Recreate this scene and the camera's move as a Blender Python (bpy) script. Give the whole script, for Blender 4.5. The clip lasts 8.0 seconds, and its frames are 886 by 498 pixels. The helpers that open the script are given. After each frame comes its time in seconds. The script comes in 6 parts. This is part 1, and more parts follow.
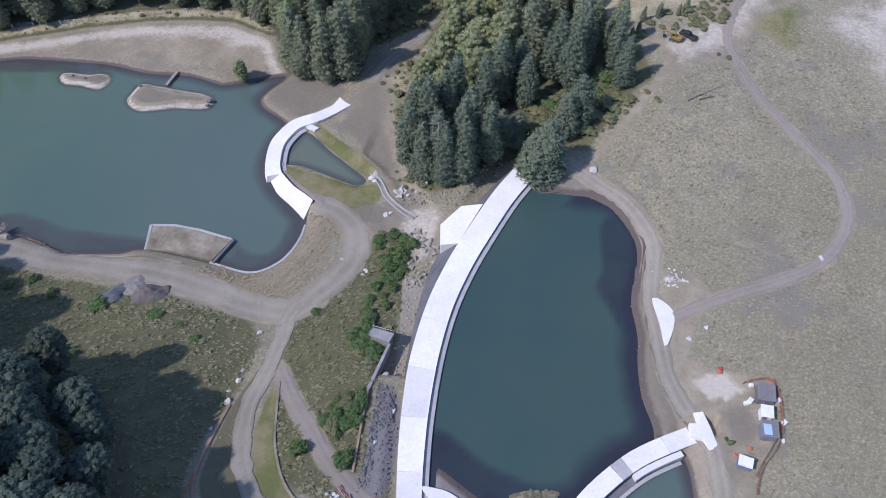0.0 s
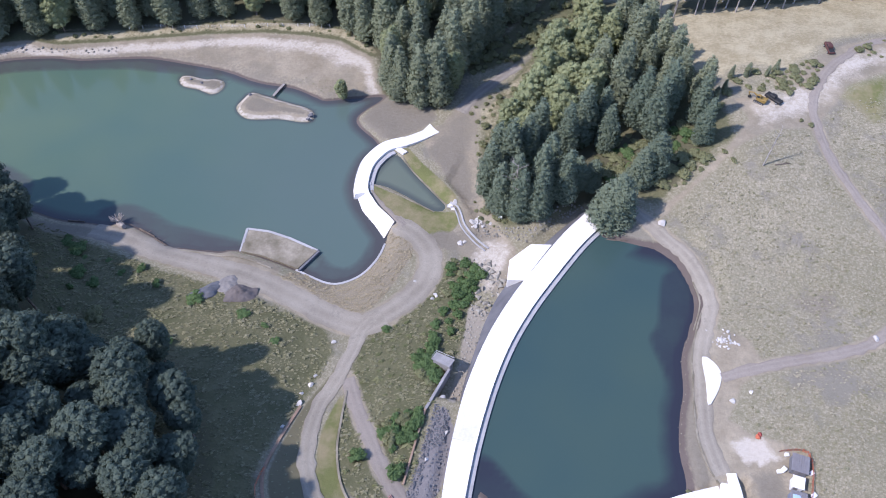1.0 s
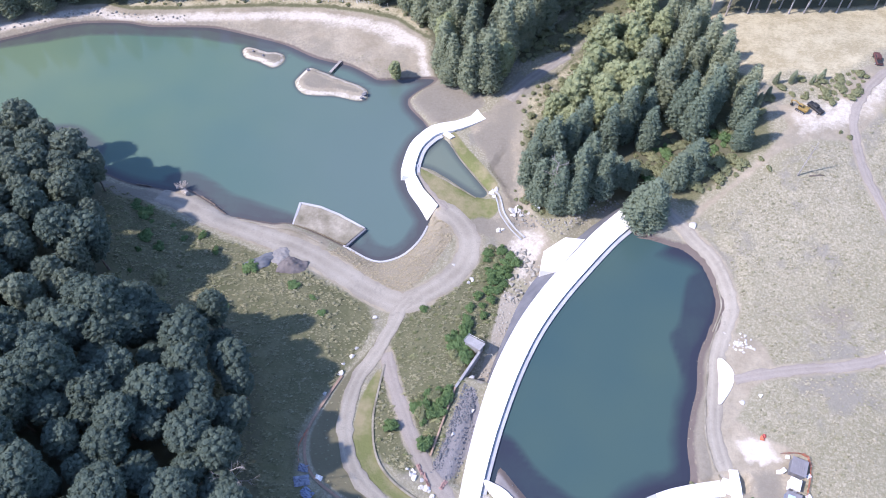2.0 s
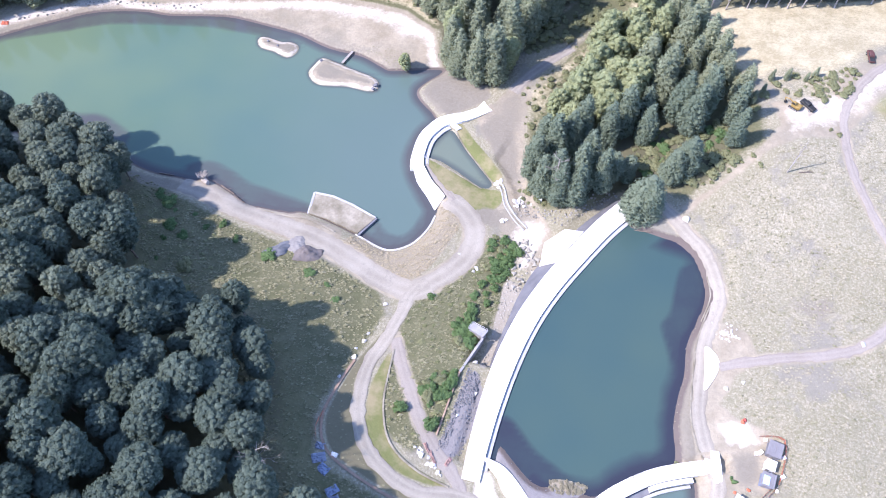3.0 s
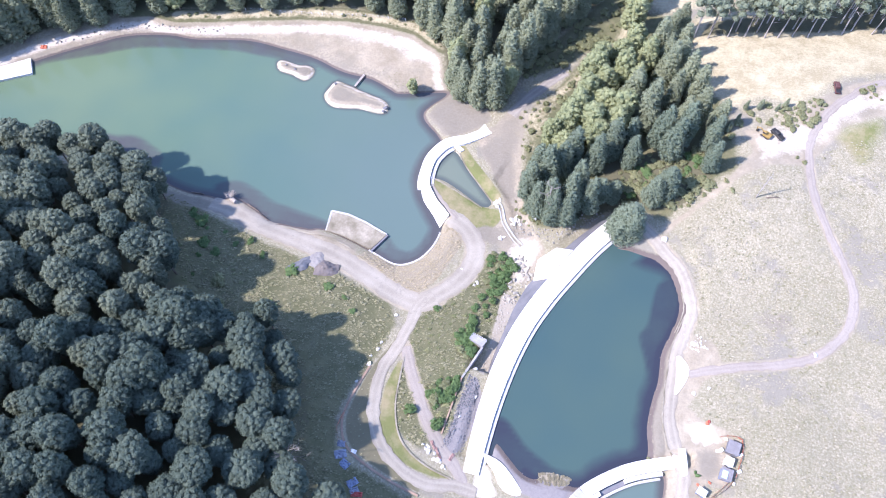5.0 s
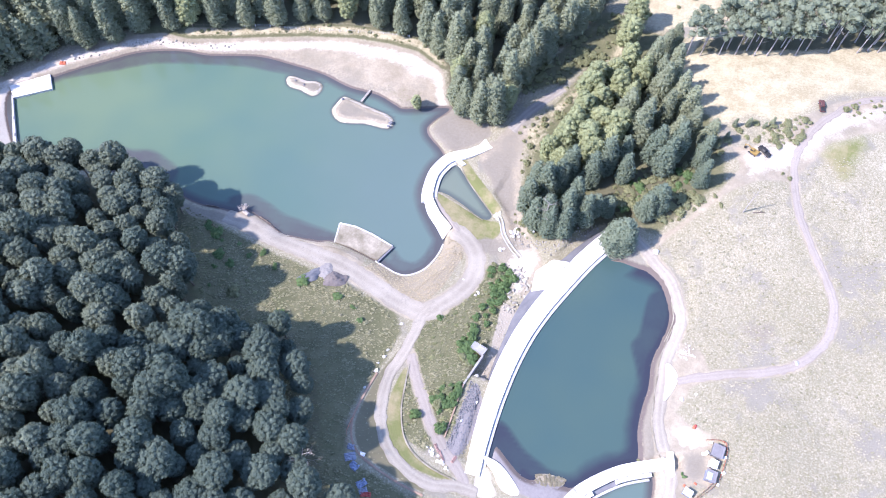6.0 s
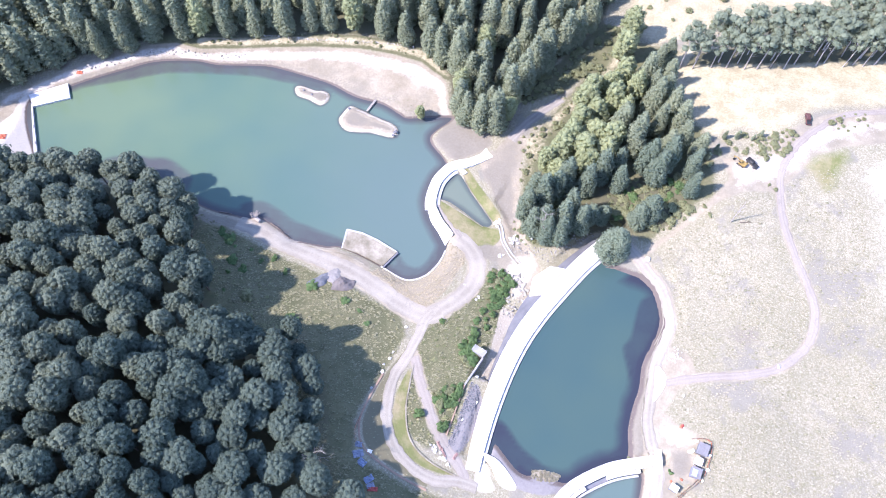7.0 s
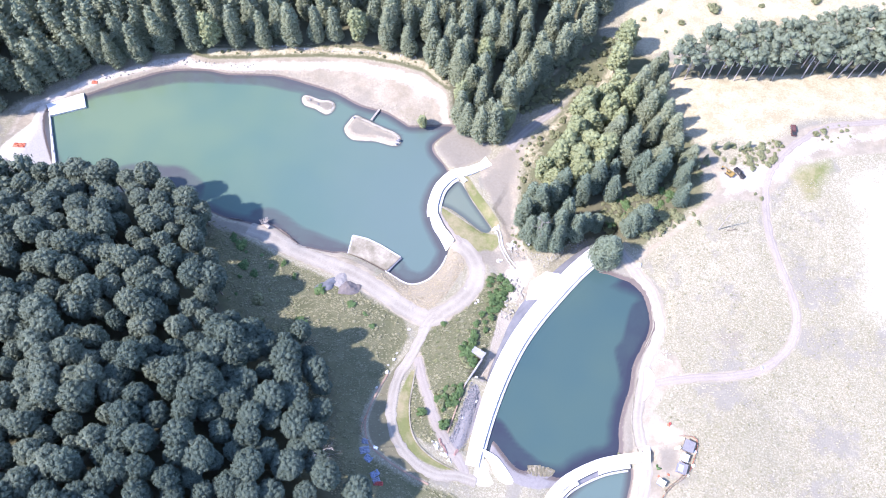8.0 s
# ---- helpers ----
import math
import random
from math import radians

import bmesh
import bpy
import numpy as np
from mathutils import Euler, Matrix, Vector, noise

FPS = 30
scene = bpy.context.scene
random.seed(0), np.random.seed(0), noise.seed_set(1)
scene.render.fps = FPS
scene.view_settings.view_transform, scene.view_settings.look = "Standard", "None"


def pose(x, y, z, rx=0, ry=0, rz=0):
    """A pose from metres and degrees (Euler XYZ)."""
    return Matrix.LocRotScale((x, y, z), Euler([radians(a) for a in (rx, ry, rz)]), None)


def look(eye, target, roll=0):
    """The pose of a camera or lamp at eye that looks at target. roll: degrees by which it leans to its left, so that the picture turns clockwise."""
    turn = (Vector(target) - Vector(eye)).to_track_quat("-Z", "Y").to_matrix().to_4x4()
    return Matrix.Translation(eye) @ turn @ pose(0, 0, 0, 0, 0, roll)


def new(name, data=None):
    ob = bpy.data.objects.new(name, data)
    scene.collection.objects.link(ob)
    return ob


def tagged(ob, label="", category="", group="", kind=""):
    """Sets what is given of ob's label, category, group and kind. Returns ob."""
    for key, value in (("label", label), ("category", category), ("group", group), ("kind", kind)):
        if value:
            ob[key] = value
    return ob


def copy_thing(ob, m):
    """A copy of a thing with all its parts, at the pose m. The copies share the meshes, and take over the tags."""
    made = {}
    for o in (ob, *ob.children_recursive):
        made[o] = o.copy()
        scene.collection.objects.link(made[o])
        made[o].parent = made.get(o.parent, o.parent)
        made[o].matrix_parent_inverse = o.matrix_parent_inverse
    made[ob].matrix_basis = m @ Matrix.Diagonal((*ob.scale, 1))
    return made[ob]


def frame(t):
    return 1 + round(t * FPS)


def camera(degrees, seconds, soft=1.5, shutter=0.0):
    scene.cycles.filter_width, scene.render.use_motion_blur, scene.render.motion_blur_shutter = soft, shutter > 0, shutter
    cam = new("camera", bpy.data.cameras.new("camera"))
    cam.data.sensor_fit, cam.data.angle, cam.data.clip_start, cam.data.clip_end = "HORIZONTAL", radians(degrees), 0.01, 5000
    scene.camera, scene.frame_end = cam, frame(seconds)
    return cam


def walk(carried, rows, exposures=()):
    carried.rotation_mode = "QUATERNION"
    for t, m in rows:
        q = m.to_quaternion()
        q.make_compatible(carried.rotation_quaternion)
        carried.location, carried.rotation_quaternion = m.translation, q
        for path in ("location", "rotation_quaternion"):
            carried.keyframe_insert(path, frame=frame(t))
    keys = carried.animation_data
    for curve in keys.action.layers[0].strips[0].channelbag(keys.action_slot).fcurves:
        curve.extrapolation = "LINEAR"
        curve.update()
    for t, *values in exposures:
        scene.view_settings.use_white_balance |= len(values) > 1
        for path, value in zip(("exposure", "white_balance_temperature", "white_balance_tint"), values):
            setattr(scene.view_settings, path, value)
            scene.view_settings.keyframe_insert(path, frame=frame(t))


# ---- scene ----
cam = camera(60.8, 8.0, soft=1.0)
PATH = [
    (0, (2.807, -5.312, 141.69), (2.792, -4.051, 140.137), 2.4),
    (0.5, (2.673, -5.135, 150.042), (2.566, -3.887, 148.482), 2.3),
    (1, (2.786, -5.297, 157.872), (2.585, -4.08, 156.297), 2.1),
    (1.5, (2.582, -5.272, 165.666), (2.324, -4.113, 164.056), 2.1),
    (2, (2.098, -4.667, 173.617), (1.825, -3.583, 171.959), 2.1),
    (3.5, (1.268, -3.799, 196.346), (1.012, -2.837, 194.611), 1.9),
    (4, (0.655, -3.396, 204.27), (0.407, -2.458, 202.52), 1.9),
    (4.5, (0.231, -3.156, 211.764), (-0.013, -2.236, 210.005), 2.0),
    (6, (-1.38, -1.935, 234.627), (-1.615, -1.059, 232.844), 2.0),
    (6.5, (-2.36, -1.88, 242.162), (-2.587, -1.019, 240.371), 2.3),
    (7, (-2.871, -1.021, 249.981), (-3.094, -0.182, 248.179), 2.3),
    (7.5, (-3.46, -0.457, 257.718), (-3.677, 0.362, 255.906), 2.4),
    (8, (-3.972, -0.449, 265.321), (-4.184, 0.358, 263.503), 2.5),
]
EXPOSURES = [(t, stops, 6130, tint) for t, stops, tint in ((0, 0.80, 21), (0.5, 0.88, 21), (1.0, 1.24, 23), (1.5, 1.46, 24), (2.0, 1.74, 24), (3.5, 2.14, 25), (4.5, 2.15, 25), (6.0, 2.24, 26), (8.0, 2.38, 26))]
walk(cam, [(t, look(eye, target, roll)) for t, eye, target, roll in PATH], EXPOSURES)

# ---- daylight: an afternoon sun over the left shoulder, thin haze in the sky ----
SUN_TO = Vector((-0.87, -0.49, 1.04)).normalized()
elevation = math.asin(SUN_TO.z)
world = bpy.data.worlds.new("sky")
scene.world = world
world.use_nodes = True
wn = world.node_tree
sky = wn.nodes.new("ShaderNodeTexSky")
sky.sky_type, sky.sun_disc = "NISHITA", False
sky.sun_elevation, sky.sun_rotation = elevation, math.atan2(SUN_TO.x, SUN_TO.y)
sky.altitude, sky.dust_density, sky.air_density = 2800, 1.5, 1.0
background = wn.nodes["Background"]
background.inputs["Strength"].default_value = 0.15
wn.links.new(sky.outputs[0], background.inputs["Color"])
sun = new("sun", bpy.data.lights.new("sun", "SUN"))
sun.data.energy, sun.data.angle, sun.data.color = 2.3, radians(1.2), (1.0, 0.95, 0.88)
sun.matrix_world = look(SUN_TO * 900, (0, 0, 0))


# ---- materials ----
def node(tree, kind, **inputs):
    n = tree.nodes.new(kind)
    for key, value in inputs.items():
        n.inputs[key.replace("_", " ")].default_value = value
    return n


def mixed(tree, factor, a, b):
    """A colour that goes from a to b by the factor; a and b are sockets or colours."""
    n = tree.nodes.new("ShaderNodeMix")
    n.data_type = "RGBA"
    for slot, value in ((0, factor), (6, a), (7, b)):
        if isinstance(value, (tuple, float, int)):
            n.inputs[slot].default_value = (*value, 1) if isinstance(value, tuple) else value
        else:
            tree.links.new(value, n.inputs[slot])
    return n.outputs[2]


def ranged(tree, socket, low, high, a=0.0, b=1.0):
    n = node(tree, "ShaderNodeMapRange", From_Min=low, From_Max=high, To_Min=a, To_Max=b)
    tree.links.new(socket, n.inputs["Value"])
    return n.outputs[0]


def summed(tree, op, a, b):
    n = tree.nodes.new("ShaderNodeMath")
    n.operation = op
    for slot, value in ((0, a), (1, b)):
        if isinstance(value, (float, int)):
            n.inputs[slot].default_value = value
        else:
            tree.links.new(value, n.inputs[slot])
    return n.outputs[0]


def noise_of(tree, scale, detail=4.0, rough=0.6, kind="ShaderNodeTexNoise"):
    where = tree.nodes.new("ShaderNodeNewGeometry")
    n = node(tree, kind, Scale=scale)
    if kind == "ShaderNodeTexNoise":
        n.inputs["Detail"].default_value, n.inputs["Roughness"].default_value = detail, rough
    tree.links.new(where.outputs["Position"], n.inputs["Vector"])
    return n.outputs[0]


def attribute(tree, name):
    n = tree.nodes.new("ShaderNodeAttribute")
    n.attribute_name = name
    return n.outputs["Fac"]


def base_material(name, rough=0.9, metal=0.0, specular=0.3):
    m = bpy.data.materials.new(name)
    m.use_nodes = True
    p = m.node_tree.nodes["Principled BSDF"]
    p.inputs["Roughness"].default_value, p.inputs["Metallic"].default_value = rough, metal
    p.inputs["Specular IOR Level"].default_value = specular
    return m, m.node_tree, p


def bumped(tree, p, height, strength=0.4, distance=0.1):
    b = node(tree, "ShaderNodeBump", Strength=strength, Distance=distance)
    tree.links.new(height, b.inputs["Height"])
    tree.links.new(b.outputs[0], p.inputs["Normal"])


def surface(name, dark, light, scale, rough=0.85, fine=None, metal=0.0, bump=0.3, vary=0.0, specular=0.3):
    """Two tones broken by stains and by fine grain; vary: how much pieces differ from one another."""
    m, t, p = base_material(name, rough, metal, specular)
    coarse = ranged(t, noise_of(t, scale), 0.3, 0.7)
    grain = noise_of(t, fine or scale * 9, 6.0, 0.7)
    colour = mixed(t, coarse, dark, light)
    colour = mixed(t, ranged(t, grain, 0.25, 0.75, 0.0, 0.45), colour, tuple(c * 0.62 for c in dark))
    if vary:
        info = t.nodes.new("ShaderNodeObjectInfo")
        hsv = node(t, "ShaderNodeHueSaturation")
        t.links.new(ranged(t, info.outputs["Random"], 0, 1, 1 - vary, 1 + vary), hsv.inputs["Value"])
        t.links.new(colour, hsv.inputs["Color"])
        colour = hsv.outputs[0]
    t.links.new(colour, p.inputs["Base Color"])
    bumped(t, p, grain, bump, 0.06)
    return m


def leaf_material(name, dark, light, tip):
    """Needles and leaves: every tree has its own tone, tips are lighter than old growth."""
    m, t, p = base_material(name, 0.7, 0.0, 0.2)
    info = t.nodes.new("ShaderNodeObjectInfo")
    patch = ranged(t, noise_of(t, 0.35, 3.0), 0.35, 0.65)
    island = t.nodes.new("ShaderNodeNewGeometry").outputs["Random Per Island"]
    colour = mixed(t, ranged(t, info.outputs["Random"], 0, 1, 0.1, 0.9), dark, light)
    colour = mixed(t, summed(t, "MULTIPLY", patch, 0.55), colour, light)
    colour = mixed(t, summed(t, "MULTIPLY", island, 0.26), colour, tip)
    t.links.new(colour, p.inputs["Base Color"])
    glow = t.nodes.new("ShaderNodeBsdfTranslucent")
    t.links.new(colour, glow.inputs["Color"])
    both = t.nodes.new("ShaderNodeMixShader")
    both.inputs[0].default_value = 0.33
    t.links.new(p.outputs[0], both.inputs[1])
    t.links.new(glow.outputs[0], both.inputs[2])
    t.links.new(both.outputs[0], t.nodes["Material Output"].inputs["Surface"])
    return m


def grass_material(name, dark, light, tip):
    m, t, p = base_material(name, 0.9, 0.0, 0.15)
    island = t.nodes.new("ShaderNodeNewGeometry").outputs["Random Per Island"]
    patch = ranged(t, noise_of(t, 0.06, 3.0), 0.35, 0.65)
    colour = mixed(t, patch, dark, light)
    colour = mixed(t, ranged(t, island, 0.2, 1.0, 0.0, 0.8), colour, tip)
    t.links.new(colour, p.inputs["Base Color"])
    return m


def ground_material():
    m, t, p = base_material("ground_cover", 0.95, 0.0, 0.1)
    wide, mid, fine = noise_of(t, 0.018, 4.0), noise_of(t, 0.16, 5.0, 0.65), noise_of(t, 1.1, 6.0, 0.75)
    ragged = summed(t, "SUBTRACT", summed(t, "ADD", mid, fine), 1.0)
    tufts = noise_of(t, 0.55, 5.0, 0.8)

    def edge(name, wobble=0.55):
        return ranged(t, summed(t, "ADD", attribute(t, name), summed(t, "MULTIPLY", ragged, wobble)), 0.38, 0.62)

    straw = mixed(t, ranged(t, wide, 0.4, 0.6), (0.270, 0.244, 0.178), (0.339, 0.306, 0.231))
    straw = mixed(t, ranged(t, mid, 0.42, 0.68, 0.0, 0.65), straw, (0.235, 0.216, 0.155))
    straw = mixed(t, ranged(t, tufts, 0.5, 0.7, 0.0, 0.5), straw, (0.205, 0.2, 0.125))
    streak = noise_of(t, 1.5, 8.0, 0.85)
    straw = mixed(t, ranged(t, streak, 0.40, 0.62, 0.8, 0.0), straw, (0.15, 0.145, 0.09))
    straw = mixed(t, ranged(t, streak, 0.52, 0.72, 0.0, 0.7), straw, (0.435, 0.400, 0.313))
    worn = summed(t, "ADD", noise_of(t, 0.055, 3.0), summed(t, "MULTIPLY", summed(t, "SUBTRACT", mid, 0.5), 0.5))
    straw = mixed(t, ranged(t, worn, 0.54, 0.64, 0.0, 0.75), straw, (0.19, 0.178, 0.15))
    meadow = mixed(t, ranged(t, mid, 0.35, 0.65), (0.103, 0.106, 0.058), (0.163, 0.155, 0.093))
    meadow = mixed(t, ranged(t, streak, 0.40, 0.60, 0.6, 0.0), meadow, (0.07, 0.075, 0.037))
    colour = mixed(t, edge("meadow"), straw, meadow)
    colour = mixed(t, edge("hay"), colour, mixed(t, ranged(t, ragged, -0.15, 0.15), (0.265, 0.232, 0.148), (0.375, 0.338, 0.232)))
    colour = mixed(t, edge("litter"), colour, mixed(t, mid, (0.066, 0.068, 0.044), (0.125, 0.118, 0.072)))
    colour = mixed(t, edge("reeds"), colour, mixed(t, fine, (0.20, 0.175, 0.125), (0.29, 0.255, 0.19)))
    colour = mixed(t, edge("lawn", 0.3), colour, mixed(t, ranged(t, noise_of(t, 0.09, 4.0, 0.7), 0.42, 0.6), (0.135, 0.145, 0.058), (0.235, 0.205, 0.12)))
    colour = mixed(t, edge("bank", 0.3), colour, mixed(t, mid, (0.115, 0.108, 0.066), (0.165, 0.15, 0.10)))
    soil = mixed(t, ranged(t, mid, 0.3, 0.7), (0.225, 0.193, 0.14), (0.345, 0.304, 0.23))
    soil = mixed(t, ranged(t, noise_of(t, 0.06, 5.0, 0.7), 0.46, 0.62, 0.0, 0.6), soil, (0.195, 0.178, 0.14))
    soil = mixed(t, ranged(t, fine, 0.45, 0.7, 0.0, 0.45), soil, (0.175, 0.16, 0.12))
    colour = mixed(t, edge("soil"), colour, soil)
    colour = mixed(t, edge("earth", 0.7), colour, mixed(t, fine, (0.132, 0.118, 0.092), (0.245, 0.222, 0.178)))
    colour = mixed(t, edge("clay"), colour, mixed(t, fine, (0.225, 0.198, 0.155), (0.35, 0.32, 0.262)))
    colour = mixed(t, edge("pale"), colour, mixed(t, fine, (0.36, 0.325, 0.272), (0.53, 0.488, 0.42)))
    colour = mixed(t, edge("stones"), colour, mixed(t, fine, (0.13, 0.125, 0.125), (0.27, 0.25, 0.24)))
    colour = mixed(t, edge("wet", 0.4), colour, mixed(t, mid, (0.085, 0.07, 0.062), (0.15, 0.125, 0.11)))
    t.links.new(colour, p.inputs["Base Color"])
    bumped(t, p, summed(t, "ADD", fine, mid), 0.5, 0.35)
    return m


def water_material(name, deep, shoal, east_sheen=None):
    """Murky water: it hides its bed within a few metres of the shore."""
    m, t, p = base_material(name, 0.06, 0.0, 0.5)
    p.inputs["IOR"].default_value = 1.33
    far = attribute(t, "depth")
    tint = mixed(t, ranged(t, noise_of(t, 0.012, 3.0), 0.35, 0.65), deep, tuple(c * f for c, f in zip(deep, (1.6, 1.27, 0.98))))
    # Greyer eastern water: partly sky reflection, mixed into the colour.
    if east_sheen:
        split = t.nodes.new("ShaderNodeSeparateXYZ")
        t.links.new(t.nodes.new("ShaderNodeNewGeometry").outputs["Position"], split.inputs[0])
        drift = summed(t, "ADD", split.outputs["X"], summed(t, "MULTIPLY", summed(t, "SUBTRACT", noise_of(t, 0.02, 3.0), 0.5), 70.0))
        tint = mixed(t, ranged(t, drift, -135, -50), tint, east_sheen)
    step = ranged(t, summed(t, "ADD", far, summed(t, "MULTIPLY", summed(t, "SUBTRACT", noise_of(t, 0.07), 0.5), 0.5)), 0.20, 0.72)
    t.links.new(mixed(t, step, shoal, tint), p.inputs["Base Color"])
    ripple = noise_of(t, 1.6, 3.0)
    bumped(t, p, ripple, 0.08, 0.03)
    return m


GROUND = ground_material()
POOL_WATER = water_material("pool_water", (0.098, 0.132, 0.115), (0.075, 0.09, 0.082))
LAKE_WATER = water_material("lake_water", (0.064, 0.118, 0.096), (0.064, 0.066, 0.068), (0.088, 0.128, 0.116))
POND_WATER = water_material("pond_water", (0.031, 0.066, 0.073), (0.028, 0.032, 0.045))
CONCRETE = surface("pale_concrete", (0.68, 0.665, 0.64), (0.82, 0.81, 0.795), 0.12, 0.8, 1.6, vary=0.10)
CONCRETE_GREY = surface("grey_concrete", (0.33, 0.33, 0.34), (0.47, 0.47, 0.47), 0.15, 0.85, 1.5, vary=0.06)
STONE_DARK = surface("dark_masonry", (0.12, 0.122, 0.134), (0.20, 0.201, 0.214), 0.25, 0.9, 2.0, vary=0.15)
STONE_WHITE = surface("white_stone", (0.42, 0.405, 0.38), (0.64, 0.62, 0.59), 0.6, 0.9, 3.0, vary=0.15)
STONE_BLUE = surface("blue_grey_rock", (0.12, 0.123, 0.129), (0.25, 0.253, 0.26), 1.1, 0.9, 3.0, vary=0.25)
APRON_STONE = surface("weathered_slab", (0.15, 0.132, 0.09), (0.37, 0.335, 0.265), 0.22, 0.9, 1.1)


def track_material(name, dark, light, worn):
    """Packed earth, paler where wheels have worn it, broken by patches, stones and dark loose edges."""
    m, t, p = base_material(name, 0.95, 0.0, 0.2)
    wide, mid, grain = noise_of(t, 0.09, 4.0), noise_of(t, 0.7, 5.0, 0.7), noise_of(t, 3.5, 5.0, 0.8)
    colour = mixed(t, ranged(t, wide, 0.35, 0.65), dark, light)
    rut = summed(t, "ADD", attribute(t, "rut"), summed(t, "MULTIPLY", summed(t, "SUBTRACT", mid, 0.5), 2.4))
    colour = mixed(t, ranged(t, rut, 0.2, 1.1, 0.0, 0.5), colour, worn)
    colour = mixed(t, ranged(t, mid, 0.52, 0.72, 0.0, 0.55), colour, tuple(c * 0.7 for c in dark))
    colour = mixed(t, ranged(t, grain, 0.45, 0.75, 0.0, 0.4), colour, tuple(c * 0.6 for c in dark))
    t.links.new(colour, p.inputs["Base Color"])
    bumped(t, p, summed(t, "ADD", grain, mid), 0.4, 0.06)
    return m


ROAD_SOIL = track_material("packed_earth", (0.216, 0.193, 0.155), (0.30, 0.273, 0.224), (0.365, 0.338, 0.283))
ROAD_GREY = track_material("grey_earth", (0.20, 0.182, 0.155), (0.265, 0.242, 0.21), (0.34, 0.315, 0.278))
PATH_PINK = track_material("pinkish_earth", (0.22, 0.192, 0.162), (0.27, 0.24, 0.206), (0.305, 0.275, 0.237))
GRAVEL_BLUE = surface("blue_grey_gravel", (0.12, 0.126, 0.138), (0.17, 0.176, 0.188), 0.5, 0.95, 4.0, bump=0.7)
GRAVEL_PALE = surface("pale_gravel", (0.20, 0.188, 0.175), (0.30, 0.283, 0.265), 0.5, 0.95, 4.0, bump=0.7)
GRAVEL_PURPLE = surface("purple_grey_gravel", (0.125, 0.11, 0.105), (0.175, 0.155, 0.147), 0.5, 0.95, 4.0, bump=0.7)
BARK = surface("bark", (0.10, 0.08, 0.065), (0.20, 0.165, 0.135), 0.8, 0.95, 5.0)
DEADWOOD = surface("dead_wood", (0.26, 0.235, 0.21), (0.40, 0.37, 0.34), 0.8, 0.9, 5.0)
PINE_LEAF = leaf_material("pine_needles", (0.056, 0.085, 0.068), (0.10, 0.136, 0.105), (0.178, 0.218, 0.167))
# Paler western stand; clear sun west of the cloud's shade is coloured in too.
PALE_SUNLIT_PINE_LEAF = leaf_material("pale_sunlit_pine_needles", (0.092, 0.122, 0.09), (0.152, 0.187, 0.136), (0.245, 0.276, 0.20))
# Sparse needles, paled further by haze mixed into their colour.
SPARSE_HAZY_LEAF = leaf_material("sparse_hazy_pine_needles", (0.15, 0.18, 0.125), (0.20, 0.235, 0.155), (0.27, 0.30, 0.20))
# Needle colour lightened to carry the haze over the far wood.
FIR_LEAF = leaf_material("fir_needles", (0.148, 0.18, 0.118), (0.248, 0.28, 0.178), (0.37, 0.392, 0.255))
BROAD_LEAF = leaf_material("broad_leaves", (0.215, 0.25, 0.13), (0.305, 0.335, 0.175), (0.40, 0.42, 0.24))
GROVE_LEAF = leaf_material("grove_needles", (0.106, 0.148, 0.108), (0.172, 0.215, 0.148), (0.268, 0.305, 0.205))
DRY_LEAF = leaf_material("olive_scrub_leaves", (0.155, 0.172, 0.088), (0.225, 0.238, 0.124), (0.325, 0.322, 0.185))
SHRUB_LEAF = leaf_material("shrub_leaves", (0.072, 0.13, 0.05), (0.115, 0.185, 0.07), (0.175, 0.245, 0.105))
GREEN_TUFT = grass_material("green_tussock", (0.085, 0.10, 0.045), (0.13, 0.14, 0.065), (0.19, 0.19, 0.10))
STRAW_TUFT = grass_material("straw_tussock", (0.215, 0.202, 0.142), (0.275, 0.254, 0.182), (0.35, 0.322, 0.24))
HILL_TUFT = grass_material("hill_tussock", (0.16, 0.16, 0.098), (0.20, 0.193, 0.122), (0.265, 0.248, 0.165))
MEADOW_TUFT = grass_material("meadow_tussock", (0.126, 0.131, 0.071), (0.182, 0.178, 0.104), (0.268, 0.25, 0.162))
ISLE_TUFT = grass_material("islet_reeds", (0.12, 0.108, 0.075), (0.165, 0.15, 0.10), (0.23, 0.21, 0.145))
GLADE_TUFT = grass_material("glade_grass", (0.13, 0.145, 0.072), (0.185, 0.19, 0.10), (0.27, 0.25, 0.15))
REED_TUFT = grass_material("reed_tussock", (0.22, 0.19, 0.12), (0.29, 0.25, 0.165), (0.38, 0.33, 0.23))


def paint(name, colour, rough=0.6, metal=0.0):
    return surface(name, tuple(c * 0.85 for c in colour), colour, 0.9, rough, 6.0, metal, 0.15)


YELLOW, BLACK, RED, ORANGE = paint("yellow_paint", (0.29, 0.195, 0.06)), paint("black_rubber", (0.03, 0.03, 0.03)), paint("red_paint", (0.36, 0.07, 0.06)), paint("orange_mesh", (0.55, 0.16, 0.09))
WHITE, BLUE, SLATE, GLASS = paint("white_sheet", (0.80, 0.80, 0.80)), paint("blue_tarpaulin", (0.19, 0.235, 0.34)), paint("slate_roof", (0.22, 0.213, 0.222)), paint("dark_glass", (0.03, 0.035, 0.04), 0.1)
TARP_DARK, STEEL, LIGHT_BLUE = paint("faded_blue_tarpaulin", (0.22, 0.245, 0.31)), paint("galvanised_steel", (0.55, 0.56, 0.58), 0.4, 0.7), paint("pale_blue_sheet", (0.42, 0.58, 0.86))


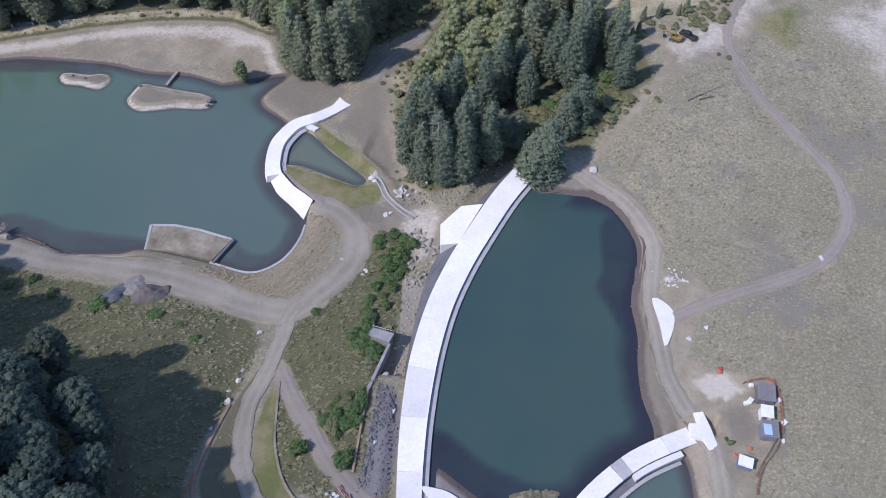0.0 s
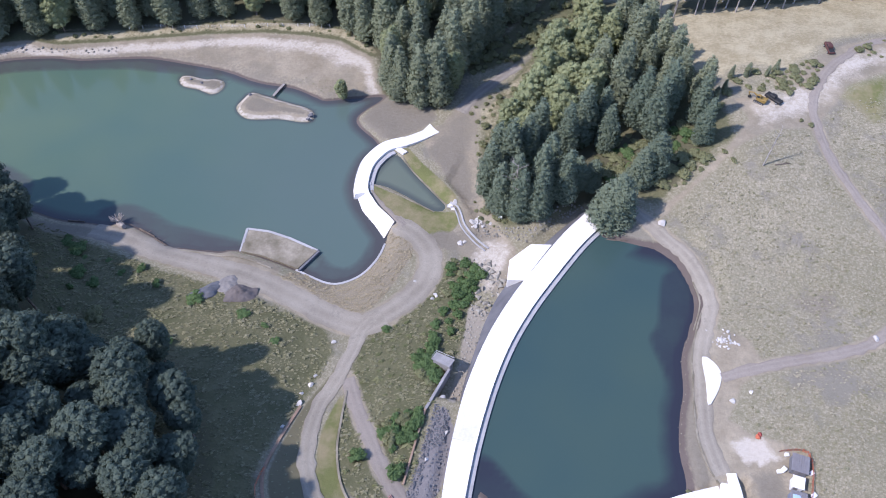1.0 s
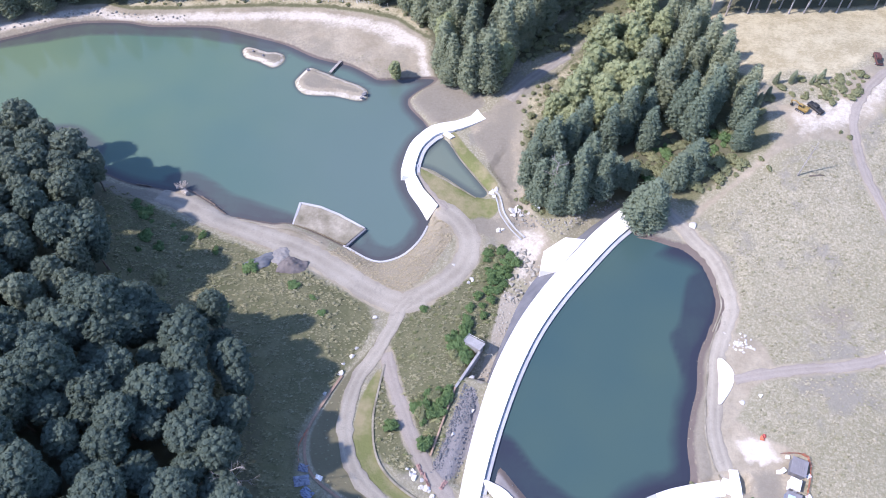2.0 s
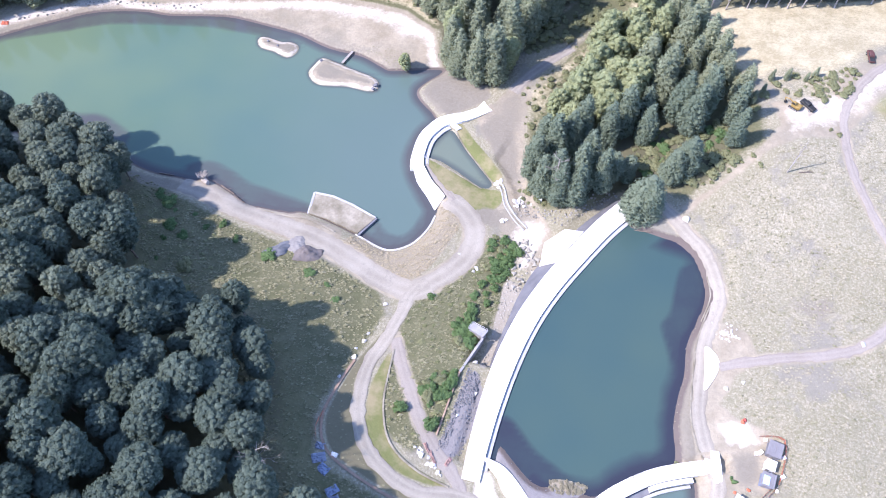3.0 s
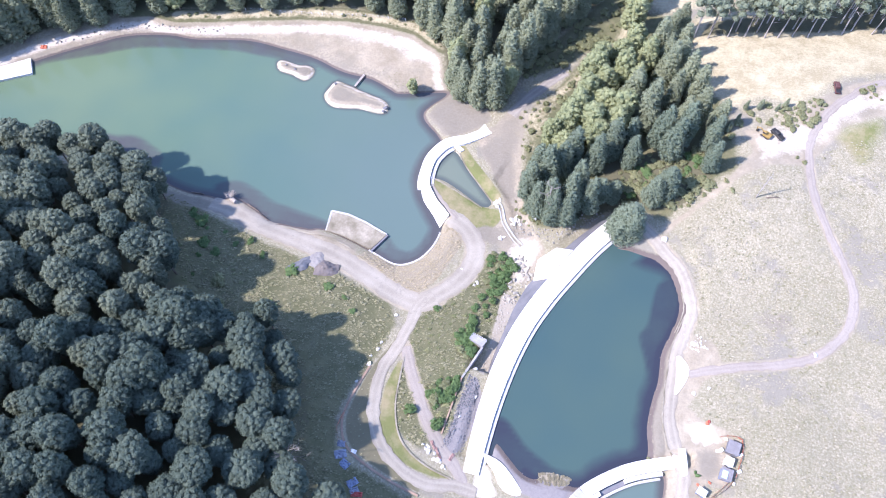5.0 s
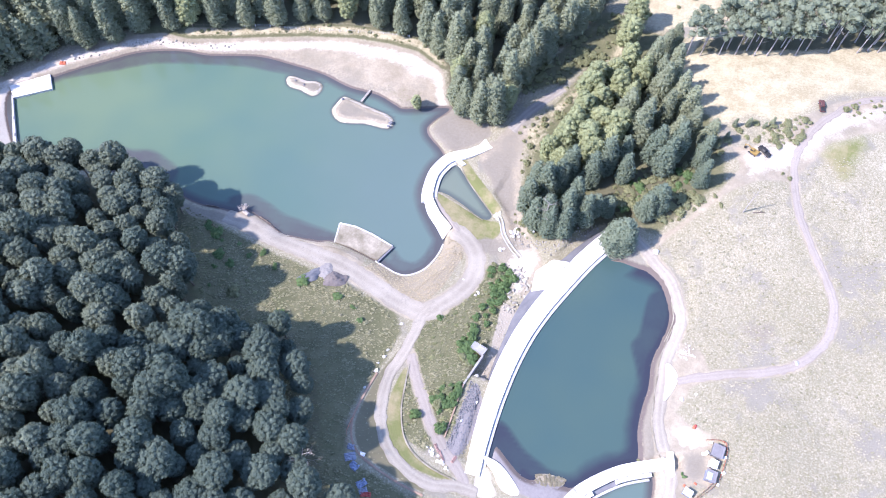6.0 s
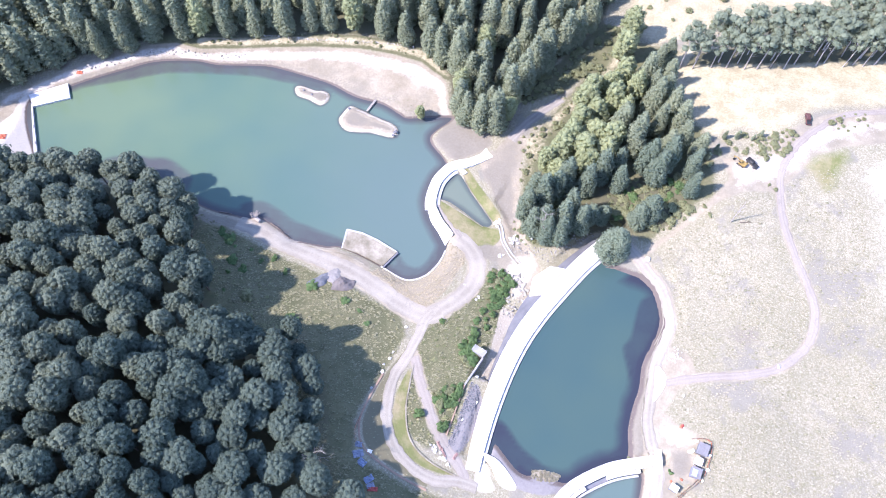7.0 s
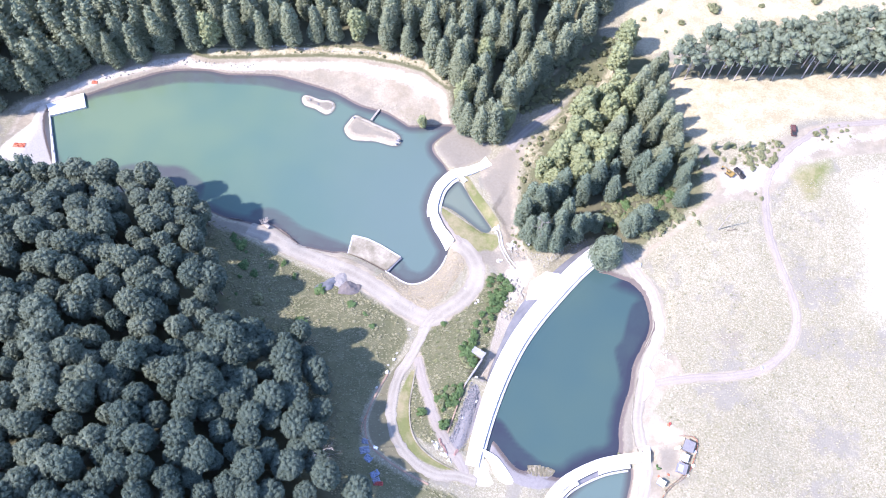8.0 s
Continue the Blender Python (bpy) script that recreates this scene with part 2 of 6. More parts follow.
# ---- building helpers ----
def mesh_of(name, verts, faces, material, smooth=False):
    me = bpy.data.meshes.new(name)
    me.from_pydata([tuple(v) for v in verts], [], [tuple(f) for f in faces])
    me.materials.append(material)
    if smooth:
        me.polygons.foreach_set("use_smooth", [True] * len(me.polygons))
    me.update()
    return me


def thing(name, label, category, at=(0, 0, 0), turn=0.0, group=""):
    ob = new(name)
    ob.empty_display_size = 0.5
    ob.matrix_basis = pose(*at, 0, 0, turn)
    return tagged(ob, label, category, group)


def part(name, data, material, parent, label=""):
    """Links a bmesh or a finished mesh as one part under its thing."""
    if isinstance(data, bmesh.types.BMesh):
        me = bpy.data.meshes.new(name)
        data.to_mesh(me)
        data.free()
        me.materials.append(material)
    else:
        me = data
    ob = new(name, me)
    ob.parent = parent
    return tagged(ob, label) if label else ob


def box(size, at=(0, 0, 0), turn=(0, 0, 0), bevel=0.03, taper=1.0):
    """A bevelled block that stands on its place."""
    bm = bmesh.new()
    bmesh.ops.create_cube(bm, size=1)
    for v in bm.verts:
        k = taper if v.co.z > 0 else 1
        v.co = Vector((v.co.x * size[0] * k, v.co.y * size[1] * k, (v.co.z + 0.5) * size[2]))
    bmesh.ops.bevel(bm, geom=bm.edges[:], offset=min(bevel, min(size) * 0.3), segments=1, affect="EDGES")
    bmesh.ops.transform(bm, matrix=pose(*at, *turn), verts=bm.verts)
    return bm


def rod(a, b, r0, r1=None, sides=7):
    bm = bmesh.new()
    a, b = Vector(a), Vector(b)
    bmesh.ops.create_cone(bm, cap_ends=True, segments=sides, radius1=r0, radius2=r0 if r1 is None else r1, depth=(b - a).length)
    turn = (b - a).to_track_quat("Z", "Y").to_matrix().to_4x4()
    bmesh.ops.transform(bm, matrix=Matrix.Translation((a + b) / 2) @ turn, verts=bm.verts)
    return bm


def joined(*parts):
    out = bmesh.new()
    for bm in parts:
        me = bpy.data.meshes.new("piece")
        bm.to_mesh(me)
        bm.free()
        out.from_mesh(me)
        bpy.data.meshes.remove(me)
    return out


def spline(points, step=1.5, closed=False):
    """A smooth curve through the points, cut into about equal steps."""
    p = np.array(points, float)
    n = len(p)
    out = []
    for i in range(n if closed else n - 1):
        if closed:
            a, b, c, d = p[i - 1], p[i], p[(i + 1) % n], p[(i + 2) % n]
        else:
            a, b, c, d = p[max(i - 1, 0)], p[i], p[i + 1], p[min(i + 2, n - 1)]
        k = max(2, int(np.linalg.norm(c - b) / step))
        for u in np.arange(k) / k:
            out.append(0.5 * (2 * b + (c - a) * u + (2 * a - 5 * b + 4 * c - d) * u ** 2 + (3 * b - a - 3 * c + d) * u ** 3))
    if not closed:
        out.append(p[-1])
    return np.array(out)


def to_line(x, y, line, closed=False):
    """Distance from every place to a line, and on which side of it the place lies (left is positive)."""
    best, side = np.full(x.shape, 1e9), np.zeros(x.shape)
    ends = np.roll(line, -1, 0) if closed else line[1:]
    for a, b in zip(line, ends):
        e = b - a
        u = np.clip(((x - a[0]) * e[0] + (y - a[1]) * e[1]) / max(e @ e, 1e-9), 0, 1)
        px, py = x - a[0] - u * e[0], y - a[1] - u * e[1]
        d = px * px + py * py
        near = d < best
        best = np.where(near, d, best)
        side = np.where(near, e[0] * (y - a[1]) - e[1] * (x - a[0]), side)
    return np.sqrt(best), np.sign(side)


def inside(x, y, loop):
    hit = np.zeros(x.shape, bool)
    for a, b in zip(loop, np.roll(loop, -1, 0)):
        if a[1] != b[1]:
            cross = ((a[1] > y) != (b[1] > y)) & (x < (b[0] - a[0]) * (y - a[1]) / (b[1] - a[1]) + a[0])
            hit ^= cross
    return hit


def off_loop(x, y, loop):
    """Signed distance to a closed loop, negative inside. Far places are only roughly known."""
    lo, hi = loop.min(0) - 40, loop.max(0) + 40
    out = np.full(x.shape, 60.0)
    near = (x > lo[0]) & (x < hi[0]) & (y > lo[1]) & (y < hi[1])
    xs, ys = x[near], y[near]
    d = to_line(xs, ys, loop, True)[0]
    out[near] = np.where(inside(xs, ys, loop), -d, d)
    return out


def near_line(x, y, line):
    lo, hi = line.min(0) - 30, line.max(0) + 30
    out = np.full(x.shape, 60.0)
    near = (x > lo[0]) & (x < hi[0]) & (y > lo[1]) & (y < hi[1])
    out[near] = to_line(x[near], y[near], line)[0]
    return out


# ---- the plan: shores, roads and works ----
LAKE_NORTH = [(-210.9, 127.4), (-198.6, 140.6), (-190.3, 148.1), (-182.3, 154.5), (-174.1, 160.9), (-164.7, 165.1), (-154.4, 167.8), (-147.4, 168.2),
              (-133.4, 172.3), (-125, 174.1), (-111.3, 173.9), (-99.8, 173.2), (-89.7, 170.6), (-84.2, 170), (-75.5, 170), (-66.9, 167.1), (-64.2, 166.6),
              (-56.9, 169.2), (-47.1, 172.2), (-50.5, 166.4), (-53, 161.4), (-51.6, 157.9), (-48.9, 155.6), (-43.3, 150.9)]
LAKE_SOUTH = [(-45.4, 145.7), (-46.6, 140.3), (-46.3, 134.3), (-45.1, 129.9), (-42, 125), (-37.7, 120.6), (-34, 116.8), (-33.2, 115.3), (-33.5, 111.9),
              (-34.7, 107.8), (-37.1, 103.6), (-40.9, 100.6), (-44.4, 99.9), (-52.8, 102.2), (-69.3, 105.2), (-74.5, 103.6), (-82.1, 102.8), (-87.7, 102),
              (-91.5, 104), (-97.4, 106.2), (-103.9, 108), (-106.3, 105.8), (-113.2, 105.3), (-121.3, 105.1), (-128.4, 106.3), (-133.7, 106.8),
              (-145.9, 108.6), (-162.5, 107.3), (-178.3, 104.2), (-184.4, 103.9), (-193.7, 104.8)]
LAKE = spline(LAKE_NORTH + LAKE_SOUTH, 2.5, True)
ISLET = spline([(-112.4, 167.5), (-110.3, 168.7), (-104.4, 168), (-101.4, 168.9), (-98.4, 168.1), (-97.7, 165), (-99.8, 162.1), (-104.7, 163.3), (-109.2, 163.6), (-111.4, 164.9)], 1, True)
ISLAND = spline([(-90, 157.6), (-89.1, 162.8), (-87.9, 165.2), (-83.3, 164.6), (-76.3, 163.2), (-69.5, 162.1), (-66.5, 160.3), (-66.1, 157.2), (-68.4, 156), (-75.8, 155.8), (-81.6, 154.3), (-86.3, 154.1)], 1, True)
POOL = spline([(-41.9, 135.1), (-41.5, 139.2), (-39.9, 143.8), (-37.2, 147.3), (-33.5, 144.2), (-28.3, 139.1), (-23, 134.3), (-19.2, 130.3), (-21.4, 128.3), (-25.8, 129.8), (-31.1, 132.2), (-37, 134.4)], 1, True)
POND = spline([(-0.6, 48.9), (0.6, 59.7), (1.9, 73.7), (4.6, 86.6), (8.7, 98.5), (13.9, 110.9), (19.8, 121.4), (24.9, 122.1), (32.9, 121.4), (39.1, 120.9), (43, 118),
               (46.2, 111.1), (46.6, 104.5), (44.4, 96.3), (42.8, 90.4), (43.3, 81.7), (42.5, 76.4), (42.3, 68), (43.6, 58.4), (36.2, 54.3), (31, 49.6),
               (27.2, 45.9), (16.8, 44.6), (12.2, 44.7), (6.6, 48.4), (2.4, 51.2)], 2, True)
BASIN = spline([(48.8, 56.4), (41.2, 53.3), (35.3, 48.2), (31.6, 43), (30, 37), (31, 30), (40, 26), (48, 32), (49.8, 46.3)], 1.5, True)
DAM = spline([(-1.9, 40.7), (-2.3, 49.8), (-2.2, 60.8), (-1.2, 73.1), (1.3, 86), (5, 97.2), (9.4, 107.3), (14.8, 118.5), (19.4, 126.2), (24.2, 133.6)], 1.5)
WEIR = spline([(-35.6, 152.3), (-40.4, 149.3), (-43.1, 144.7), (-44.3, 140.2), (-44, 133.5), (-42.8, 129.6)], 1)
LOW_WEIR = spline([(54, 61.2), (45.3, 57.4), (39, 54), (33.1, 49.3), (28.7, 44.7), (26.2, 40.2), (25.2, 37)], 1)
BEACH_TOP = [(-217.5, 106.4), (-221, 127.4), (-213.2, 136.3), (-203.4, 147.6), (-194.3, 155.5), (-184.7, 163), (-176.8, 168.7), (-168, 172.5), (-157.7, 172.9),
             (-143.8, 177.4), (-130.2, 182.5), (-113.8, 187.6), (-94.6, 192.2), (-79.6, 193.4), (-66.6, 192.7), (-54.9, 187.4), (-50, 176)]
BEACH = np.array(BEACH_TOP + LAKE_NORTH[18::-1])
ROADS = {
    "north": (spline([(-7.5, 191.5), (-9.6, 188.7), (-14.6, 181.4), (-18.2, 175.4), (-20.2, 171), (-22, 167)]), 3.6, ROAD_GREY),
    "weir": (spline([(-31.5, 120.9), (-28.4, 119.9), (-24.6, 118.0), (-20.2, 112.8), (-19.4, 104.4), (-23.6, 95.6), (-31.4, 87.2)]), 6.2, ROAD_SOIL),
    "crest": (spline([(-41.2, 131.4), (-39.4, 129.2), (-36, 126), (-32.6, 123.3), (-28.6, 120.8)]), 2.2, PATH_PINK),
    "shore": (spline([(-27, 90.5), (-31.4, 87.6), (-40.5, 88.9), (-51.1, 92.5), (-61.4, 95.5), (-71.5, 97.1), (-83.7, 98.6), (-94, 100.2), (-102, 102.2), (-109, 102.6)]), 6.6, ROAD_SOIL),
    "south": (spline([(-29.5, 90), (-31.4, 86), (-31.7, 80.7), (-32.7, 72.6), (-34.6, 64.1), (-34.3, 55.8), (-32.5, 48.8), (-29.2, 42.9), (-24.5, 38.3), (-17.9, 35.2), (-11.8, 34.4), (-5, 36), (1, 36)]), 3.5, ROAD_SOIL),
    "middle": (spline([(-30.6, 71.8), (-26.1, 63.8), (-21.3, 56.9), (-17.6, 51.2), (-12.2, 45.6), (-6, 40.6), (-3, 37)]), 3.2, PATH_PINK),
    "pond": (spline([(27, 133.5), (29, 131.3), (36.9, 125), (43.8, 119), (47.7, 111.4), (49.1, 105.2), (48, 98.5), (46.8, 91), (47, 84), (47.2, 77.3), (47.9, 70.9), (50.5, 63.7), (53.4, 58.2), (54, 50), (53, 42)]), 3.4, ROAD_SOIL),
    "hill": (spline([(50.9, 85.9), (61, 90.3), (75.6, 95.4), (84.3, 100), (89.9, 106.2), (93.3, 113.8), (93.4, 122.7), (89.9, 131), (85.2, 139), (81.6, 145.8), (78.5, 152.9), (76.6, 160.6), (75.4, 170.9), (79, 183), (86, 193), (97, 203), (125, 214)]), 2.5, PATH_PINK),
}
YARD = np.array([(-33, 158), (-26.7, 161), (-22, 172), (-16, 168), (-15.2, 158), (-13, 146), (-9, 133), (-3.3, 123), (2, 117), (3, 108), (-1, 101), (-6, 108), (-12, 114), (-17, 121), (-14.5, 128), (-17, 136), (-27, 148)])
CAMP = np.array([(47, 92), (52, 99), (57, 97), (60, 91), (55, 84), (52, 76), (57, 73), (64, 72), (67, 66), (64, 57), (60, 57), (59, 47), (55, 36), (51, 34), (50, 56), (48, 70), (46, 84)])
HILLTOP = np.array([(46, 143), (54, 155), (58, 163), (55, 172), (62, 174), (70, 172), (72, 182), (76, 190), (88, 200), (118, 212), (130, 206), (118, 197), (100, 189), (88, 180), (80, 170), (75, 163), (64, 160), (55.5, 153), (44.5, 139), (37, 129.5), (35, 131)])
HEAP_AND_GLARE = np.array([(98, 177), (102, 186), (118, 197), (140, 200), (142, 120), (124, 124), (112, 128), (108, 150), (105, 166)])
FAR_FIELD = np.array([(30, 206), (32, 222), (45, 228), (80, 240), (110, 246), (140, 246), (140, 205), (110, 212), (84, 202), (76, 193), (70, 186), (58, 188), (50, 182), (42, 188), (38, 198)])
LAWNS = [spline(p, 1.5, True) for p in (
    [(-37, 149), (-35, 150.8), (-29.3, 145.6), (-22.1, 138.7), (-16.9, 133.8), (-18.6, 131), (-24.6, 136.1), (-30.7, 141.6), (-35.3, 147)],
    [(-42.2, 134), (-33.2, 131.5), (-24.6, 128.8), (-19.6, 128.2), (-15.7, 127.8), (-15.1, 123.2), (-20, 118.9), (-27.4, 121.4), (-35.4, 125.9), (-39.4, 129.5)],
    [(-30.4, 68.1), (-32, 60), (-31.5, 52), (-29, 45), (-24, 40), (-17.4, 37.2), (-9, 37), (-6.3, 38), (-14.3, 39.4), (-20.8, 42.2), (-24.9, 46.4), (-27.9, 53.4), (-29.1, 60.5)])]
GREEN_PATCH = np.array([(80, 175), (83, 182), (90, 186), (97, 190), (101, 183), (97, 174), (96, 166), (90, 164), (86, 170)])
BANK = spline([(-33.5, 79.4), (-34.8, 72), (-37.8, 63.3), (-39, 53.2), (-38.8, 44.2), (-34.5, 37.3), (-23.1, 33.4), (-13.4, 31.7), (-17.7, 35.5), (-24.8, 38.3), (-31.1, 43.5), (-34.3, 49.4), (-36.4, 57.9), (-34.2, 70.2)], 1.5, True)
REEDS = spline([(-30.9, 120.3), (-26.5, 118.3), (-24.5, 113.5), (-25.9, 106.5), (-28.1, 98.5), (-31.7, 92.3), (-36.4, 89.9), (-41.5, 91.5), (-50.3, 95.6), (-55.6, 97.1), (-52.2, 100.9), (-44.1, 98.9), (-38.8, 99.8), (-34.2, 106.3), (-32.2, 112.1), (-32.9, 117.4)], 1.5, True)
RUBBLE = spline([(-8.2, 68), (-4.6, 62.3), (-4.8, 51.9), (-7.3, 44.8), (-11.3, 45.1), (-10.4, 52.7), (-9.8, 62.2)], 1, True)
CLAY = spline([(-6.8, 98), (-1.5, 96), (-3.0, 88), (-4.4, 79), (-5.3, 69.8), (-7.4, 70.1), (-6.6, 79.9), (-7, 90)], 1, True)
SHINGLE = spline([(-0.4, 49.4), (1.5, 50.6), (6.8, 48.4), (12.3, 44.7), (18, 44.6), (25.7, 45.6), (29.4, 44.9), (24.9, 41.6), (17.9, 39.5), (11.7, 40.2), (6.3, 43.6), (0.9, 47.5)], 1, True)
PALES = [spline(p, 1, True) for p in (
    [(51.6, 71.9), (53.4, 71.2), (55.6, 73), (57.1, 72.2), (59.2, 72.8), (61.4, 69.4), (63.3, 70), (62.2, 67.4), (60, 67.8), (58.5, 65), (56.8, 66.8), (55.1, 65.5)],
    [(-0.3, 43.4), (2.4, 43.6), (4.4, 40), (6.1, 36.8), (1.3, 35.4), (-0.4, 38)],
    [(-214.5, 128), (-211.8, 130), (-202.9, 117.6), (-192.8, 104), (-188.5, 98.6), (-196.7, 92), (-208.2, 93.7), (-216.1, 104.9), (-213.5, 121.7)])]
MEADOW_WEST = np.array([(-126, 102), (-105, 97), (-84, 93), (-62, 90), (-40, 85), (-36, 78), (-38, 66), (-41, 55), (-42, 44), (-38, 34), (-20, 30), (-4, 30), (0, 20), (-30, 12), (-56, 26), (-60, 44), (-74, 58), (-95, 68), (-118, 84)])
MEADOW_MID = np.array([(-31, 82), (-25, 90), (-18, 99), (-15, 110), (-7, 110), (-6, 98), (-8, 80), (-11, 66), (-11, 50), (-17, 43), (-27, 46), (-30, 56), (-30, 68)])
WEST_WOOD = np.array([(-124, 100), (-112, 92), (-105, 85), (-88, 74), (-68, 66.5), (-57, 56), (-50, 45), (-46, 33), (-38, 22), (-30, -30), (-270, -30), (-270, 60), (-215, 85), (-180, 98), (-150, 105), (-132, 105)])
NORTH_WOOD = np.array([(-270, 90), (-228, 120), (-215, 140), (-200, 156), (-184, 168), (-165, 178), (-143, 184), (-114, 194), (-94, 199), (-66, 199), (-54, 190), (-47, 171), (-41, 167), (-35, 165.5), (-29, 167), (-24.5, 172), (-24, 190), (-16, 205), (-6, 222), (0, 232), (4, 330), (-270, 330)])
MID_WOOD = np.array([(-15, 168), (-8, 186), (2, 200), (6, 226), (34, 222), (36, 204), (46, 186), (52, 170), (54, 156), (44, 146), (36, 134), (20, 138), (10, 128), (-2, 124), (-8, 132), (-12, 144)])

REED_ISLE = spline([(16.2, 46), (20, 47.6), (24.8, 47.2), (23, 44.9), (17.6, 44)], 1, True)

# ---- lie of the land ----
LEVEL_LAKE = [(-200, 140, 0.8), (-215, 118, 1.5), (-128, 178, 0.6), (-100, 186, 1.5), (-70, 193, 3), (-60, 169, 1.2), (-26, 158, 2.2), (-106, 106, 0.8), (-150, 118, 1.5), (-70, 110, 1), (-31, 120, 2.3), (-50, 105, 1.5), (-80, 135, 0.5), (-120, 140, 0.5)]
LEVEL_MIDDLE = [(-38, 84, 2.5), (-70, 88, 3.5), (-32, 96, 2.2), (-21, 118, 2), (-12, 128, 1.4), (-9, 189, 4), (-19, 172, 4), (-62, 65, 8), (-49, 72, 6), (-38, 67, 5), (-40, 56, 8), (-20, 56, 9.3), (-13, 47, 9.5), (-27, 30, 13), (-3, 84, 5.5), (-11, 80, 6.5), (2, 98, 4), (-30, 75, 5)]
LEVEL_HILL = [(0, 38, 9.3), (20, 45, 9.3), (20, 85, 8.5), (30, 105, 8.7), (14, 122, 8), (37, 127, 11.3), (52, 95, 11), (48, 59, 10), (65, 69, 12), (70, 76, 13), (87, 102, 14.5), (94, 90, 13.5), (78, 69, 14), (75, 122, 15), (57, 126, 13.5), (60, 153, 19.5), (74, 163, 19.7), (62, 168, 20), (81, 195, 22.5), (49, 194, 17), (40, 215, 14.5), (75, 222, 18), (50, 40, 11)]
LEVEL_WOOD = [(-68, 42, 19), (-85, 57, 12), (-100, 41, 20), (-123, 51, 19), (-123, 68, 15), (-117, 28, 26), (-95, 22, 28), (-150, 90, 8), (-180, 80, 14), (-41, 202, 4), (9, 224, 8), (24, 166, 10), (-4, 139, 4), (0, 130, 5), (-130, 230, 8), (-230, 180, 8), (-300, 100, 25), (0, 320, 20), (120, 300, 24), (200, 150, 22), (200, 50, 18), (0, -60, 26), (-200, -40, 45), (-150, 330, 22)]
SPOTS = np.array(LEVEL_LAKE + LEVEL_MIDDLE + LEVEL_HILL + LEVEL_WOOD, float)


def bend(r2):
    return np.where(r2 > 0, r2 * np.log(np.maximum(r2, 1e-9)), 0)


SPOT_XY = SPOTS[:, :2] / 100
count = len(SPOTS)
system = np.zeros((count + 3, count + 3))
system[:count, :count] = bend(((SPOT_XY[:, None] - SPOT_XY[None]) ** 2).sum(-1)) + 0.006 * np.eye(count)
system[:count, count], system[count, :count] = 1, 1
system[:count, count + 1:], system[count + 1:, :count] = SPOT_XY, SPOT_XY.T
WEIGHTS = np.linalg.solve(system, np.r_[SPOTS[:, 2], 0, 0, 0])


def lie(x, y):
    """The land's smooth height before shores and works are cut into it."""
    q = np.stack([np.clip(x, -330, 260), np.clip(y, -90, 360)], -1) / 100
    r2 = ((q[..., None, :] - SPOT_XY) ** 2).sum(-1)
    z = bend(r2) @ WEIGHTS[:count] + WEIGHTS[count] + q @ WEIGHTS[count + 1:]
    away = np.maximum(np.maximum(np.abs(x + 60) - 300, np.abs(y - 130) - 260), 0)
    return z + np.minimum(away * 0.12, 60)


def shore(z, d, level, low=0.01, rise=0.10, steep=0.45, depth=0.22, reach=25.0, where=True):
    """Cuts a basin with this water level into the land; d is the signed distance to its shore."""
    bed = level - 0.3 * np.minimum(-d, 1) - depth * np.minimum(-d, 14)
    bank = np.clip(z, level + low + rise * d, level + low + 0.01 + steep * d)
    z = np.where(d < 0, bed, z)
    return np.where((d >= 0) & (d < reach) & where, bank, z)


def land(x, y):
    wave = 0.5 * np.sin(x * 0.21 + 1.3 * np.sin(y * 0.13)) * np.sin(y * 0.17 + x * 0.05) + 0.25 * np.sin(x * 0.61 + y * 0.37) * np.sin(y * 0.53 - x * 0.29)
    z = lie(x, y) + 0.22 * wave
    d_dam = near_line(x, y, DAM)
    side = to_line(x, y, DAM)[1]
    z = shore(z, off_loop(x, y, LAKE), 0.0)
    for isle in (ISLET, ISLAND):
        d = off_loop(x, y, isle)
        z = np.where(d < 6, np.maximum(z, np.where(d < 0, 0.15 + 0.45 * np.minimum(-d, 1.5), 0.1 - 0.45 * d)), z)
    z = shore(z, off_loop(x, y, POOL), 1.0, reach=6)
    z = shore(z, off_loop(x, y, POND), 8.6, rise=0.06, reach=14, where=(side < 0) | (d_dam > 20))
    d = off_loop(x, y, REED_ISLE)
    z = np.where(d < 3, np.maximum(z, np.where(d < 0, 8.7 + 0.25 * np.minimum(-d, 1.5), 8.62 - 0.4 * d)), z)
    z = shore(z, off_loop(x, y, BASIN), 7.4, reach=6, steep=0.7, depth=0.2)
    z = np.where((d_dam < 4.5) & (y > 44), np.minimum(z, 8.0), z)
    z = np.where((side > 0) & (d_dam < 9) & (y > 70), np.minimum(z, 4.4 + 0.1 * d_dam), z)
    z = np.where(near_line(x, y, WEIR) < 2.6, np.minimum(z, 1.6), z)
    outer = np.array([(-45, 132), (-45, 130.4), (-42.3, 125), (-38, 120.6), (-34.4, 116.6)])
    z = np.where((near_line(x, y, WEIR) < 5) & (to_line(x, y, WEIR)[1] < 0) & (y < 150), np.minimum(z, -0.5), z)
    z = np.where(near_line(x, y, outer) < 2.2, np.minimum(z, -0.5), z)
    z = np.where(off_loop(x, y, np.array([(-45.2, 130.6), (-42.4, 125.3), (-37.8, 120.7), (-33.8, 116.2), (-31.6, 121.2), (-34.2, 123.4), (-37.2, 125.7), (-41.2, 130.4)])) < 0, np.minimum(z, 0), z)
    z = np.where(near_line(x, y, LOW_WEIR) < 2.4, np.minimum(z, 8.8), z)
    return z


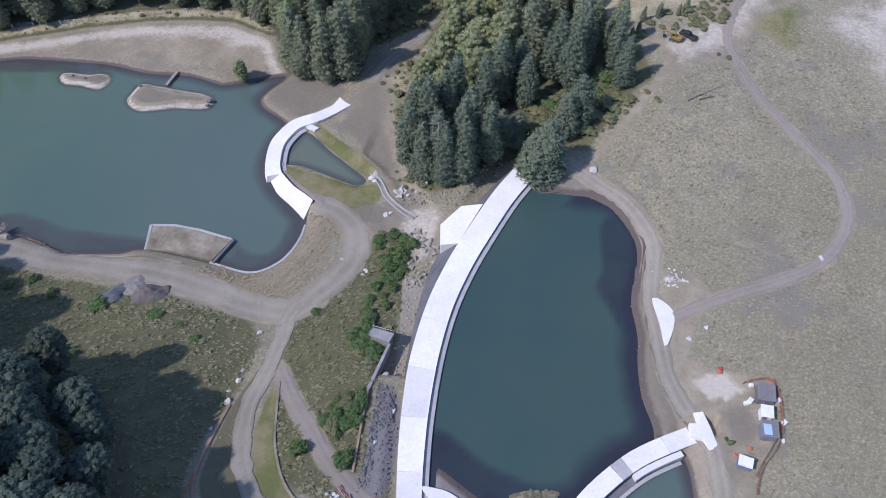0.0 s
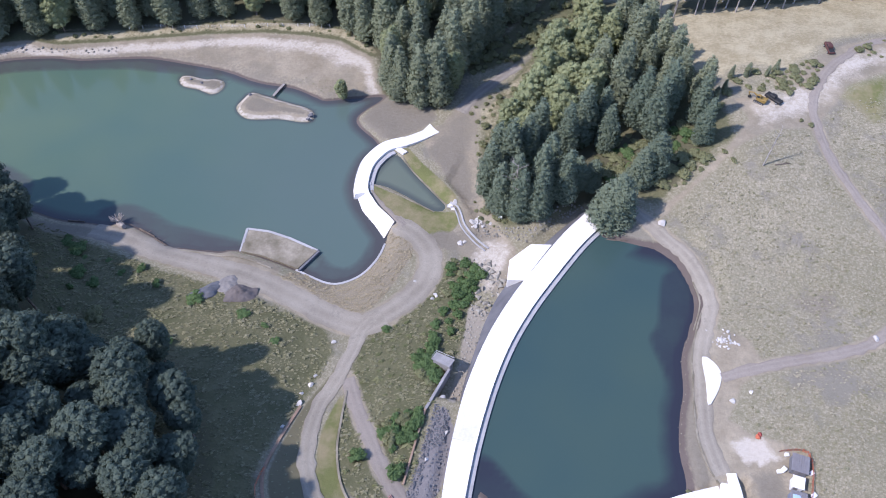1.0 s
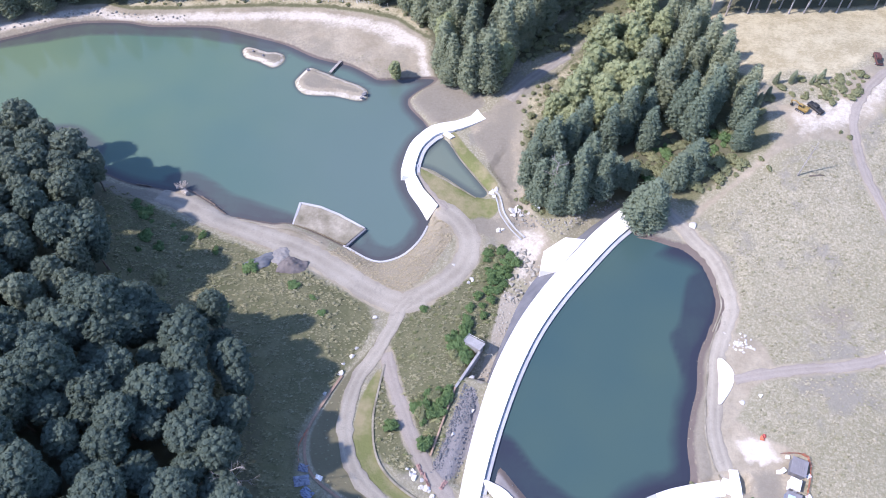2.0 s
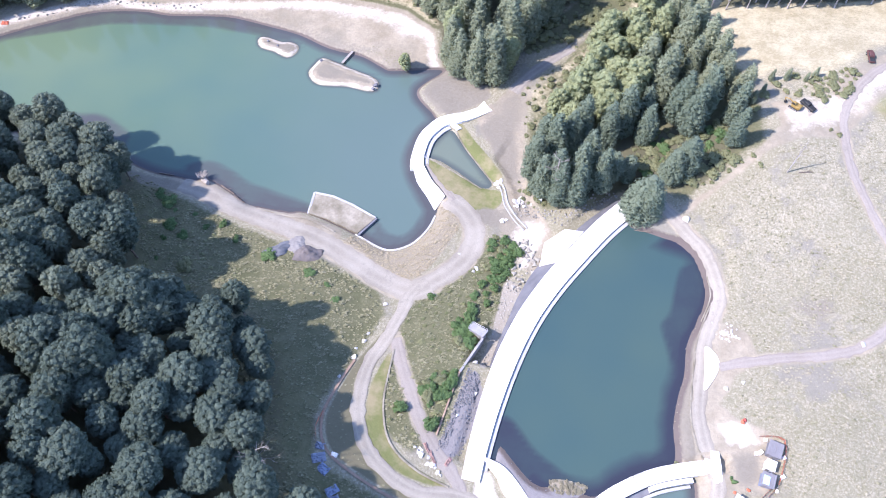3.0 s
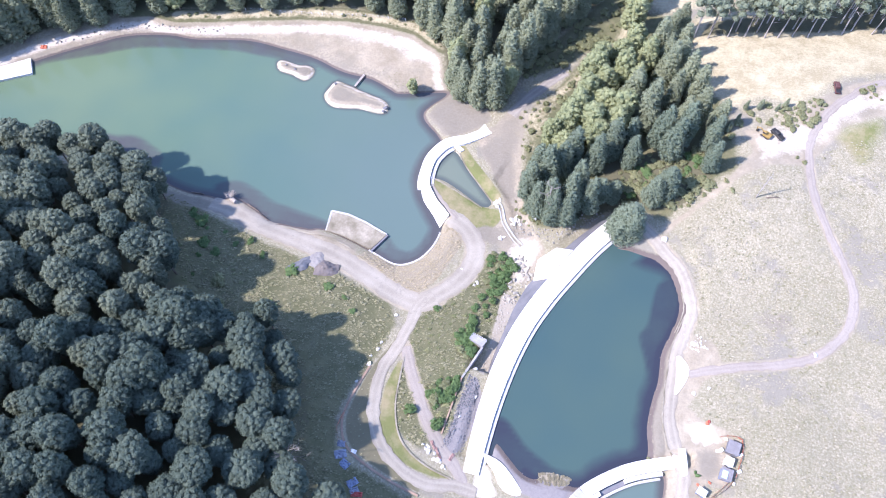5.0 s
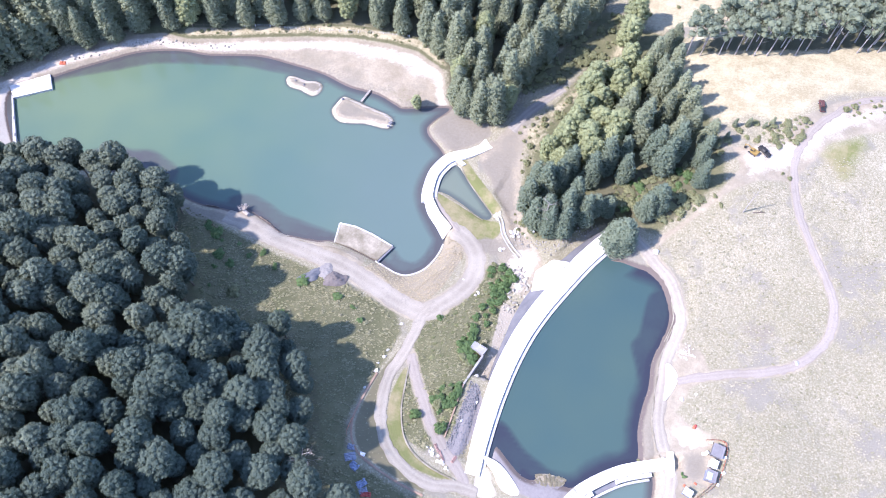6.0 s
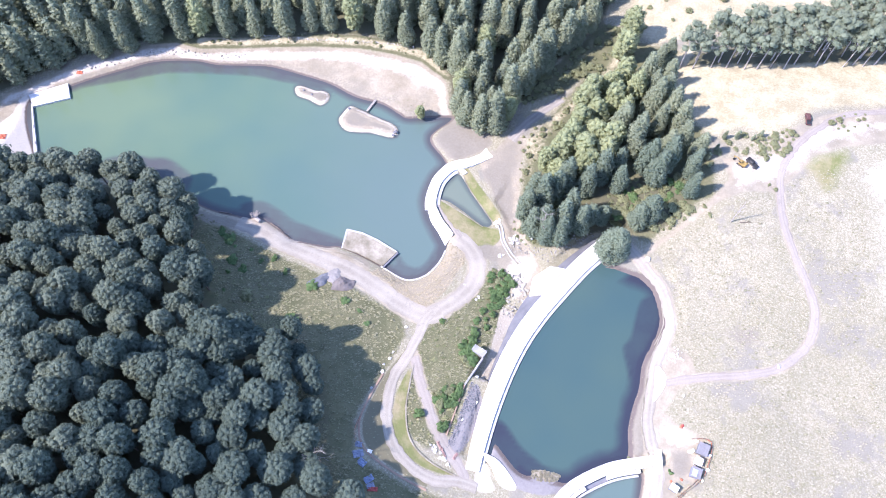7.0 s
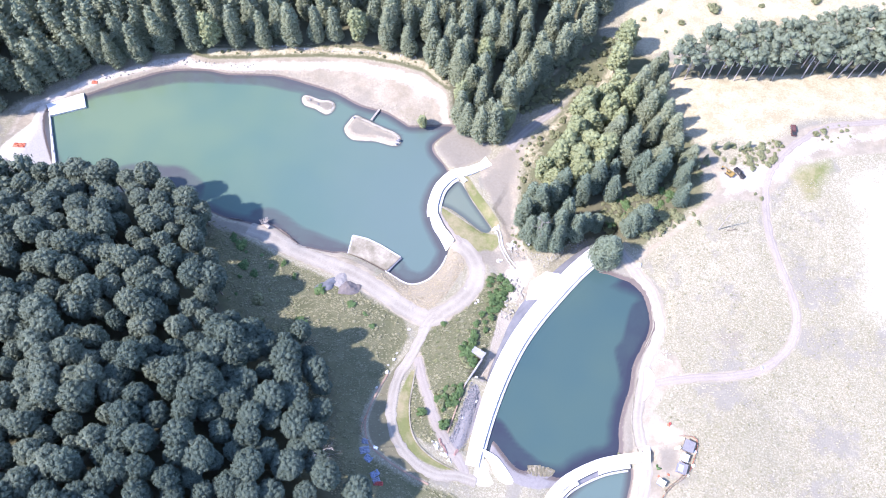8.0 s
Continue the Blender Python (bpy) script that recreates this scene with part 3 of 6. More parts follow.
def graded(lo, hi, step, far):
    """Even steps over the place, then ever longer ones to the horizon."""
    middle = np.arange(lo, hi + step / 2, step)
    steps = []
    s = step * 2
    while sum(steps) < far:
        steps.append(s)
        s *= 1.35
    out = np.cumsum(steps)
    return np.concatenate([(lo - out)[::-1], middle, hi + out])


GX, GY = graded(-264, 140, 1.0, 3000), graded(-24, 292, 1.0, 3000)
MX, MY = np.meshgrid(GX, GY)
FX, FY = MX.ravel(), MY.ravel()
FZ = land(FX, FY)
for key in ("north", "weir", "shore", "south", "middle", "pond", "hill"):
    line, width, _ = ROADS[key]
    d = near_line(FX, FY, line)
    flat = lie(FX, FY)
    k = np.clip((width / 2 + 2.5 - d) / 2.5, 0, 1)
    FZ = np.where((d < width) & (FZ > 0.1), FZ * (1 - 0.5 * k) + np.maximum(flat, 0.5) * 0.5 * k, FZ)
MZ = FZ.reshape(MX.shape)


def height(x, y):
    """The ground's height at a place, read off its sheet."""
    x, y = np.asarray(x, float), np.asarray(y, float)
    i = np.clip(np.searchsorted(GX, x) - 1, 0, len(GX) - 2)
    j = np.clip(np.searchsorted(GY, y) - 1, 0, len(GY) - 2)
    u, v = (x - GX[i]) / (GX[i + 1] - GX[i]), (y - GY[j]) / (GY[j + 1] - GY[j])
    return (MZ[j, i] * (1 - u) + MZ[j, i + 1] * u) * (1 - v) + (MZ[j + 1, i] * (1 - u) + MZ[j + 1, i + 1] * u) * v


def soft(d, width=3.0):
    """1 well inside, 0.5 on the edge, 0 well outside."""
    return np.clip(0.5 - d / width, 0, 1)


COVER = {name: np.zeros(FX.shape) for name in ("earth", "meadow", "hay", "litter", "reeds", "lawn", "bank", "soil", "clay", "pale", "stones", "wet")}


def cover(name, loop, width=3.0, amount=1.0):
    COVER[name] = np.maximum(COVER[name], amount * soft(off_loop(FX, FY, loop), width))


for loop in (MEADOW_WEST, MEADOW_MID):
    cover("meadow", loop, 6)
GLADE = np.array([(-118.5, 90.8), (-107, 78), (-99, 67), (-88, 62), (-76.3, 64.2), (-70, 72), (-93, 90), (-112, 100)])
cover("meadow", WEST_WOOD, 24)
for loop in (WEST_WOOD, NORTH_WOOD):
    cover("litter", loop, 8)
COVER["litter"] *= 1 - soft(off_loop(FX, FY, GLADE) - 2, 8)
cover("meadow", MID_WOOD, 8)
cover("lawn", GREEN_PATCH, 12, 0.66)
cover("meadow", np.array([(-8, 186), (-2, 200), (4, 222), (14, 226), (20, 205), (8, 190), (-6, 165), (-14, 165)]), 6)
COVER["litter"] *= 1 - soft(off_loop(FX, FY, np.array([(-20, 166), (-8, 188), (2, 226), (12, 228), (22, 206), (8, 192), (-8, 165)])), 4)
COVER["meadow"] = np.maximum(COVER["meadow"], soft(near_line(FX, FY, np.array(BEACH_TOP[6:16]) + (0, 3.5)) - 3.5, 3) * 0.9)
COVER["hay"] = np.maximum(COVER["hay"], soft(near_line(FX, FY, np.array(BEACH_TOP[8:16]) + (0, 3.8)) - 2.6, 3) * 0.62)
cover("reeds", REEDS, 2), cover("reeds", REED_ISLE, 1)
cover("litter", np.array([(10, 140), (16, 154), (30, 162), (44, 163), (47, 152), (40, 140), (30, 136), (18, 137)]), 6)
for loop in LAWNS:
    cover("lawn", loop, 1.5)
cover("bank", BANK, 2)
for loop in (BEACH, YARD, CAMP, HILLTOP):
    cover("soil", loop, 4)
cover("hay", FAR_FIELD, 10)
cover("hay", np.array([(10, 230), (24, 226), (60, 240), (110, 250), (180, 255), (180, 330), (4, 330)]), 8)
# Pine litter; its dark tone also carries the shade between the trunks.
cover("litter", np.array([(36, 214), (66, 222), (97, 230.5), (140, 242), (136, 260), (112, 252), (90, 244), (68, 235), (38, 222)]), 5, 0.9)
cover("soil", ISLAND, 2, 0.8), cover("soil", ISLET, 1)
for key in ROADS:
    line, width, _ = ROADS[key]
    COVER["soil"] = np.maximum(COVER["soil"], soft(near_line(FX, FY, line) - width / 2 - (0.5 if width > 3.6 or width < 3.45 else -0.8), 2.2))
COVER["soil"] = np.maximum(COVER["soil"], soft(near_line(FX, FY, np.array([(47.5, 92), (46.5, 80), (45, 70), (46, 60)])) - 3.5, 3))
COVER["soil"] = np.maximum(COVER["soil"], soft(near_line(FX, FY, np.array([(-110, 103), (-106, 103), (-94, 102.5), (-84, 100.5), (-72, 100), (-60, 99)])) - 3.5, 3))
COVER["soil"] *= (1 - COVER["lawn"]) * (1 - 0.95 * COVER["bank"])
cover("earth", YARD, 6, 0.52)
cover("earth", np.array([(-24, 158), (-18.5, 158), (-14.5, 146), (-11, 134), (-15, 131), (-19, 137), (-26, 145), (-30, 151)]), 5, 0.75)
cover("hay", np.array([(-19, 168), (-8, 188), (3, 206), (9, 222), (14, 214), (6, 196), (-6, 176), (-9, 156), (-12, 148)]), 8, 0.56)
cover("clay", CLAY, 2)
for loop in PALES:
    cover("pale", loop, 3, 0.7 if loop is PALES[0] else 1.0)
# Pale gravel heap; the sun-bright hillside below it is paled along with it.
cover("pale", HEAP_AND_GLARE, 26, 0.6)
cover("pale", np.array([(-8, 121), (-2, 121), (3, 118), (1, 112), (-1, 104), (-5, 100), (-7, 106), (-11, 113)]), 5, 0.56)
cover("pale", np.array([(52, 150), (58, 160), (56, 172), (64, 178), (74, 182), (80, 192), (96, 202), (120, 210), (118, 200), (100, 191), (86, 180), (78, 168), (70, 162), (60, 158)]), 12, 0.56)
cover("earth", spline([(-22, 119), (-18, 122), (-13.5, 121), (-13, 116), (-17, 114.5), (-20.5, 116)], 1, True), 3, 0.75)
COVER["earth"] = np.maximum(COVER["earth"], soft(near_line(FX, FY, np.array([(45.6, 101), (44.4, 92), (44.3, 84), (44.2, 76), (44.9, 68), (46.8, 61.5)])) - 1.5, 1.5))
cover("earth", np.array([(-52, 160), (-50, 166), (-46, 172), (-38, 172), (-30, 168), (-27, 163), (-33, 157), (-38, 153), (-43, 152), (-48, 156)]), 4, 0.8)
cover("earth", np.array([(-27, 163), (-22, 170), (-16, 166), (-15, 154), (-18, 146), (-26, 150)]), 8, 0.6)
cover("earth", np.array([(55, 65), (62, 67), (64.5, 60), (61, 56.5), (57, 57)]), 5, 0.7)
cover("earth", np.array([(-132, 104), (-120, 103.5), (-109, 103.5), (-108, 99), (-120, 98), (-130, 101)]), 4, 0.8)
cover("meadow", np.array([(-22, 184), (-7, 196), (7, 213), (9, 230), (0, 232), (-8, 216), (-18, 200), (-25, 190)]), 6)
# Dark litter plus the conifers' cast shadow, both painted into this cover.
cover("litter", np.array([(3, 125), (24, 141), (18, 148), (4, 142)]), 5)
for isle, rim in ((ISLET, 1.7), (ISLAND, 2.0)):
    COVER["earth"] = np.maximum(COVER["earth"], (0.95 if isle is ISLET else 0.6) * soft(off_loop(FX, FY, isle) + rim, 1.2))
    COVER["pale"] = np.maximum(COVER["pale"], 0.75 * soft(np.abs(off_loop(FX, FY, isle) + 0.6) - 0.7, 1.0))
on_beach = soft(off_loop(FX, FY, BEACH), 3)
COVER["earth"] = np.maximum(COVER["earth"], 0.5 * on_beach * soft(off_loop(FX, FY, LAKE) - 6, 9))
COVER["pale"] = np.maximum(COVER["pale"], 0.62 * on_beach * soft(near_line(FX, FY, np.array(BEACH_TOP) - (0, 4)) - 3.2, 5))
COVER["pale"] = np.maximum(COVER["pale"], 0.6 * on_beach * soft(off_loop(FX, FY, np.array([(-104, 186), (-92, 192), (-78, 193), (-66, 192), (-56, 186), (-53, 178), (-60, 180), (-76, 184), (-92, 184)])), 8))
COVER["meadow"] = np.maximum(COVER["meadow"], 0.6 * soft(near_line(FX, FY, np.array([(-76, 172), (-68, 173), (-58, 171)])) - 1.5, 5))
cover("earth", spline([(64, 106), (68, 112), (75, 114), (80, 110), (79, 104), (72, 102)], 1.5, True), 9, 0.56)
cover("stones", RUBBLE, 2), cover("stones", SHINGLE, 2)
lake_d, pond_d = off_loop(FX, FY, LAKE), off_loop(FX, FY, POND)
COVER["wet"] = np.maximum(soft(lake_d - 0.8, 2.2), np.maximum(soft(pond_d - 1.4, 3), soft(off_loop(FX, FY, BASIN) - 0.5, 2)))
for isle in (ISLET, ISLAND, REED_ISLE):
    COVER["wet"] *= 1 - soft(off_loop(FX, FY, isle) - 0.3, 0.8)

nx, ny = len(GX), len(GY)
index = np.arange(nx * ny).reshape(ny, nx)
quads = np.stack([index[:-1, :-1], index[:-1, 1:], index[1:, 1:], index[1:, :-1]], -1).reshape(-1, 4)
me = mesh_of("ground", np.stack([FX, FY, FZ], -1).tolist(), quads.tolist(), GROUND, True)
for name, values in COVER.items():
    me.attributes.new(name, "FLOAT", "POINT").data.foreach_set("value", values.astype(np.float32))
tagged(new("ground", me), "dry tussock grassland with bare earth shores and woodland floor", "ground", kind="structure")


# ---- water ----
def water(name, loop, level, material, label, islands=(), step=2.0, shoal=8.0, open_to=None, over=2.2, shelves=()):
    lo, hi = loop.min(0) - 3, loop.max(0) + 3
    xs, ys = np.arange(lo[0], hi[0], step), np.arange(lo[1], hi[1], step)
    gx, gy = np.meshgrid(xs, ys)
    d = off_loop(gx, gy, loop)
    keep = d < over
    depth = np.clip(-d / shoal, 0, 1)
    for isle in islands:
        depth = np.minimum(depth, np.clip(0.15 + off_loop(gx, gy, isle) / (shoal * 0.5), 0, 1))
    if open_to is not None:
        depth = np.maximum(depth, np.clip((16 - near_line(gx, gy, open_to)) / 5, 0, 1))
    for shelf in shelves:
        depth = np.minimum(depth, np.clip(0.42 + off_loop(gx, gy, shelf) / 3.5, 0.3, 1))
    ids = np.arange(gx.size).reshape(gx.shape)
    cell = keep[:-1, :-1] | keep[:-1, 1:] | keep[1:, 1:] | keep[1:, :-1]
    faces = np.stack([ids[:-1, :-1], ids[:-1, 1:], ids[1:, 1:], ids[1:, :-1]], -1)[cell]
    used, back = np.unique(faces, return_inverse=True)
    co = np.stack([gx.ravel(), gy.ravel(), np.full(gx.size, level)], -1)[used]
    me = mesh_of(name, co.tolist(), back.reshape(-1, 4).tolist(), material, True)
    me.attributes.new("depth", "FLOAT", "POINT").data.foreach_set("value", depth.ravel()[used].astype(np.float32))
    return tagged(new(name, me), label, "water", kind="structure")


SHELVES = [spline(p, 1.5, True) for p in (
    [(-170, 112), (-161.4, 117.3), (-152.9, 118.7), (-146.8, 120.3), (-140.2, 118.5), (-134, 115), (-136, 106), (-160, 106)],
    [(-111.6, 109.9), (-105.5, 113.5), (-97.4, 112.4), (-91, 110), (-81.9, 108.7), (-71, 107.6), (-70, 104), (-84, 101.5), (-96, 104), (-106, 106)],
    [(-49, 108), (-45.6, 105.5), (-40.1, 105), (-37.4, 110), (-36.4, 117.3), (-40.3, 123.5), (-34, 118), (-32, 110), (-37, 101), (-46, 99)],
    [(-200, 139), (-190, 144), (-178, 151), (-164, 159), (-150, 163), (-132, 167.5), (-116, 169), (-100, 171), (-100, 178), (-150, 172), (-186, 157), (-202, 144)],
    [(0.2, 52.1), (0.8, 57.8), (4.8, 57.1), (8.8, 53.6), (13.1, 51.1), (18.8, 49), (25.6, 48.1), (30, 50.5), (30, 44), (13.4, 42), (2, 46)],
    [(39.4, 114), (37.6, 98.4), (35.8, 94.2), (39.6, 84.9), (41.2, 75.5), (40.4, 61.4), (36, 56), (45, 55), (48, 80), (50, 112)])]
water("water", LAKE, 0.0, LAKE_WATER, "calm green lake water with dark shallow margins", (ISLET, ISLAND), shoal=4.8, over=4.0, step=1.5, shelves=SHELVES[:4])
water("water", POND, 8.6, POND_WATER, "still blue-green pond water behind the dam", shoal=7, step=1.2, open_to=DAM[7:], shelves=SHELVES[4:])
water("water", POOL, 1.0, POOL_WATER, "small grey-green stilling pool below the curved weir", step=1, shoal=3)
water("water", BASIN, 7.4, LAKE_WATER, "green pool below the low curved weir", step=1, shoal=4)


# ---- roads and paths ----
def ribbon(name, line, width, material, label, lift=0.07, ragged=0.35, kind="structure", category="road"):
    """A strip of packed earth laid on the ground, with uneven edges and two wheel ruts."""
    rng = random.Random(len(line))
    tangent = np.gradient(line, axis=0)
    normal = np.stack([-tangent[:, 1], tangent[:, 0]], -1) / np.linalg.norm(tangent, axis=1)[:, None]
    across = np.array([-0.5, -0.36, -0.24, -0.1, 0.0, 0.1, 0.24, 0.36, 0.5])
    crown = np.array([-0.05, 0.02, -0.02, 0.02, 0.04, 0.02, -0.02, 0.02, -0.05])
    rows = []
    for p, n in zip(line, normal):
        w = [width * a + (rng.uniform(-ragged, ragged) if abs(a) > 0.4 else 0) for a in across]
        rows += [(p[0] + n[0] * s, p[1] + n[1] * s, c) for s, c in zip(w, crown)]
    rows = np.array(rows)
    rows[:, 2] += height(rows[:, 0], rows[:, 1]) + lift
    k = len(across)
    faces = [(i * k + j, i * k + j + 1, (i + 1) * k + j + 1, (i + 1) * k + j) for i in range(len(line) - 1) for j in range(k - 1)]
    me = mesh_of(name, rows.tolist(), [f[::-1] for f in faces], material, True)
    me.attributes.new("rut", "FLOAT", "POINT").data.foreach_set("value", np.tile([0, 0.5, 1, 0.5, 0.3, 0.5, 1, 0.5, 0], len(line)).astype(np.float32))
    return tagged(new(name, me), label, category, kind=kind)


ribbon("road", *ROADS["north"], "grey earth road between the trees", 0.08)
ribbon("road", *ROADS["weir"], "pale packed earth road beside the reedy bank", 0.09)
ribbon("path", *ROADS["crest"], "narrow pale earth path along the facing slab", 0.12, category="path")
ribbon("road", *ROADS["shore"], "wide pale earth road along the lake shore", 0.13)
ribbon("road", *ROADS["south"], "pale earth road winding up past the lawn bank", 0.17)
ribbon("path", *ROADS["middle"], "pinkish bare earth track through the tussock meadow", 0.1, category="path")
ribbon("path", *ROADS["pond"], "pale earth footpath round the pond", 0.1, category="path")
ribbon("path", *ROADS["hill"], "pinkish bare earth track over the dry hillside", 0.12, category="path")


# ---- dams and weirs ----
def sweep(line, profile, close_ends=True):
    """Vertices and faces of a closed section carried along a line; profile(u) gives (offset to the left, height)."""
    tangent = np.gradient(line, axis=0)
    normal = np.stack([-tangent[:, 1], tangent[:, 0]], -1) / np.linalg.norm(tangent, axis=1)[:, None]
    verts, faces = [], []
    for i, (p, n) in enumerate(zip(line, normal)):
        section = profile(i / max(len(line) - 1, 1))
        k = len(section)
        verts += [(p[0] + n[0] * s, p[1] + n[1] * s, z) for s, z in section]
        if i:
            a, b = (i - 1) * k, i * k
            faces += [(a + j, a + (j + 1) % k, b + (j + 1) % k, b + j) for j in range(k)]
    if close_ends:
        faces += [tuple(range(k))[::-1], tuple(range(len(verts) - k, len(verts)))]
    return verts, faces


def stretch(line, a, b):
    """The piece of a line between two shares of its length."""
    far = np.r_[0, np.cumsum(np.linalg.norm(np.diff(line, axis=0), axis=1))]
    s = np.linspace(a * far[-1], b * far[-1], max(3, int((b - a) * far[-1] / 1.5)))
    return np.stack([np.interp(s, far, line[:, 0]), np.interp(s, far, line[:, 1])], -1)


def slab_block(loop, top, thick, drop=(0, 0)):
    """A flat slab of any outline; drop: how far it falls per metre along x and y."""
    loop = np.array(loop, float)
    c = loop.mean(0)
    zs = [top + (p - c) @ np.array(drop) for p in loop]
    n = len(loop)
    verts = [(*p, z) for p, z in zip(loop, zs)] + [(*p, z - thick) for p, z in zip(loop, zs)]
    faces = [tuple(range(n)), tuple(range(2 * n - 1, n - 1, -1))] + [(i, n + i, n + (i + 1) % n, (i + 1) % n) for i in range(n)]
    bm = bmesh.new()
    vs = [bm.verts.new(v) for v in verts]
    for f in faces:
        bm.faces.new([vs[i] for i in f])
    bmesh.ops.recalc_face_normals(bm, faces=bm.faces)
    bmesh.ops.bevel(bm, geom=[e for e in bm.edges if len(e.link_faces) == 2], offset=0.04, segments=1, affect="EDGES")
    return bm


def half_width(u):
    return 2.05 + 0.65 * min(1, u * 3.2)


def foot(u):
    """How far the downstream wall's foot stands out from the crest."""
    return float(np.interp(u, [0, 0.28, 0.45, 0.6, 0.7, 0.8, 0.95, 1], [0.3, 0.5, 2.2, 4.2, 4.6, 4.2, 3.0, 1.0]))


dam = thing("dam", "long curved concrete dam with pale crest and dark downstream wall", "dam")
v, f = sweep(DAM, lambda u: [(half_width(u) - 0.15, 9.15), (half_width(u) + foot(u), 4.2), (half_width(u) + foot(u), 0.5), (-half_width(u) - 0.2, 0.5), (-half_width(u) - 0.2, 8.3), (-half_width(u) + 0.1, 8.3), (-half_width(u) + 0.1, 9.15)])
part("wall", mesh_of("wall", v, f, STONE_DARK), STONE_DARK, dam, "dark masonry wall face")
v, f = sweep(DAM, lambda u: [(-half_width(u) - 0.3, 9.0), (-half_width(u) - 0.3, 6), (-half_width(u) - 1.5, 6), (-half_width(u) - 1.4, 9.0)])
part("ledge", mesh_of("ledge", v, f, CONCRETE_GREY), CONCRETE_GREY, dam, "lower pale grey ledge at the water")
JOINTS = [0, 0.09, 0.2, 0.31, 0.43, 0.55, 0.66, 0.78, 0.9, 1.0]
for a, b in zip(JOINTS, JOINTS[1:]):
    piece = stretch(DAM, a + 0.0002, b - 0.0002)
    v, f = sweep(piece, lambda u: [(half_width(a + u * (b - a)), 9.5), (half_width(a + u * (b - a)), 9.15), (-half_width(a + u * (b - a)), 9.15), (-half_width(a + u * (b - a)), 9.5)])
    part("crest_slab", mesh_of("crest_slab", v, f, CONCRETE), CONCRETE, dam)
v, f = sweep(DAM, lambda u: [(-half_width(u) + 0.02, 9.62), (-half_width(u) + 0.02, 9.3), (-half_width(u) - 0.22, 9.3), (-half_width(u) - 0.22, 9.62)])
part("kerb", mesh_of("kerb", v, f, CONCRETE), CONCRETE, dam)
spillway = thing("spillway", "broad white concrete spillway slab beside the dam crest", "spillway")
part("slab", slab_block([(10.4, 116.4), (5.2, 116.1), (0.6, 110.6), (0.9, 104.4), (5.0, 104.6), (7.6, 110.5)], 8.7, 7, (0.16, 0)), CONCRETE, spillway)

weir = thing("weir", "horseshoe concrete weir crest curving round a pool", "weir")
v, f = sweep(WEIR, lambda u: [(1.9, 2.2), (2.3, -1.5), (-2.6, -1.5), (-1.9, 2.2)])
part("crest", mesh_of("crest", v, f, CONCRETE), CONCRETE, weir)
v, f = sweep(stretch(WEIR, 0.18, 0.98), lambda u: [(2.2, 1.55), (2.2, 0), (3.4, 0), (3.4, 1.55)])
part("step", mesh_of("step", v, f, CONCRETE_GREY), CONCRETE_GREY, weir, "grey concrete step above the pool")
part("abutment", slab_block([(-37.8, 148.6), (-35.2, 147.3), (-34.1, 148.5), (-36.9, 150)], 1.9, 2), CONCRETE, weir)
part("landing", slab_block([(-37.6, 152.9), (-34.8, 155), (-31.5, 157.8), (-29.6, 162.6), (-26.6, 161.8), (-26.4, 158.3), (-30.2, 154.4), (-33.4, 151.6), (-35.9, 150.1)], 2.26, 2.6), CONCRETE, weir)
part("sill", slab_block([(-43.6, 134.0), (-41.6, 134.8), (-41.2, 133.9), (-42.9, 133)], 1.7, 1.5), CONCRETE_GREY, weir)
facing = thing("facing_slab", "white concrete slab facing the lake bank", "slab")
bm = bmesh.new()
outer = spline([(-45.2, 130.6), (-42.4, 125.3), (-37.8, 120.7), (-33.8, 116.2)], 2)
inner = spline([(-41.2, 130.4), (-37.2, 125.7), (-34.2, 123.4), (-31.6, 121.2)], 2)
m = min(len(outer), len(inner))
outer, inner = outer[np.linspace(0, len(outer) - 1, m).astype(int)], inner[np.linspace(0, len(inner) - 1, m).astype(int)]
rows = [[bm.verts.new((*o, -0.4)), bm.verts.new((*i, 2.65)), bm.verts.new((*i, 1.2)), bm.verts.new((*o, -1.4))] for o, i in zip(outer, inner)]
for r, s in zip(rows, rows[1:]):
    for j in range(4):
        bm.faces.new((r[j], r[(j + 1) % 4], s[(j + 1) % 4], s[j]))
bm.faces.new(rows[0]), bm.faces.new(rows[-1][::-1])
bmesh.ops.recalc_face_normals(bm, faces=bm.faces)
part("slab", bm, CONCRETE, facing)

low_weir = thing("weir", "low curved concrete weir with notched overflow ledge", "weir")
v, f = sweep(LOW_WEIR, lambda u: [(1.7, 9.1), (1.7, 5.5), (-1.75, 5.5), (-1.75, 9.1)])
part("wall", mesh_of("wall", v, f, CONCRETE_GREY), CONCRETE_GREY, low_weir)
CUTS = [0.0, 0.24, 0.47, 0.535, 0.78, 0.84, 1.0]
for i, (a, b) in enumerate(zip(CUTS, CUTS[1:])):
    kind = CONCRETE_GREY if i in (2, 4) else CONCRETE
    v, f = sweep(stretch(LOW_WEIR, a + 0.001, b - 0.001), lambda u: [(1.75, 9.5), (1.75, 9.1), (-1.7, 9.1), (-1.7, 9.5)])
    part("crest_slab", mesh_of("crest_slab", v, f, kind), kind, low_weir)
for a, b in ((0.18, 0.47), (0.68, 0.95)):
    v, f = sweep(stretch(LOW_WEIR, a, b), lambda u: [(1.85, 8.9), (1.85, 6), (3.0, 6), (3.0, 8.9)])
    part("ledge", mesh_of("ledge", v, f, CONCRETE), CONCRETE, low_weir)
v, f = sweep(stretch(LOW_WEIR, 0.47, 0.68), lambda u: [(1.85, 8.0), (1.85, 6), (3.4, 6), (3.2, 7.6)])
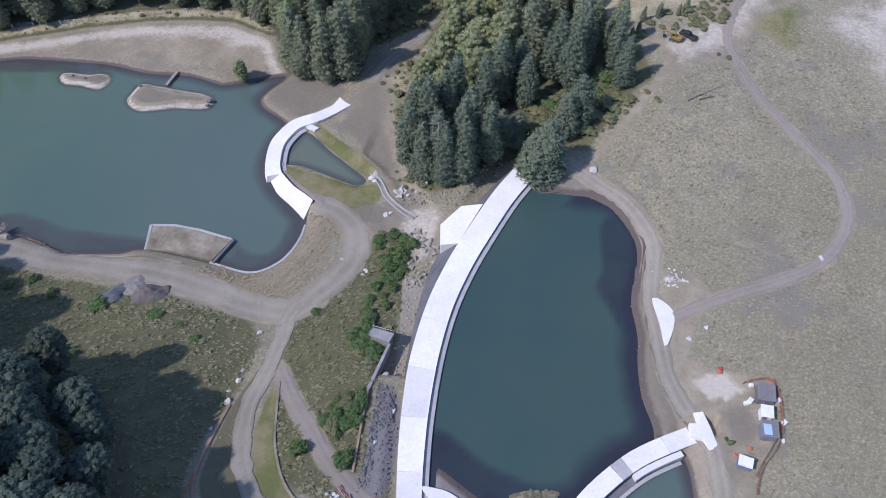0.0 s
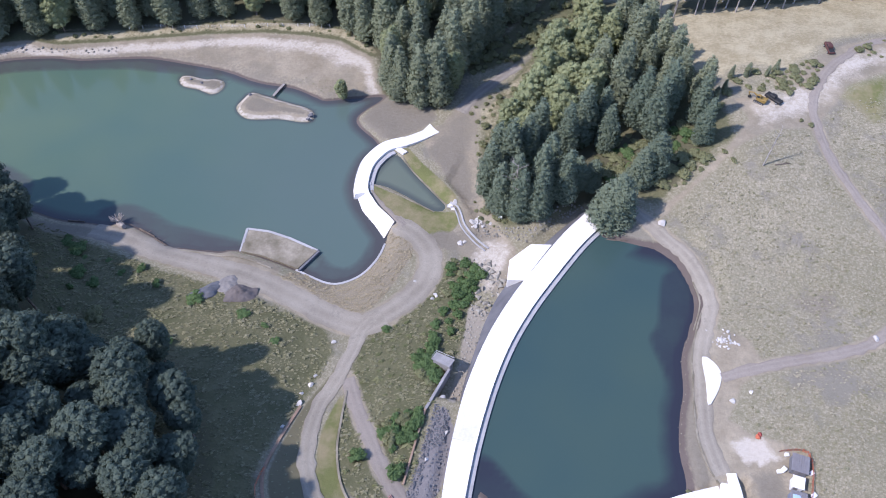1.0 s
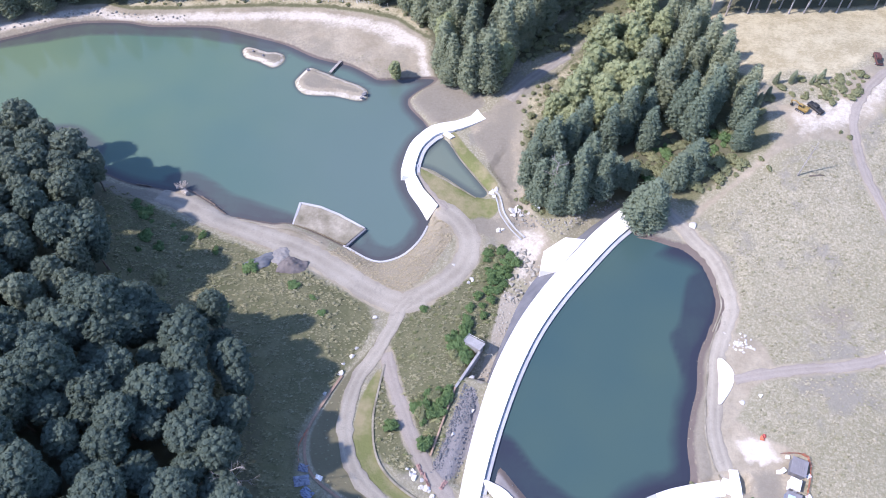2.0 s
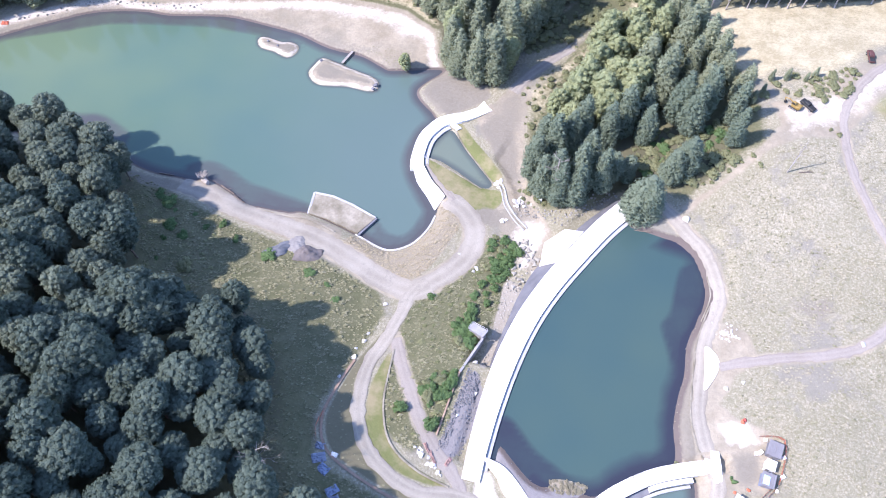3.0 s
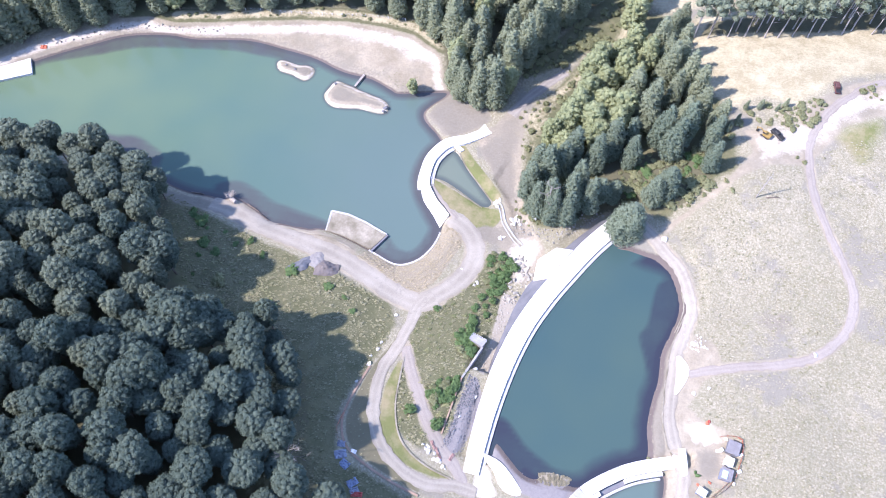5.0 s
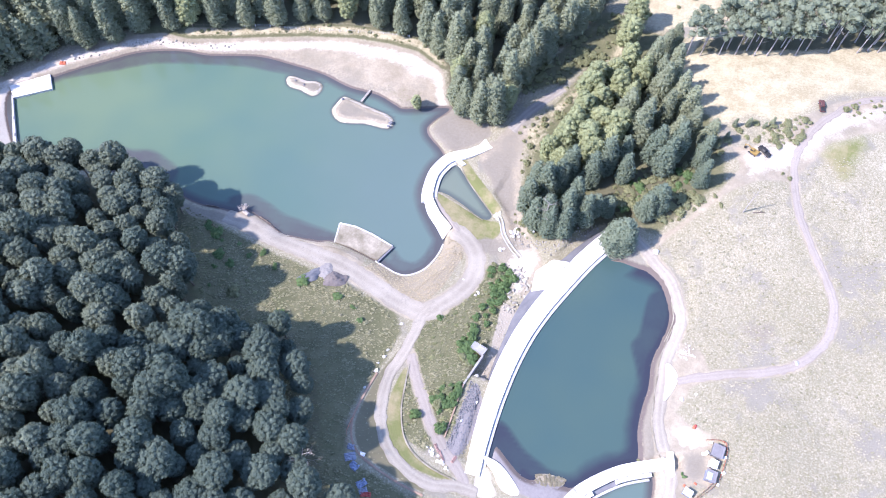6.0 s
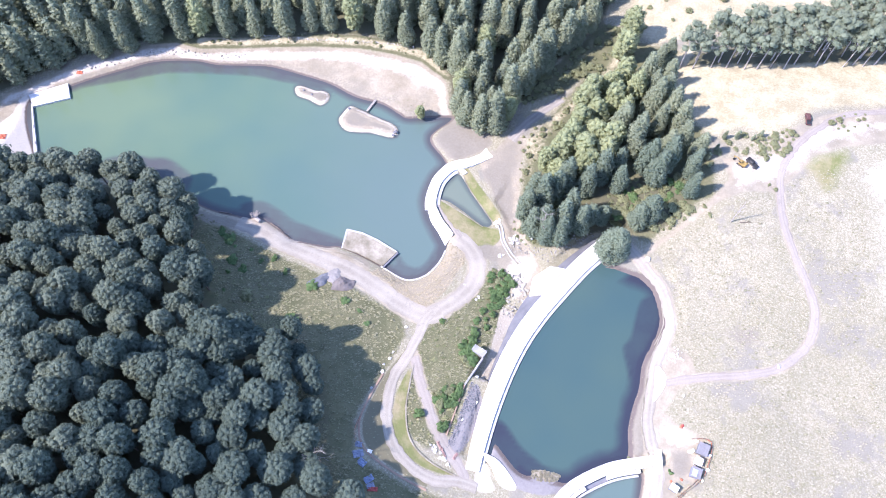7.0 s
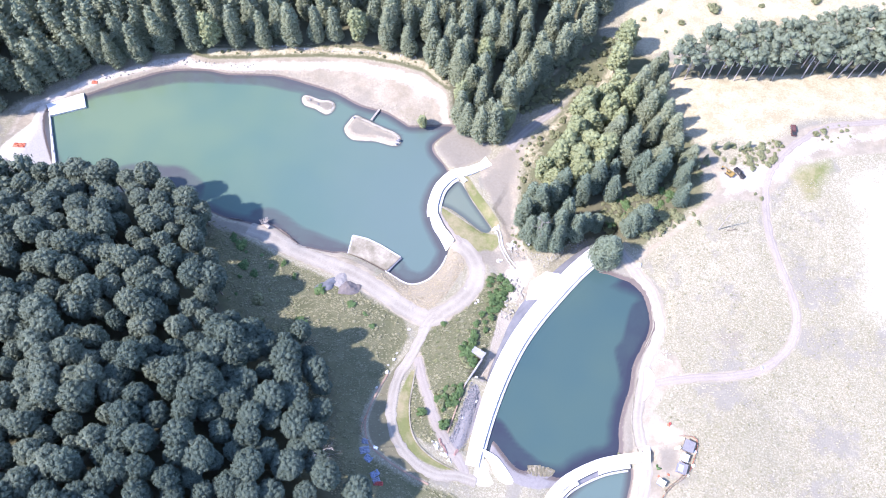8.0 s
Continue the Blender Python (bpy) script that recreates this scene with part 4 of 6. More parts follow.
part("chute", mesh_of("chute", v, f, STONE_DARK), STONE_DARK, low_weir, "dark stone overflow chute")
v, f = sweep(stretch(LOW_WEIR, 0.2, 0.98), lambda u: [(3.3, 7.95), (3.3, 6), (4.0, 6), (4.0, 7.95)])
part("toe_wall", mesh_of("toe_wall", v, f, CONCRETE_GREY), CONCRETE_GREY, low_weir)
tee = thing("landing_slab", "white concrete landing slab at the end of the weir", "slab")
part("slab", slab_block([(51.3, 63.8), (53.2, 64.2), (54.2, 60.5), (54.9, 56.8), (53.1, 56.3), (52.3, 58.4), (50.2, 59), (50.2, 61.6), (51.8, 61.6)], float(max(height(53, 63), height(54, 57))) + 0.1, 1.6), CONCRETE, tee)
bulge = thing("rest_area", "white concrete rest area widening the pond path", "slab")
part("slab", slab_block(spline([(46.9, 90.4), (49.2, 89.6), (50.9, 87.2), (50.6, 83.8), (49.2, 80.2), (48.0, 78.6), (47.6, 84)], 1.0, True), float(height(49, 85.5)) + 0.3, 0.9), CONCRETE, bulge)
ramp = thing("ramp_slab", "white curved concrete ramp between dam and shingle", "slab")
part("slab", slab_block(spline([(-0.1, 47), (2.5, 46.8), (5.2, 46.1), (8.8, 43.7), (12.6, 40.1), (11.6, 38.6), (8.3, 38.8), (5.9, 40.6), (4.0, 43.2), (1.6, 45)], 1.0, True), max(float(height(x, y)) for x, y in ((2, 46), (6, 43), (9, 41), (12, 39))) + 0.12, 1.4), CONCRETE, ramp)
apron = thing("boat_ramp", "weathered pale stone ramp sloping into the lake", "ramp")
part("slab", slab_block([(-69.8, 112), (-64, 112.3), (-57.8, 111.2), (-49.4, 108.7), (-52.6, 102), (-63.1, 104.2), (-68.9, 104.4)], 0.75, 1.8, (0, -0.03)), APRON_STONE, apron)
for a, b in (((-69.9, 112.1), (-64, 112.4)), ((-64, 112.4), (-57.8, 111.3)), ((-57.8, 111.3), (-49.4, 108.8)), ((-69.9, 112.1), (-69, 104.4))):
    a, b = np.array(a), np.array(b)
    n = np.array([-(b - a)[1], (b - a)[0]]) / np.linalg.norm(b - a) * 0.35
    part("border", slab_block([a - n, b - n, b + n, a + n], 0.72 - 0.03 * ((a + b)[1] / 2 - 106.6) + 0.1, 1.5), CONCRETE_GREY, apron)
part("edge_wall", slab_block([(-52.6, 101.6), (-49.2, 108.8), (-48.7, 108.6), (-52.0, 101.4)], 0.85, 1.6), STONE_DARK, apron)
jetty = thing("jetty", "white concrete jetty platform at the lake end", "jetty")
part("deck", slab_block([(-212.3, 130.8), (-200.4, 140.6), (-196.1, 134.5), (-207.8, 126.3)], 1.0, 2.5), CONCRETE, jetty)
quay = thing("quay_wall", "straight pale concrete quay wall, recess shade as dark blocks", "wall")
part("wall", slab_block([(-209.5, 127.6), (-208.2, 126.6), (-192.4, 103.6), (-193.8, 103.0)], 1.0, 2.5), CONCRETE_GREY, quay)
# Solid dark blocks: the shade inside the recesses is put in as colour.
for p in ((-202.6, 117.9), (-198, 111.2)):
    part("recess", box((1.2, 0.5, 0.7), (*p, 0.5), (0, 0, -56)), STONE_DARK, quay)
pad = thing("landing_slab", "white concrete landing slab beside the quay", "slab")
part("slab", slab_block([(-192.7, 104.9), (-189.8, 107.3), (-185.3, 106.6), (-184.2, 103.4), (-189.4, 99.6)], 1.1, 2), CONCRETE, pad)

# channel that leads from the pool to the stream
channel = thing("channel", "pale concrete drainage channel below the pool", "channel")
CHANNEL = spline([(-18.6, 131.4), (-16.4, 129.8), (-15.0, 127.4), (-13.3, 123.8), (-9.5, 119.5), (-5.8, 116.4)], 1)
zc = height(CHANNEL[:, 0], CHANNEL[:, 1])
for name, s0, s1, up in (("side_wall", 0.4, 0.75, 0.45), ("bed", -0.4, 0.4, 0.05), ("side_wall", -0.7, -0.4, 0.25)):
    v, f = sweep(CHANNEL, lambda u: [(s1, float(np.interp(u, np.linspace(0, 1, len(zc)), zc)) + up), (s0, float(np.interp(u, np.linspace(0, 1, len(zc)), zc)) + up), (s0, -1), (s1, -1)])
    part(name, mesh_of(name, v, [q[::-1] for q in f], CONCRETE_GREY if name == "side_wall" else APRON_STONE), CONCRETE_GREY, channel)

# outlet structure with its wall
OUTLET_GREY = surface("stained_concrete", (0.24, 0.235, 0.235), (0.36, 0.352, 0.35), 0.4, 0.85, 2.5)
CLAY_EDGE = surface("clay_edge", (0.25, 0.17, 0.12), (0.36, 0.26, 0.19), 0.5)
outlet = thing("outlet_chamber", "flat-roofed grey concrete outlet chamber with a long low wall", "building")
part("roof", slab_block([(-12.8, 78.4), (-12.0, 80.4), (-7.5, 79.2), (-8.4, 77.0)], 9.2, 0.35), OUTLET_GREY, outlet)
part("chamber", slab_block([(-12.4, 78.5), (-11.7, 80.0), (-7.9, 78.9), (-8.6, 77.4)], 8.84, 5), OUTLET_GREY, outlet)
part("long_wall", slab_block([(-8.7, 77.3), (-8.1, 77.1), (-11.3, 66.4), (-11.9, 66.6)], 8.5, 4, (0, -0.02)), OUTLET_GREY, outlet)
edging = thing("retaining_edge", "low tan earth-stained edging wall beside tipped stone", "wall")
for a, b in (((-11.6, 66.2), (-12, 58.9)), ((-12, 58.8), (-12.3, 53.1)), ((-12.3, 53), (-12.5, 48.8))):
    part("panel", slab_block([(a[0] - 0.22, a[1]), (a[0] + 0.22, a[1]), (b[0] + 0.22, b[1]), (b[0] - 0.22, b[1])], float(max(height(*a), height(*b))) + 0.35, 1.6), CLAY_EDGE, edging)
for a, b in (((-12.7, 78.5), (-12.0, 80.2)), ((-12.0, 80.2), (-7.7, 79.1))):
    part("rail", rod((*a, 10.1), (*b, 10.1), 0.05), STEEL, outlet)
for p in ((-12.7, 78.5), (-12.0, 80.2), (-9.8, 79.6), (-7.7, 79.1)):
    part("post", rod((*p, 9.1), (*p, 10.15), 0.05), STEEL, outlet)


# ---- trees ----
def tuft(rng, verts, faces, p, n, size, blades):
    """A spray of narrow leaves that lie like scales round a twig end, their faces turned outwards."""
    across = n.orthogonal().normalized()
    for _ in range(blades):
        t = across.copy()
        t.rotate(Matrix.Rotation(rng.uniform(0, 6.283), 3, n))
        d = (t + n * rng.uniform(0.05, 0.55)).normalized()
        s = n.cross(d).normalized()
        length, w = size * rng.uniform(0.7, 1.25), size * rng.uniform(0.19, 0.31)
        k = len(verts)
        mid = p + d * length * 0.45
        verts += [p, mid + s * w, p + d * length, mid - s * w]
        faces.append((k, k + 1, k + 2, k + 3))


def lump(verts, faces, c, r, rng, squash=1.0, level=1):
    """A rough inner mass of foliage that the sprays stand on."""
    bm = bmesh.new()
    bmesh.ops.create_icosphere(bm, subdivisions=level, radius=1)
    k = len(verts)
    for v in bm.verts:
        g = r * rng.uniform(0.8, 1.1)
        verts.append(Vector(c) + Vector((v.co.x * g, v.co.y * g, v.co.z * g * squash)))
    faces += [tuple(k + v.index for v in f.verts) for f in bm.faces]
    bm.free()


def clad(rng, verts, faces, tiers, shift, size, count, knobs=0.6, core=0.88, level=2):
    """Foliage in overlapping tiers (place, width, height), knobbly all over and shingled with leaf sprays."""
    for c, wide, tall in tiers:
        c = Vector(c)
        lump(verts, faces, c, wide * core, rng, tall / wide, level)
        for k in range(int(count * wide * tall / 10)):
            n = Vector((rng.gauss(0, 1), rng.gauss(0, 1), rng.gauss(0.3, 1))).normalized()
            if n.z < -0.6:
                continue
            q = Vector((n.x * wide, n.y * wide, n.z * tall))
            knob = noise.noise((c + q + shift) * 0.7) * knobs * 1.2 + noise.noise((c + q + shift) * 1.7) * knobs * 0.7
            out = Vector((n.x / wide, n.y / wide, n.z / tall)).normalized()
            tilt = (out + Vector((rng.gauss(0, 0.17), rng.gauss(0, 0.17), rng.gauss(0.08, 0.17)))).normalized()
            tuft(rng, verts, faces, c + q * 0.95 + out * knob, tilt, size * rng.uniform(0.8, 1.2), 4)


def heaped_crown(seed, profile, clump, gap, lobe, spray, tufts, squash=0.8, droop=0.0, rings=14, sides=14, blades=4):
    """A crown by its outline (radius, height from the bottom up): an inner mass on which rounded
    clumps of twigs are heaped, each covered with small sprays of needles."""
    rng = random.Random(seed)
    line = np.array(profile, float)
    run = np.r_[0, np.cumsum(np.linalg.norm(np.diff(line, axis=0), axis=1))]
    widest = line[:, 0].max()
    phase = [rng.uniform(0, 6.28) for _ in range(4)]

    def place(u, a, k=1.0):
        s = u * run[-1]
        r, z = float(np.interp(s, run, line[:, 0])), float(np.interp(s, run, line[:, 1]))
        s2 = min(run[-1], s + 0.3)
        dr, dz = float(np.interp(s2, run, line[:, 0])) - r, float(np.interp(s2, run, line[:, 1])) - z
        r *= k * (1 + lobe * (0.6 * math.sin(2 * a + phase[0] + z * 0.25) + 0.4 * math.sin(3 * a + phase[1] - z * 0.35)))
        c, n = math.cos(a), math.sin(a)
        out = Vector((c * dz, n * dz, -dr)) if abs(dr) + abs(dz) > 1e-6 else Vector((0, 0, 1))
        out.normalize()
        return Vector((c * r + 0.35 * math.sin(z * 0.3 + phase[2]), n * r + 0.35 * math.sin(z * 0.27 + phase[3]), z)), out, r

    verts, faces = [], []
    for i in range(rings + 1):
        for j in range(sides):
            p, _, _ = place(i / rings, 6.2832 * (j + 0.5 * (i % 2)) / sides, 0.78 * rng.uniform(0.85, 1.1))
            verts.append(p - Vector((0, 0, 0.5)))
    for i in range(rings):
        for j in range(sides):
            k = (j + 1) % sides
            faces.append((i * sides + j, i * sides + k, (i + 1) * sides + k, (i + 1) * sides + j))
    middles = [(Vector((0, 0, line[-1, 1] - clump * 0.7)), Vector((0, 0, 1)), 0.5)]
    for _ in range(1500):
        u = rng.random()
        p, out, r = place(u, rng.uniform(0, 6.2832), rng.uniform(0.82, 0.98))
        if rng.random() < 0.15 + r / widest and all((p - q).length > gap for q, _, _ in middles):
            middles.append((p, out, r))
    for p, out, r in middles:
        size = min(clump, 0.5 + 0.55 * r) * rng.uniform(0.75, 1.25)
        long = 1.0 + droop
        lump(verts, faces, p, size * 0.8, rng, squash, 1)
        for _ in range(int(tufts * rng.uniform(0.8, 1.2))):
            n = (Vector((rng.gauss(0, 1), rng.gauss(0, 1), rng.gauss(0.35, 1))).normalized() + out * 0.6).normalized()
            q = Vector((n.x * size * long, n.y * size * long, n.z * size * squash - droop * 0.4 * (1 - max(0.0, n.z))))
            n = (n + Vector((rng.gauss(0, 0.25), rng.gauss(0, 0.25), rng.gauss(0.1, 0.25)))).normalized()
            tuft(rng, verts, faces, p + q * rng.uniform(0.82, 1.0), n, spray * rng.uniform(0.7, 1.3), blades)
    return verts, faces


def pine_crown(seed, dense=1.0):
    """A tall, blunt-headed crown, domed at the top and full of small clumps."""
    rng = random.Random(seed)
    w, top = rng.uniform(0.9, 1.12), rng.uniform(18.8, 20.4)
    profile = [(0.5, 6.6), (1.5, 7.4), (2.2, 10.0), (2.85 * w, 12.6), (3.2 * w, 15.0), (3.05 * w, 16.8), (2.4 * w, top - 1.5), (1.3 * w, top - 0.45), (0.02, top)]
    if dense > 0.6:
        return heaped_crown(seed, profile, 0.78, 0.92, 0.1, 0.36, 15)
    return heaped_crown(seed, profile, 1.25, 1.7, 0.1, 0.7, 8, rings=7, sides=9, blades=3)


def fir_crown(seed, dense=1.0, tall=24.0, wide=3.9):
    """A tapering crown of drooping tiers that ends in a blunt tip."""
    k = tall / 24.0
    wide *= 0.9
    profile = [(0.6, 1.2), (wide * 0.92, 2.4), (wide, 5 * k), (wide * 0.86, 10 * k), (wide * 0.68, 14.5 * k), (wide * 0.46, 19 * k), (wide * 0.22, 22.3 * k), (0.02, tall)]
    if dense > 0.6:
        return heaped_crown(seed, profile, 0.85, 1.05, 0.18, 0.4, 14, 0.55, 0.35, 18)
    return heaped_crown(seed, profile, 1.25, 1.75, 0.18, 0.75, 7, 0.6, 0.3, 9, 9, 3)


def slender_crown(seed):
    """A high, loose crown in separate clumps above a bare trunk."""
    rng = random.Random(seed)
    verts, faces = [], []
    tiers = [((0, 0, 17.5), 1.7, 2.0)]
    for i in range(11):
        a = i * 2.4 + rng.uniform(-0.4, 0.4)
        z = 18.4 - i * 0.62
        reach = rng.uniform(1.0, 2.3)
        tiers.append(((math.cos(a) * reach, math.sin(a) * reach, z), rng.uniform(1.0, 1.6), rng.uniform(0.9, 1.4)))
    clad(rng, verts, faces, tiers, Vector((seed * 3.3, seed * 6.1, 0)), 0.45, 190, 0.5, 0.85, 1)
    return verts, faces


def broad_crown(seed, dense=1.0):
    """A tall leafy crown of rounded boughs heaped up unevenly."""
    rng = random.Random(seed)
    w = rng.uniform(0.9, 1.1)
    profile = [(0.7, 3.0), (2.5 * w, 4.6), (3.3 * w, 8.0), (3.4 * w, 11.0), (3.0 * w, 14.0), (2.2 * w, 16.8), (1.2, 18.8), (0.02, 19.6)]
    return heaped_crown(seed, profile, 1.1, 1.35, 0.24, 0.4, 22, 0.8, rings=16)


def trunk_mesh(seed, tall, r0, limbs, wood=None):
    """A tapered, slightly bent trunk with a few limbs."""
    rng = random.Random(seed)
    bend_x, bend_y = rng.uniform(-0.4, 0.4), rng.uniform(-0.4, 0.4)
    pts = [Vector((bend_x * math.sin(u * 3), bend_y * math.sin(u * 2.6), tall * u - 0.6 * (u == 0))) for u in (0, 0.12, 0.35, 0.6, 0.82, 1)]
    pieces = [rod(a, b, r0 * (1 - i / 6), r0 * (1 - (i + 1) / 6) + 0.03) for i, (a, b) in enumerate(zip(pts, pts[1:]))]
    for i in range(limbs):
        z = tall * rng.uniform(0.35, 0.85)
        a = i * 2.4
        l = rng.uniform(1.2, 2.6)
        pieces.append(rod((0, 0, z), (math.cos(a) * l, math.sin(a) * l, z + rng.uniform(0, 0.8)), r0 * 0.3, 0.03, 5))
    bm = joined(*pieces)
    me = bpy.data.meshes.new("trunk")
    bm.to_mesh(me)
    bm.free()
    me.materials.append(wood or BARK)
    return me


def tree_kind(name, label, crown, trunk, group):
    """One tree, kept at the origin's place until its first planting."""
    t = thing(name, label, "tree", group=group)
    part("trunk", trunk, BARK, t)
    part("crown", crown, None, t)
    return t


PINE_LABEL = "dark green pine tree with rounded bushy crown"
FIR_LABEL = "tall dark green conifer with tapering crown"
BROAD_LABEL = "yellowish green leafy tree with uneven crown"
KINDS = {
    "pine": [("pine_tree", PINE_LABEL, mesh_of("crown", *pine_crown(s), PINE_LEAF), trunk_mesh(s, 18, 0.26, 6), "pines of the plantation") for s in range(6)],
    "pale_sunlit_pine": [("pine_tree", "pine tree with rounded crown, pale grey-green and sunlit", mesh_of("crown", *pine_crown(10 + s), PALE_SUNLIT_PINE_LEAF), trunk_mesh(10 + s, 18, 0.26, 6), "paler pines of the plantation") for s in range(4)],
    "fir": [("conifer_tree", FIR_LABEL, mesh_of("crown", *fir_crown(20 + s, wide=3.7 + 0.2 * s), FIR_LEAF), trunk_mesh(20 + s, 22, 0.32, 0), "conifers round the ponds") for s in range(5)],
    "dark_fir": [("conifer_tree", "broad dark green conifer with pointed crown beside the dam", mesh_of("crown", *fir_crown(30 + s, wide=4.0 + 0.2 * s), GROVE_LEAF), trunk_mesh(30 + s, 22, 0.32, 0), "conifers by the dam") for s in range(4)],
    "slender": [("slender_pine", "slender pine with bare lower trunk at the field's edge", mesh_of("crown", *slender_crown(50 + s), SPARSE_HAZY_LEAF), trunk_mesh(50 + s, 18, 0.24, 8, DEADWOOD), "pines at the field's edge") for s in range(4)],
    "broad": [("leafy_tree", BROAD_LABEL, mesh_of("crown", *broad_crown(40 + s), BROAD_LEAF), trunk_mesh(40 + s, 16, 0.3, 5), "leafy trees of the grove") for s in range(3)],
}
FIRST = {}


def plant(kind, x, y, scale, turn, label="", sink=0.2, stretch_z=1.0, wide=1.0):
    which = (int(abs(x) * 7) + int(abs(y) * 13)) % len(KINDS[kind])
    name, text, crown, trunk, group = KINDS[kind][which]
    m = pose(x, y, float(height(x, y)) - sink, 0, 0, turn) @ Matrix.Diagonal((scale * wide, scale * wide, scale * stretch_z, 1))
    if (kind, which) not in FIRST:
        t = FIRST[kind, which] = tree_kind(name, text, crown, trunk, group)
        t.matrix_basis = m
    else:
        t = copy_thing(FIRST[kind, which], pose(0, 0, 0))
        t.matrix_basis = m
    return tagged(t, label) if label else t


def scatter(loop, gap, taken, seed, tries):
    """Random places inside a loop that keep their distance from one another."""
    rng = random.Random(seed)
    loop = np.array(loop, float)
    lo, hi = loop.min(0), loop.max(0)
    cells, out = {}, []
    for p in taken:
        cells.setdefault((int(p[0] // gap), int(p[1] // gap)), []).append(p)
    xs = np.array([rng.uniform(lo[0], hi[0]) for _ in range(tries)])
    ys = np.array([rng.uniform(lo[1], hi[1]) for _ in range(tries)])
    ok = inside(xs, ys, loop)
    for x, y in zip(xs[ok], ys[ok]):
        i, j = int(x // gap), int(y // gap)
        if all((x - q[0]) ** 2 + (y - q[1]) ** 2 > gap * gap for a in (-1, 0, 1) for b in (-1, 0, 1) for q in cells.get((i + a, j + b), ())):
            cells.setdefault((i, j), []).append((x, y))
            out.append((float(x), float(y)))
    return out


PINES_EAST = [(-83.8, 58), (-63.8, 58.6), (-71.3, 58), (-76.3, 56.1), (-72.9, 47.2), (-68.2, 52.9), (-64.4, 47.6), (-58.2, 53.2), (-51.5, 40.4), (-84.1, 47.7), (-85.2, 36.3), (-75.9, 41), (-81.8, 42.5), (-90.1, 47), (-97.6, 47.8), (-104.5, 51.1), (-110.1, 36.4), (-103.1, 36.1), (-95.6, 31.1), (-96.6, 35.7), (-92.2, 38.7), (-109.5, 42.4), (-118.5, 36), (-115.8, 40.6), (-103.5, 26.3), (-95.2, 22.8), (-88.2, 25.9), (-81.6, 28.9), (-75.1, 29.9), (-77.1, 35.1), (-71.5, 37.1), (-66.4, 39), (-68.3, 25.6), (-85.4, 18.9), (-63.6, 32.9), (-88.9, 32.2), (-83.9, 14.1), (-78, 15.6), (-83.5, 7), (-74, 15.3), (-66.8, 10.5), (-63.4, 17.4), (-53.7, 20.8), (-46, 15.6)]
PINES_SOUTH = [(-41.7, 21.7), (-55.6, 12.2), (-31.5, 20.7), (-72.8, 6.3), (-79.2, 3), (-135.2, 61.9), (-124.9, 68.3), (-113.3, 74.6), (-103.1, 65.1), (-114.1, 61.7), (-119.9, 60.7), (-130.4, 57.4), (-136, 46.7), (-143.9, 40.7), (-106.9, 10.4), (-94.4, 14.6), (-100.2, 12.7), (-108, 18.4), (-118, 20), (-124.8, 17.7), (-129.1, 13.7), (-117.5, 12.2), (-99.6, 0.6), (-103, -4.7), (-120.5, 1.4), (-117, -6.1)]
PINES_LAKE = [(-177.3, 85.7), (-169.2, 86.4), (-162.3, 85.6), (-164.4, 98.5), (-162, 102.5), (-154, 101.4), (-147.2, 105.1), (-137.7, 102.1), (-152.5, 90.1), (-143.9, 93.8), (-152, 82.9), (-161, 73.2), (-153.8, 76.3), (-136.8, 79.2), (-132.2, 90.7), (-126.4, 79.4), (-143.7, 72.2), (-151.2, 66.5), (-166.5, 68), (-174.2, 73), (-160.9, 57.5), (-117.8, 83.9), (-129.7, 99.6)]
rng = random.Random(3)
known = PINES_EAST + PINES_SOUTH + PINES_LAKE
filled = scatter(WEST_WOOD, 5.6, known, 5, 16000)
filled = [p for p in filled if not inside(np.array([p[0]]), np.array([p[1]]), GLADE)[0]]
known = [p for p in known if not inside(np.array([p[0]]), np.array([p[1]]), GLADE)[0]]
near = [p for p in filled if p[0] > -190 and p[1] > -12 and p[0] + 0.9 * p[1] > -150]
rest = [p for p in filled if p not in near]
near.sort(key=lambda p: math.hypot(p[0] + 20, p[1] - 20))
for x, y in known + near[:205]:
    low = x > -82 and y < 64
    plant("pale_sunlit_pine" if x + rng.uniform(-14, 14) < -112 else "pine", x - (1.2 if low else 0), y, rng.uniform(0.8, 1.15), rng.uniform(0, 360), stretch_z=rng.uniform(0.92, 1.1) * (0.7 if x > -66 and low else 0.8 if low else 1), wide=rng.uniform(0.95, 1.25))
rest += near[205:]

CONIFERS = [(-3.7, 141, 0.98), (5.3, 132.4, 0.92), (-4.6, 129.8, 0.8), (-0.7, 130.4, 0.88), (2.5, 149.5, 0.95), (9.9, 149.5, 0.88), (14.2, 156.3, 0.9), (22.8, 169.5, 1.1), (16.4, 176.6, 0.95), (35.3, 163.6, 0.95), (37.7, 170.1, 0.85), (32.9, 158.3, 0.88), (45.4, 154.1, 0.68), (21.9, 207.8, 0.75), (28.1, 214.5, 0.68), (23.7, 198.2, 0.75), (28.5, 194.7, 0.68), (9.7, 186.4, 0.82), (33.7, 143.6, 0.64), (30.4, 140.2, 0.55), (14.3, 197.9, 0.9), (30, 180, 0.8)]
LEAFY = [(-5.3, 160.4, 1.05), (0.1, 166.4, 1.05), (6, 161.5, 1.05), (9.4, 170.1, 1.05), (14.3, 168.4, 1.05), (2.1, 186.5, 0.95), (12.1, 221.2, 1.25), (7.8, 214.9, 1.1), (14, 204, 0.9), (-1, 152, 0.8)]
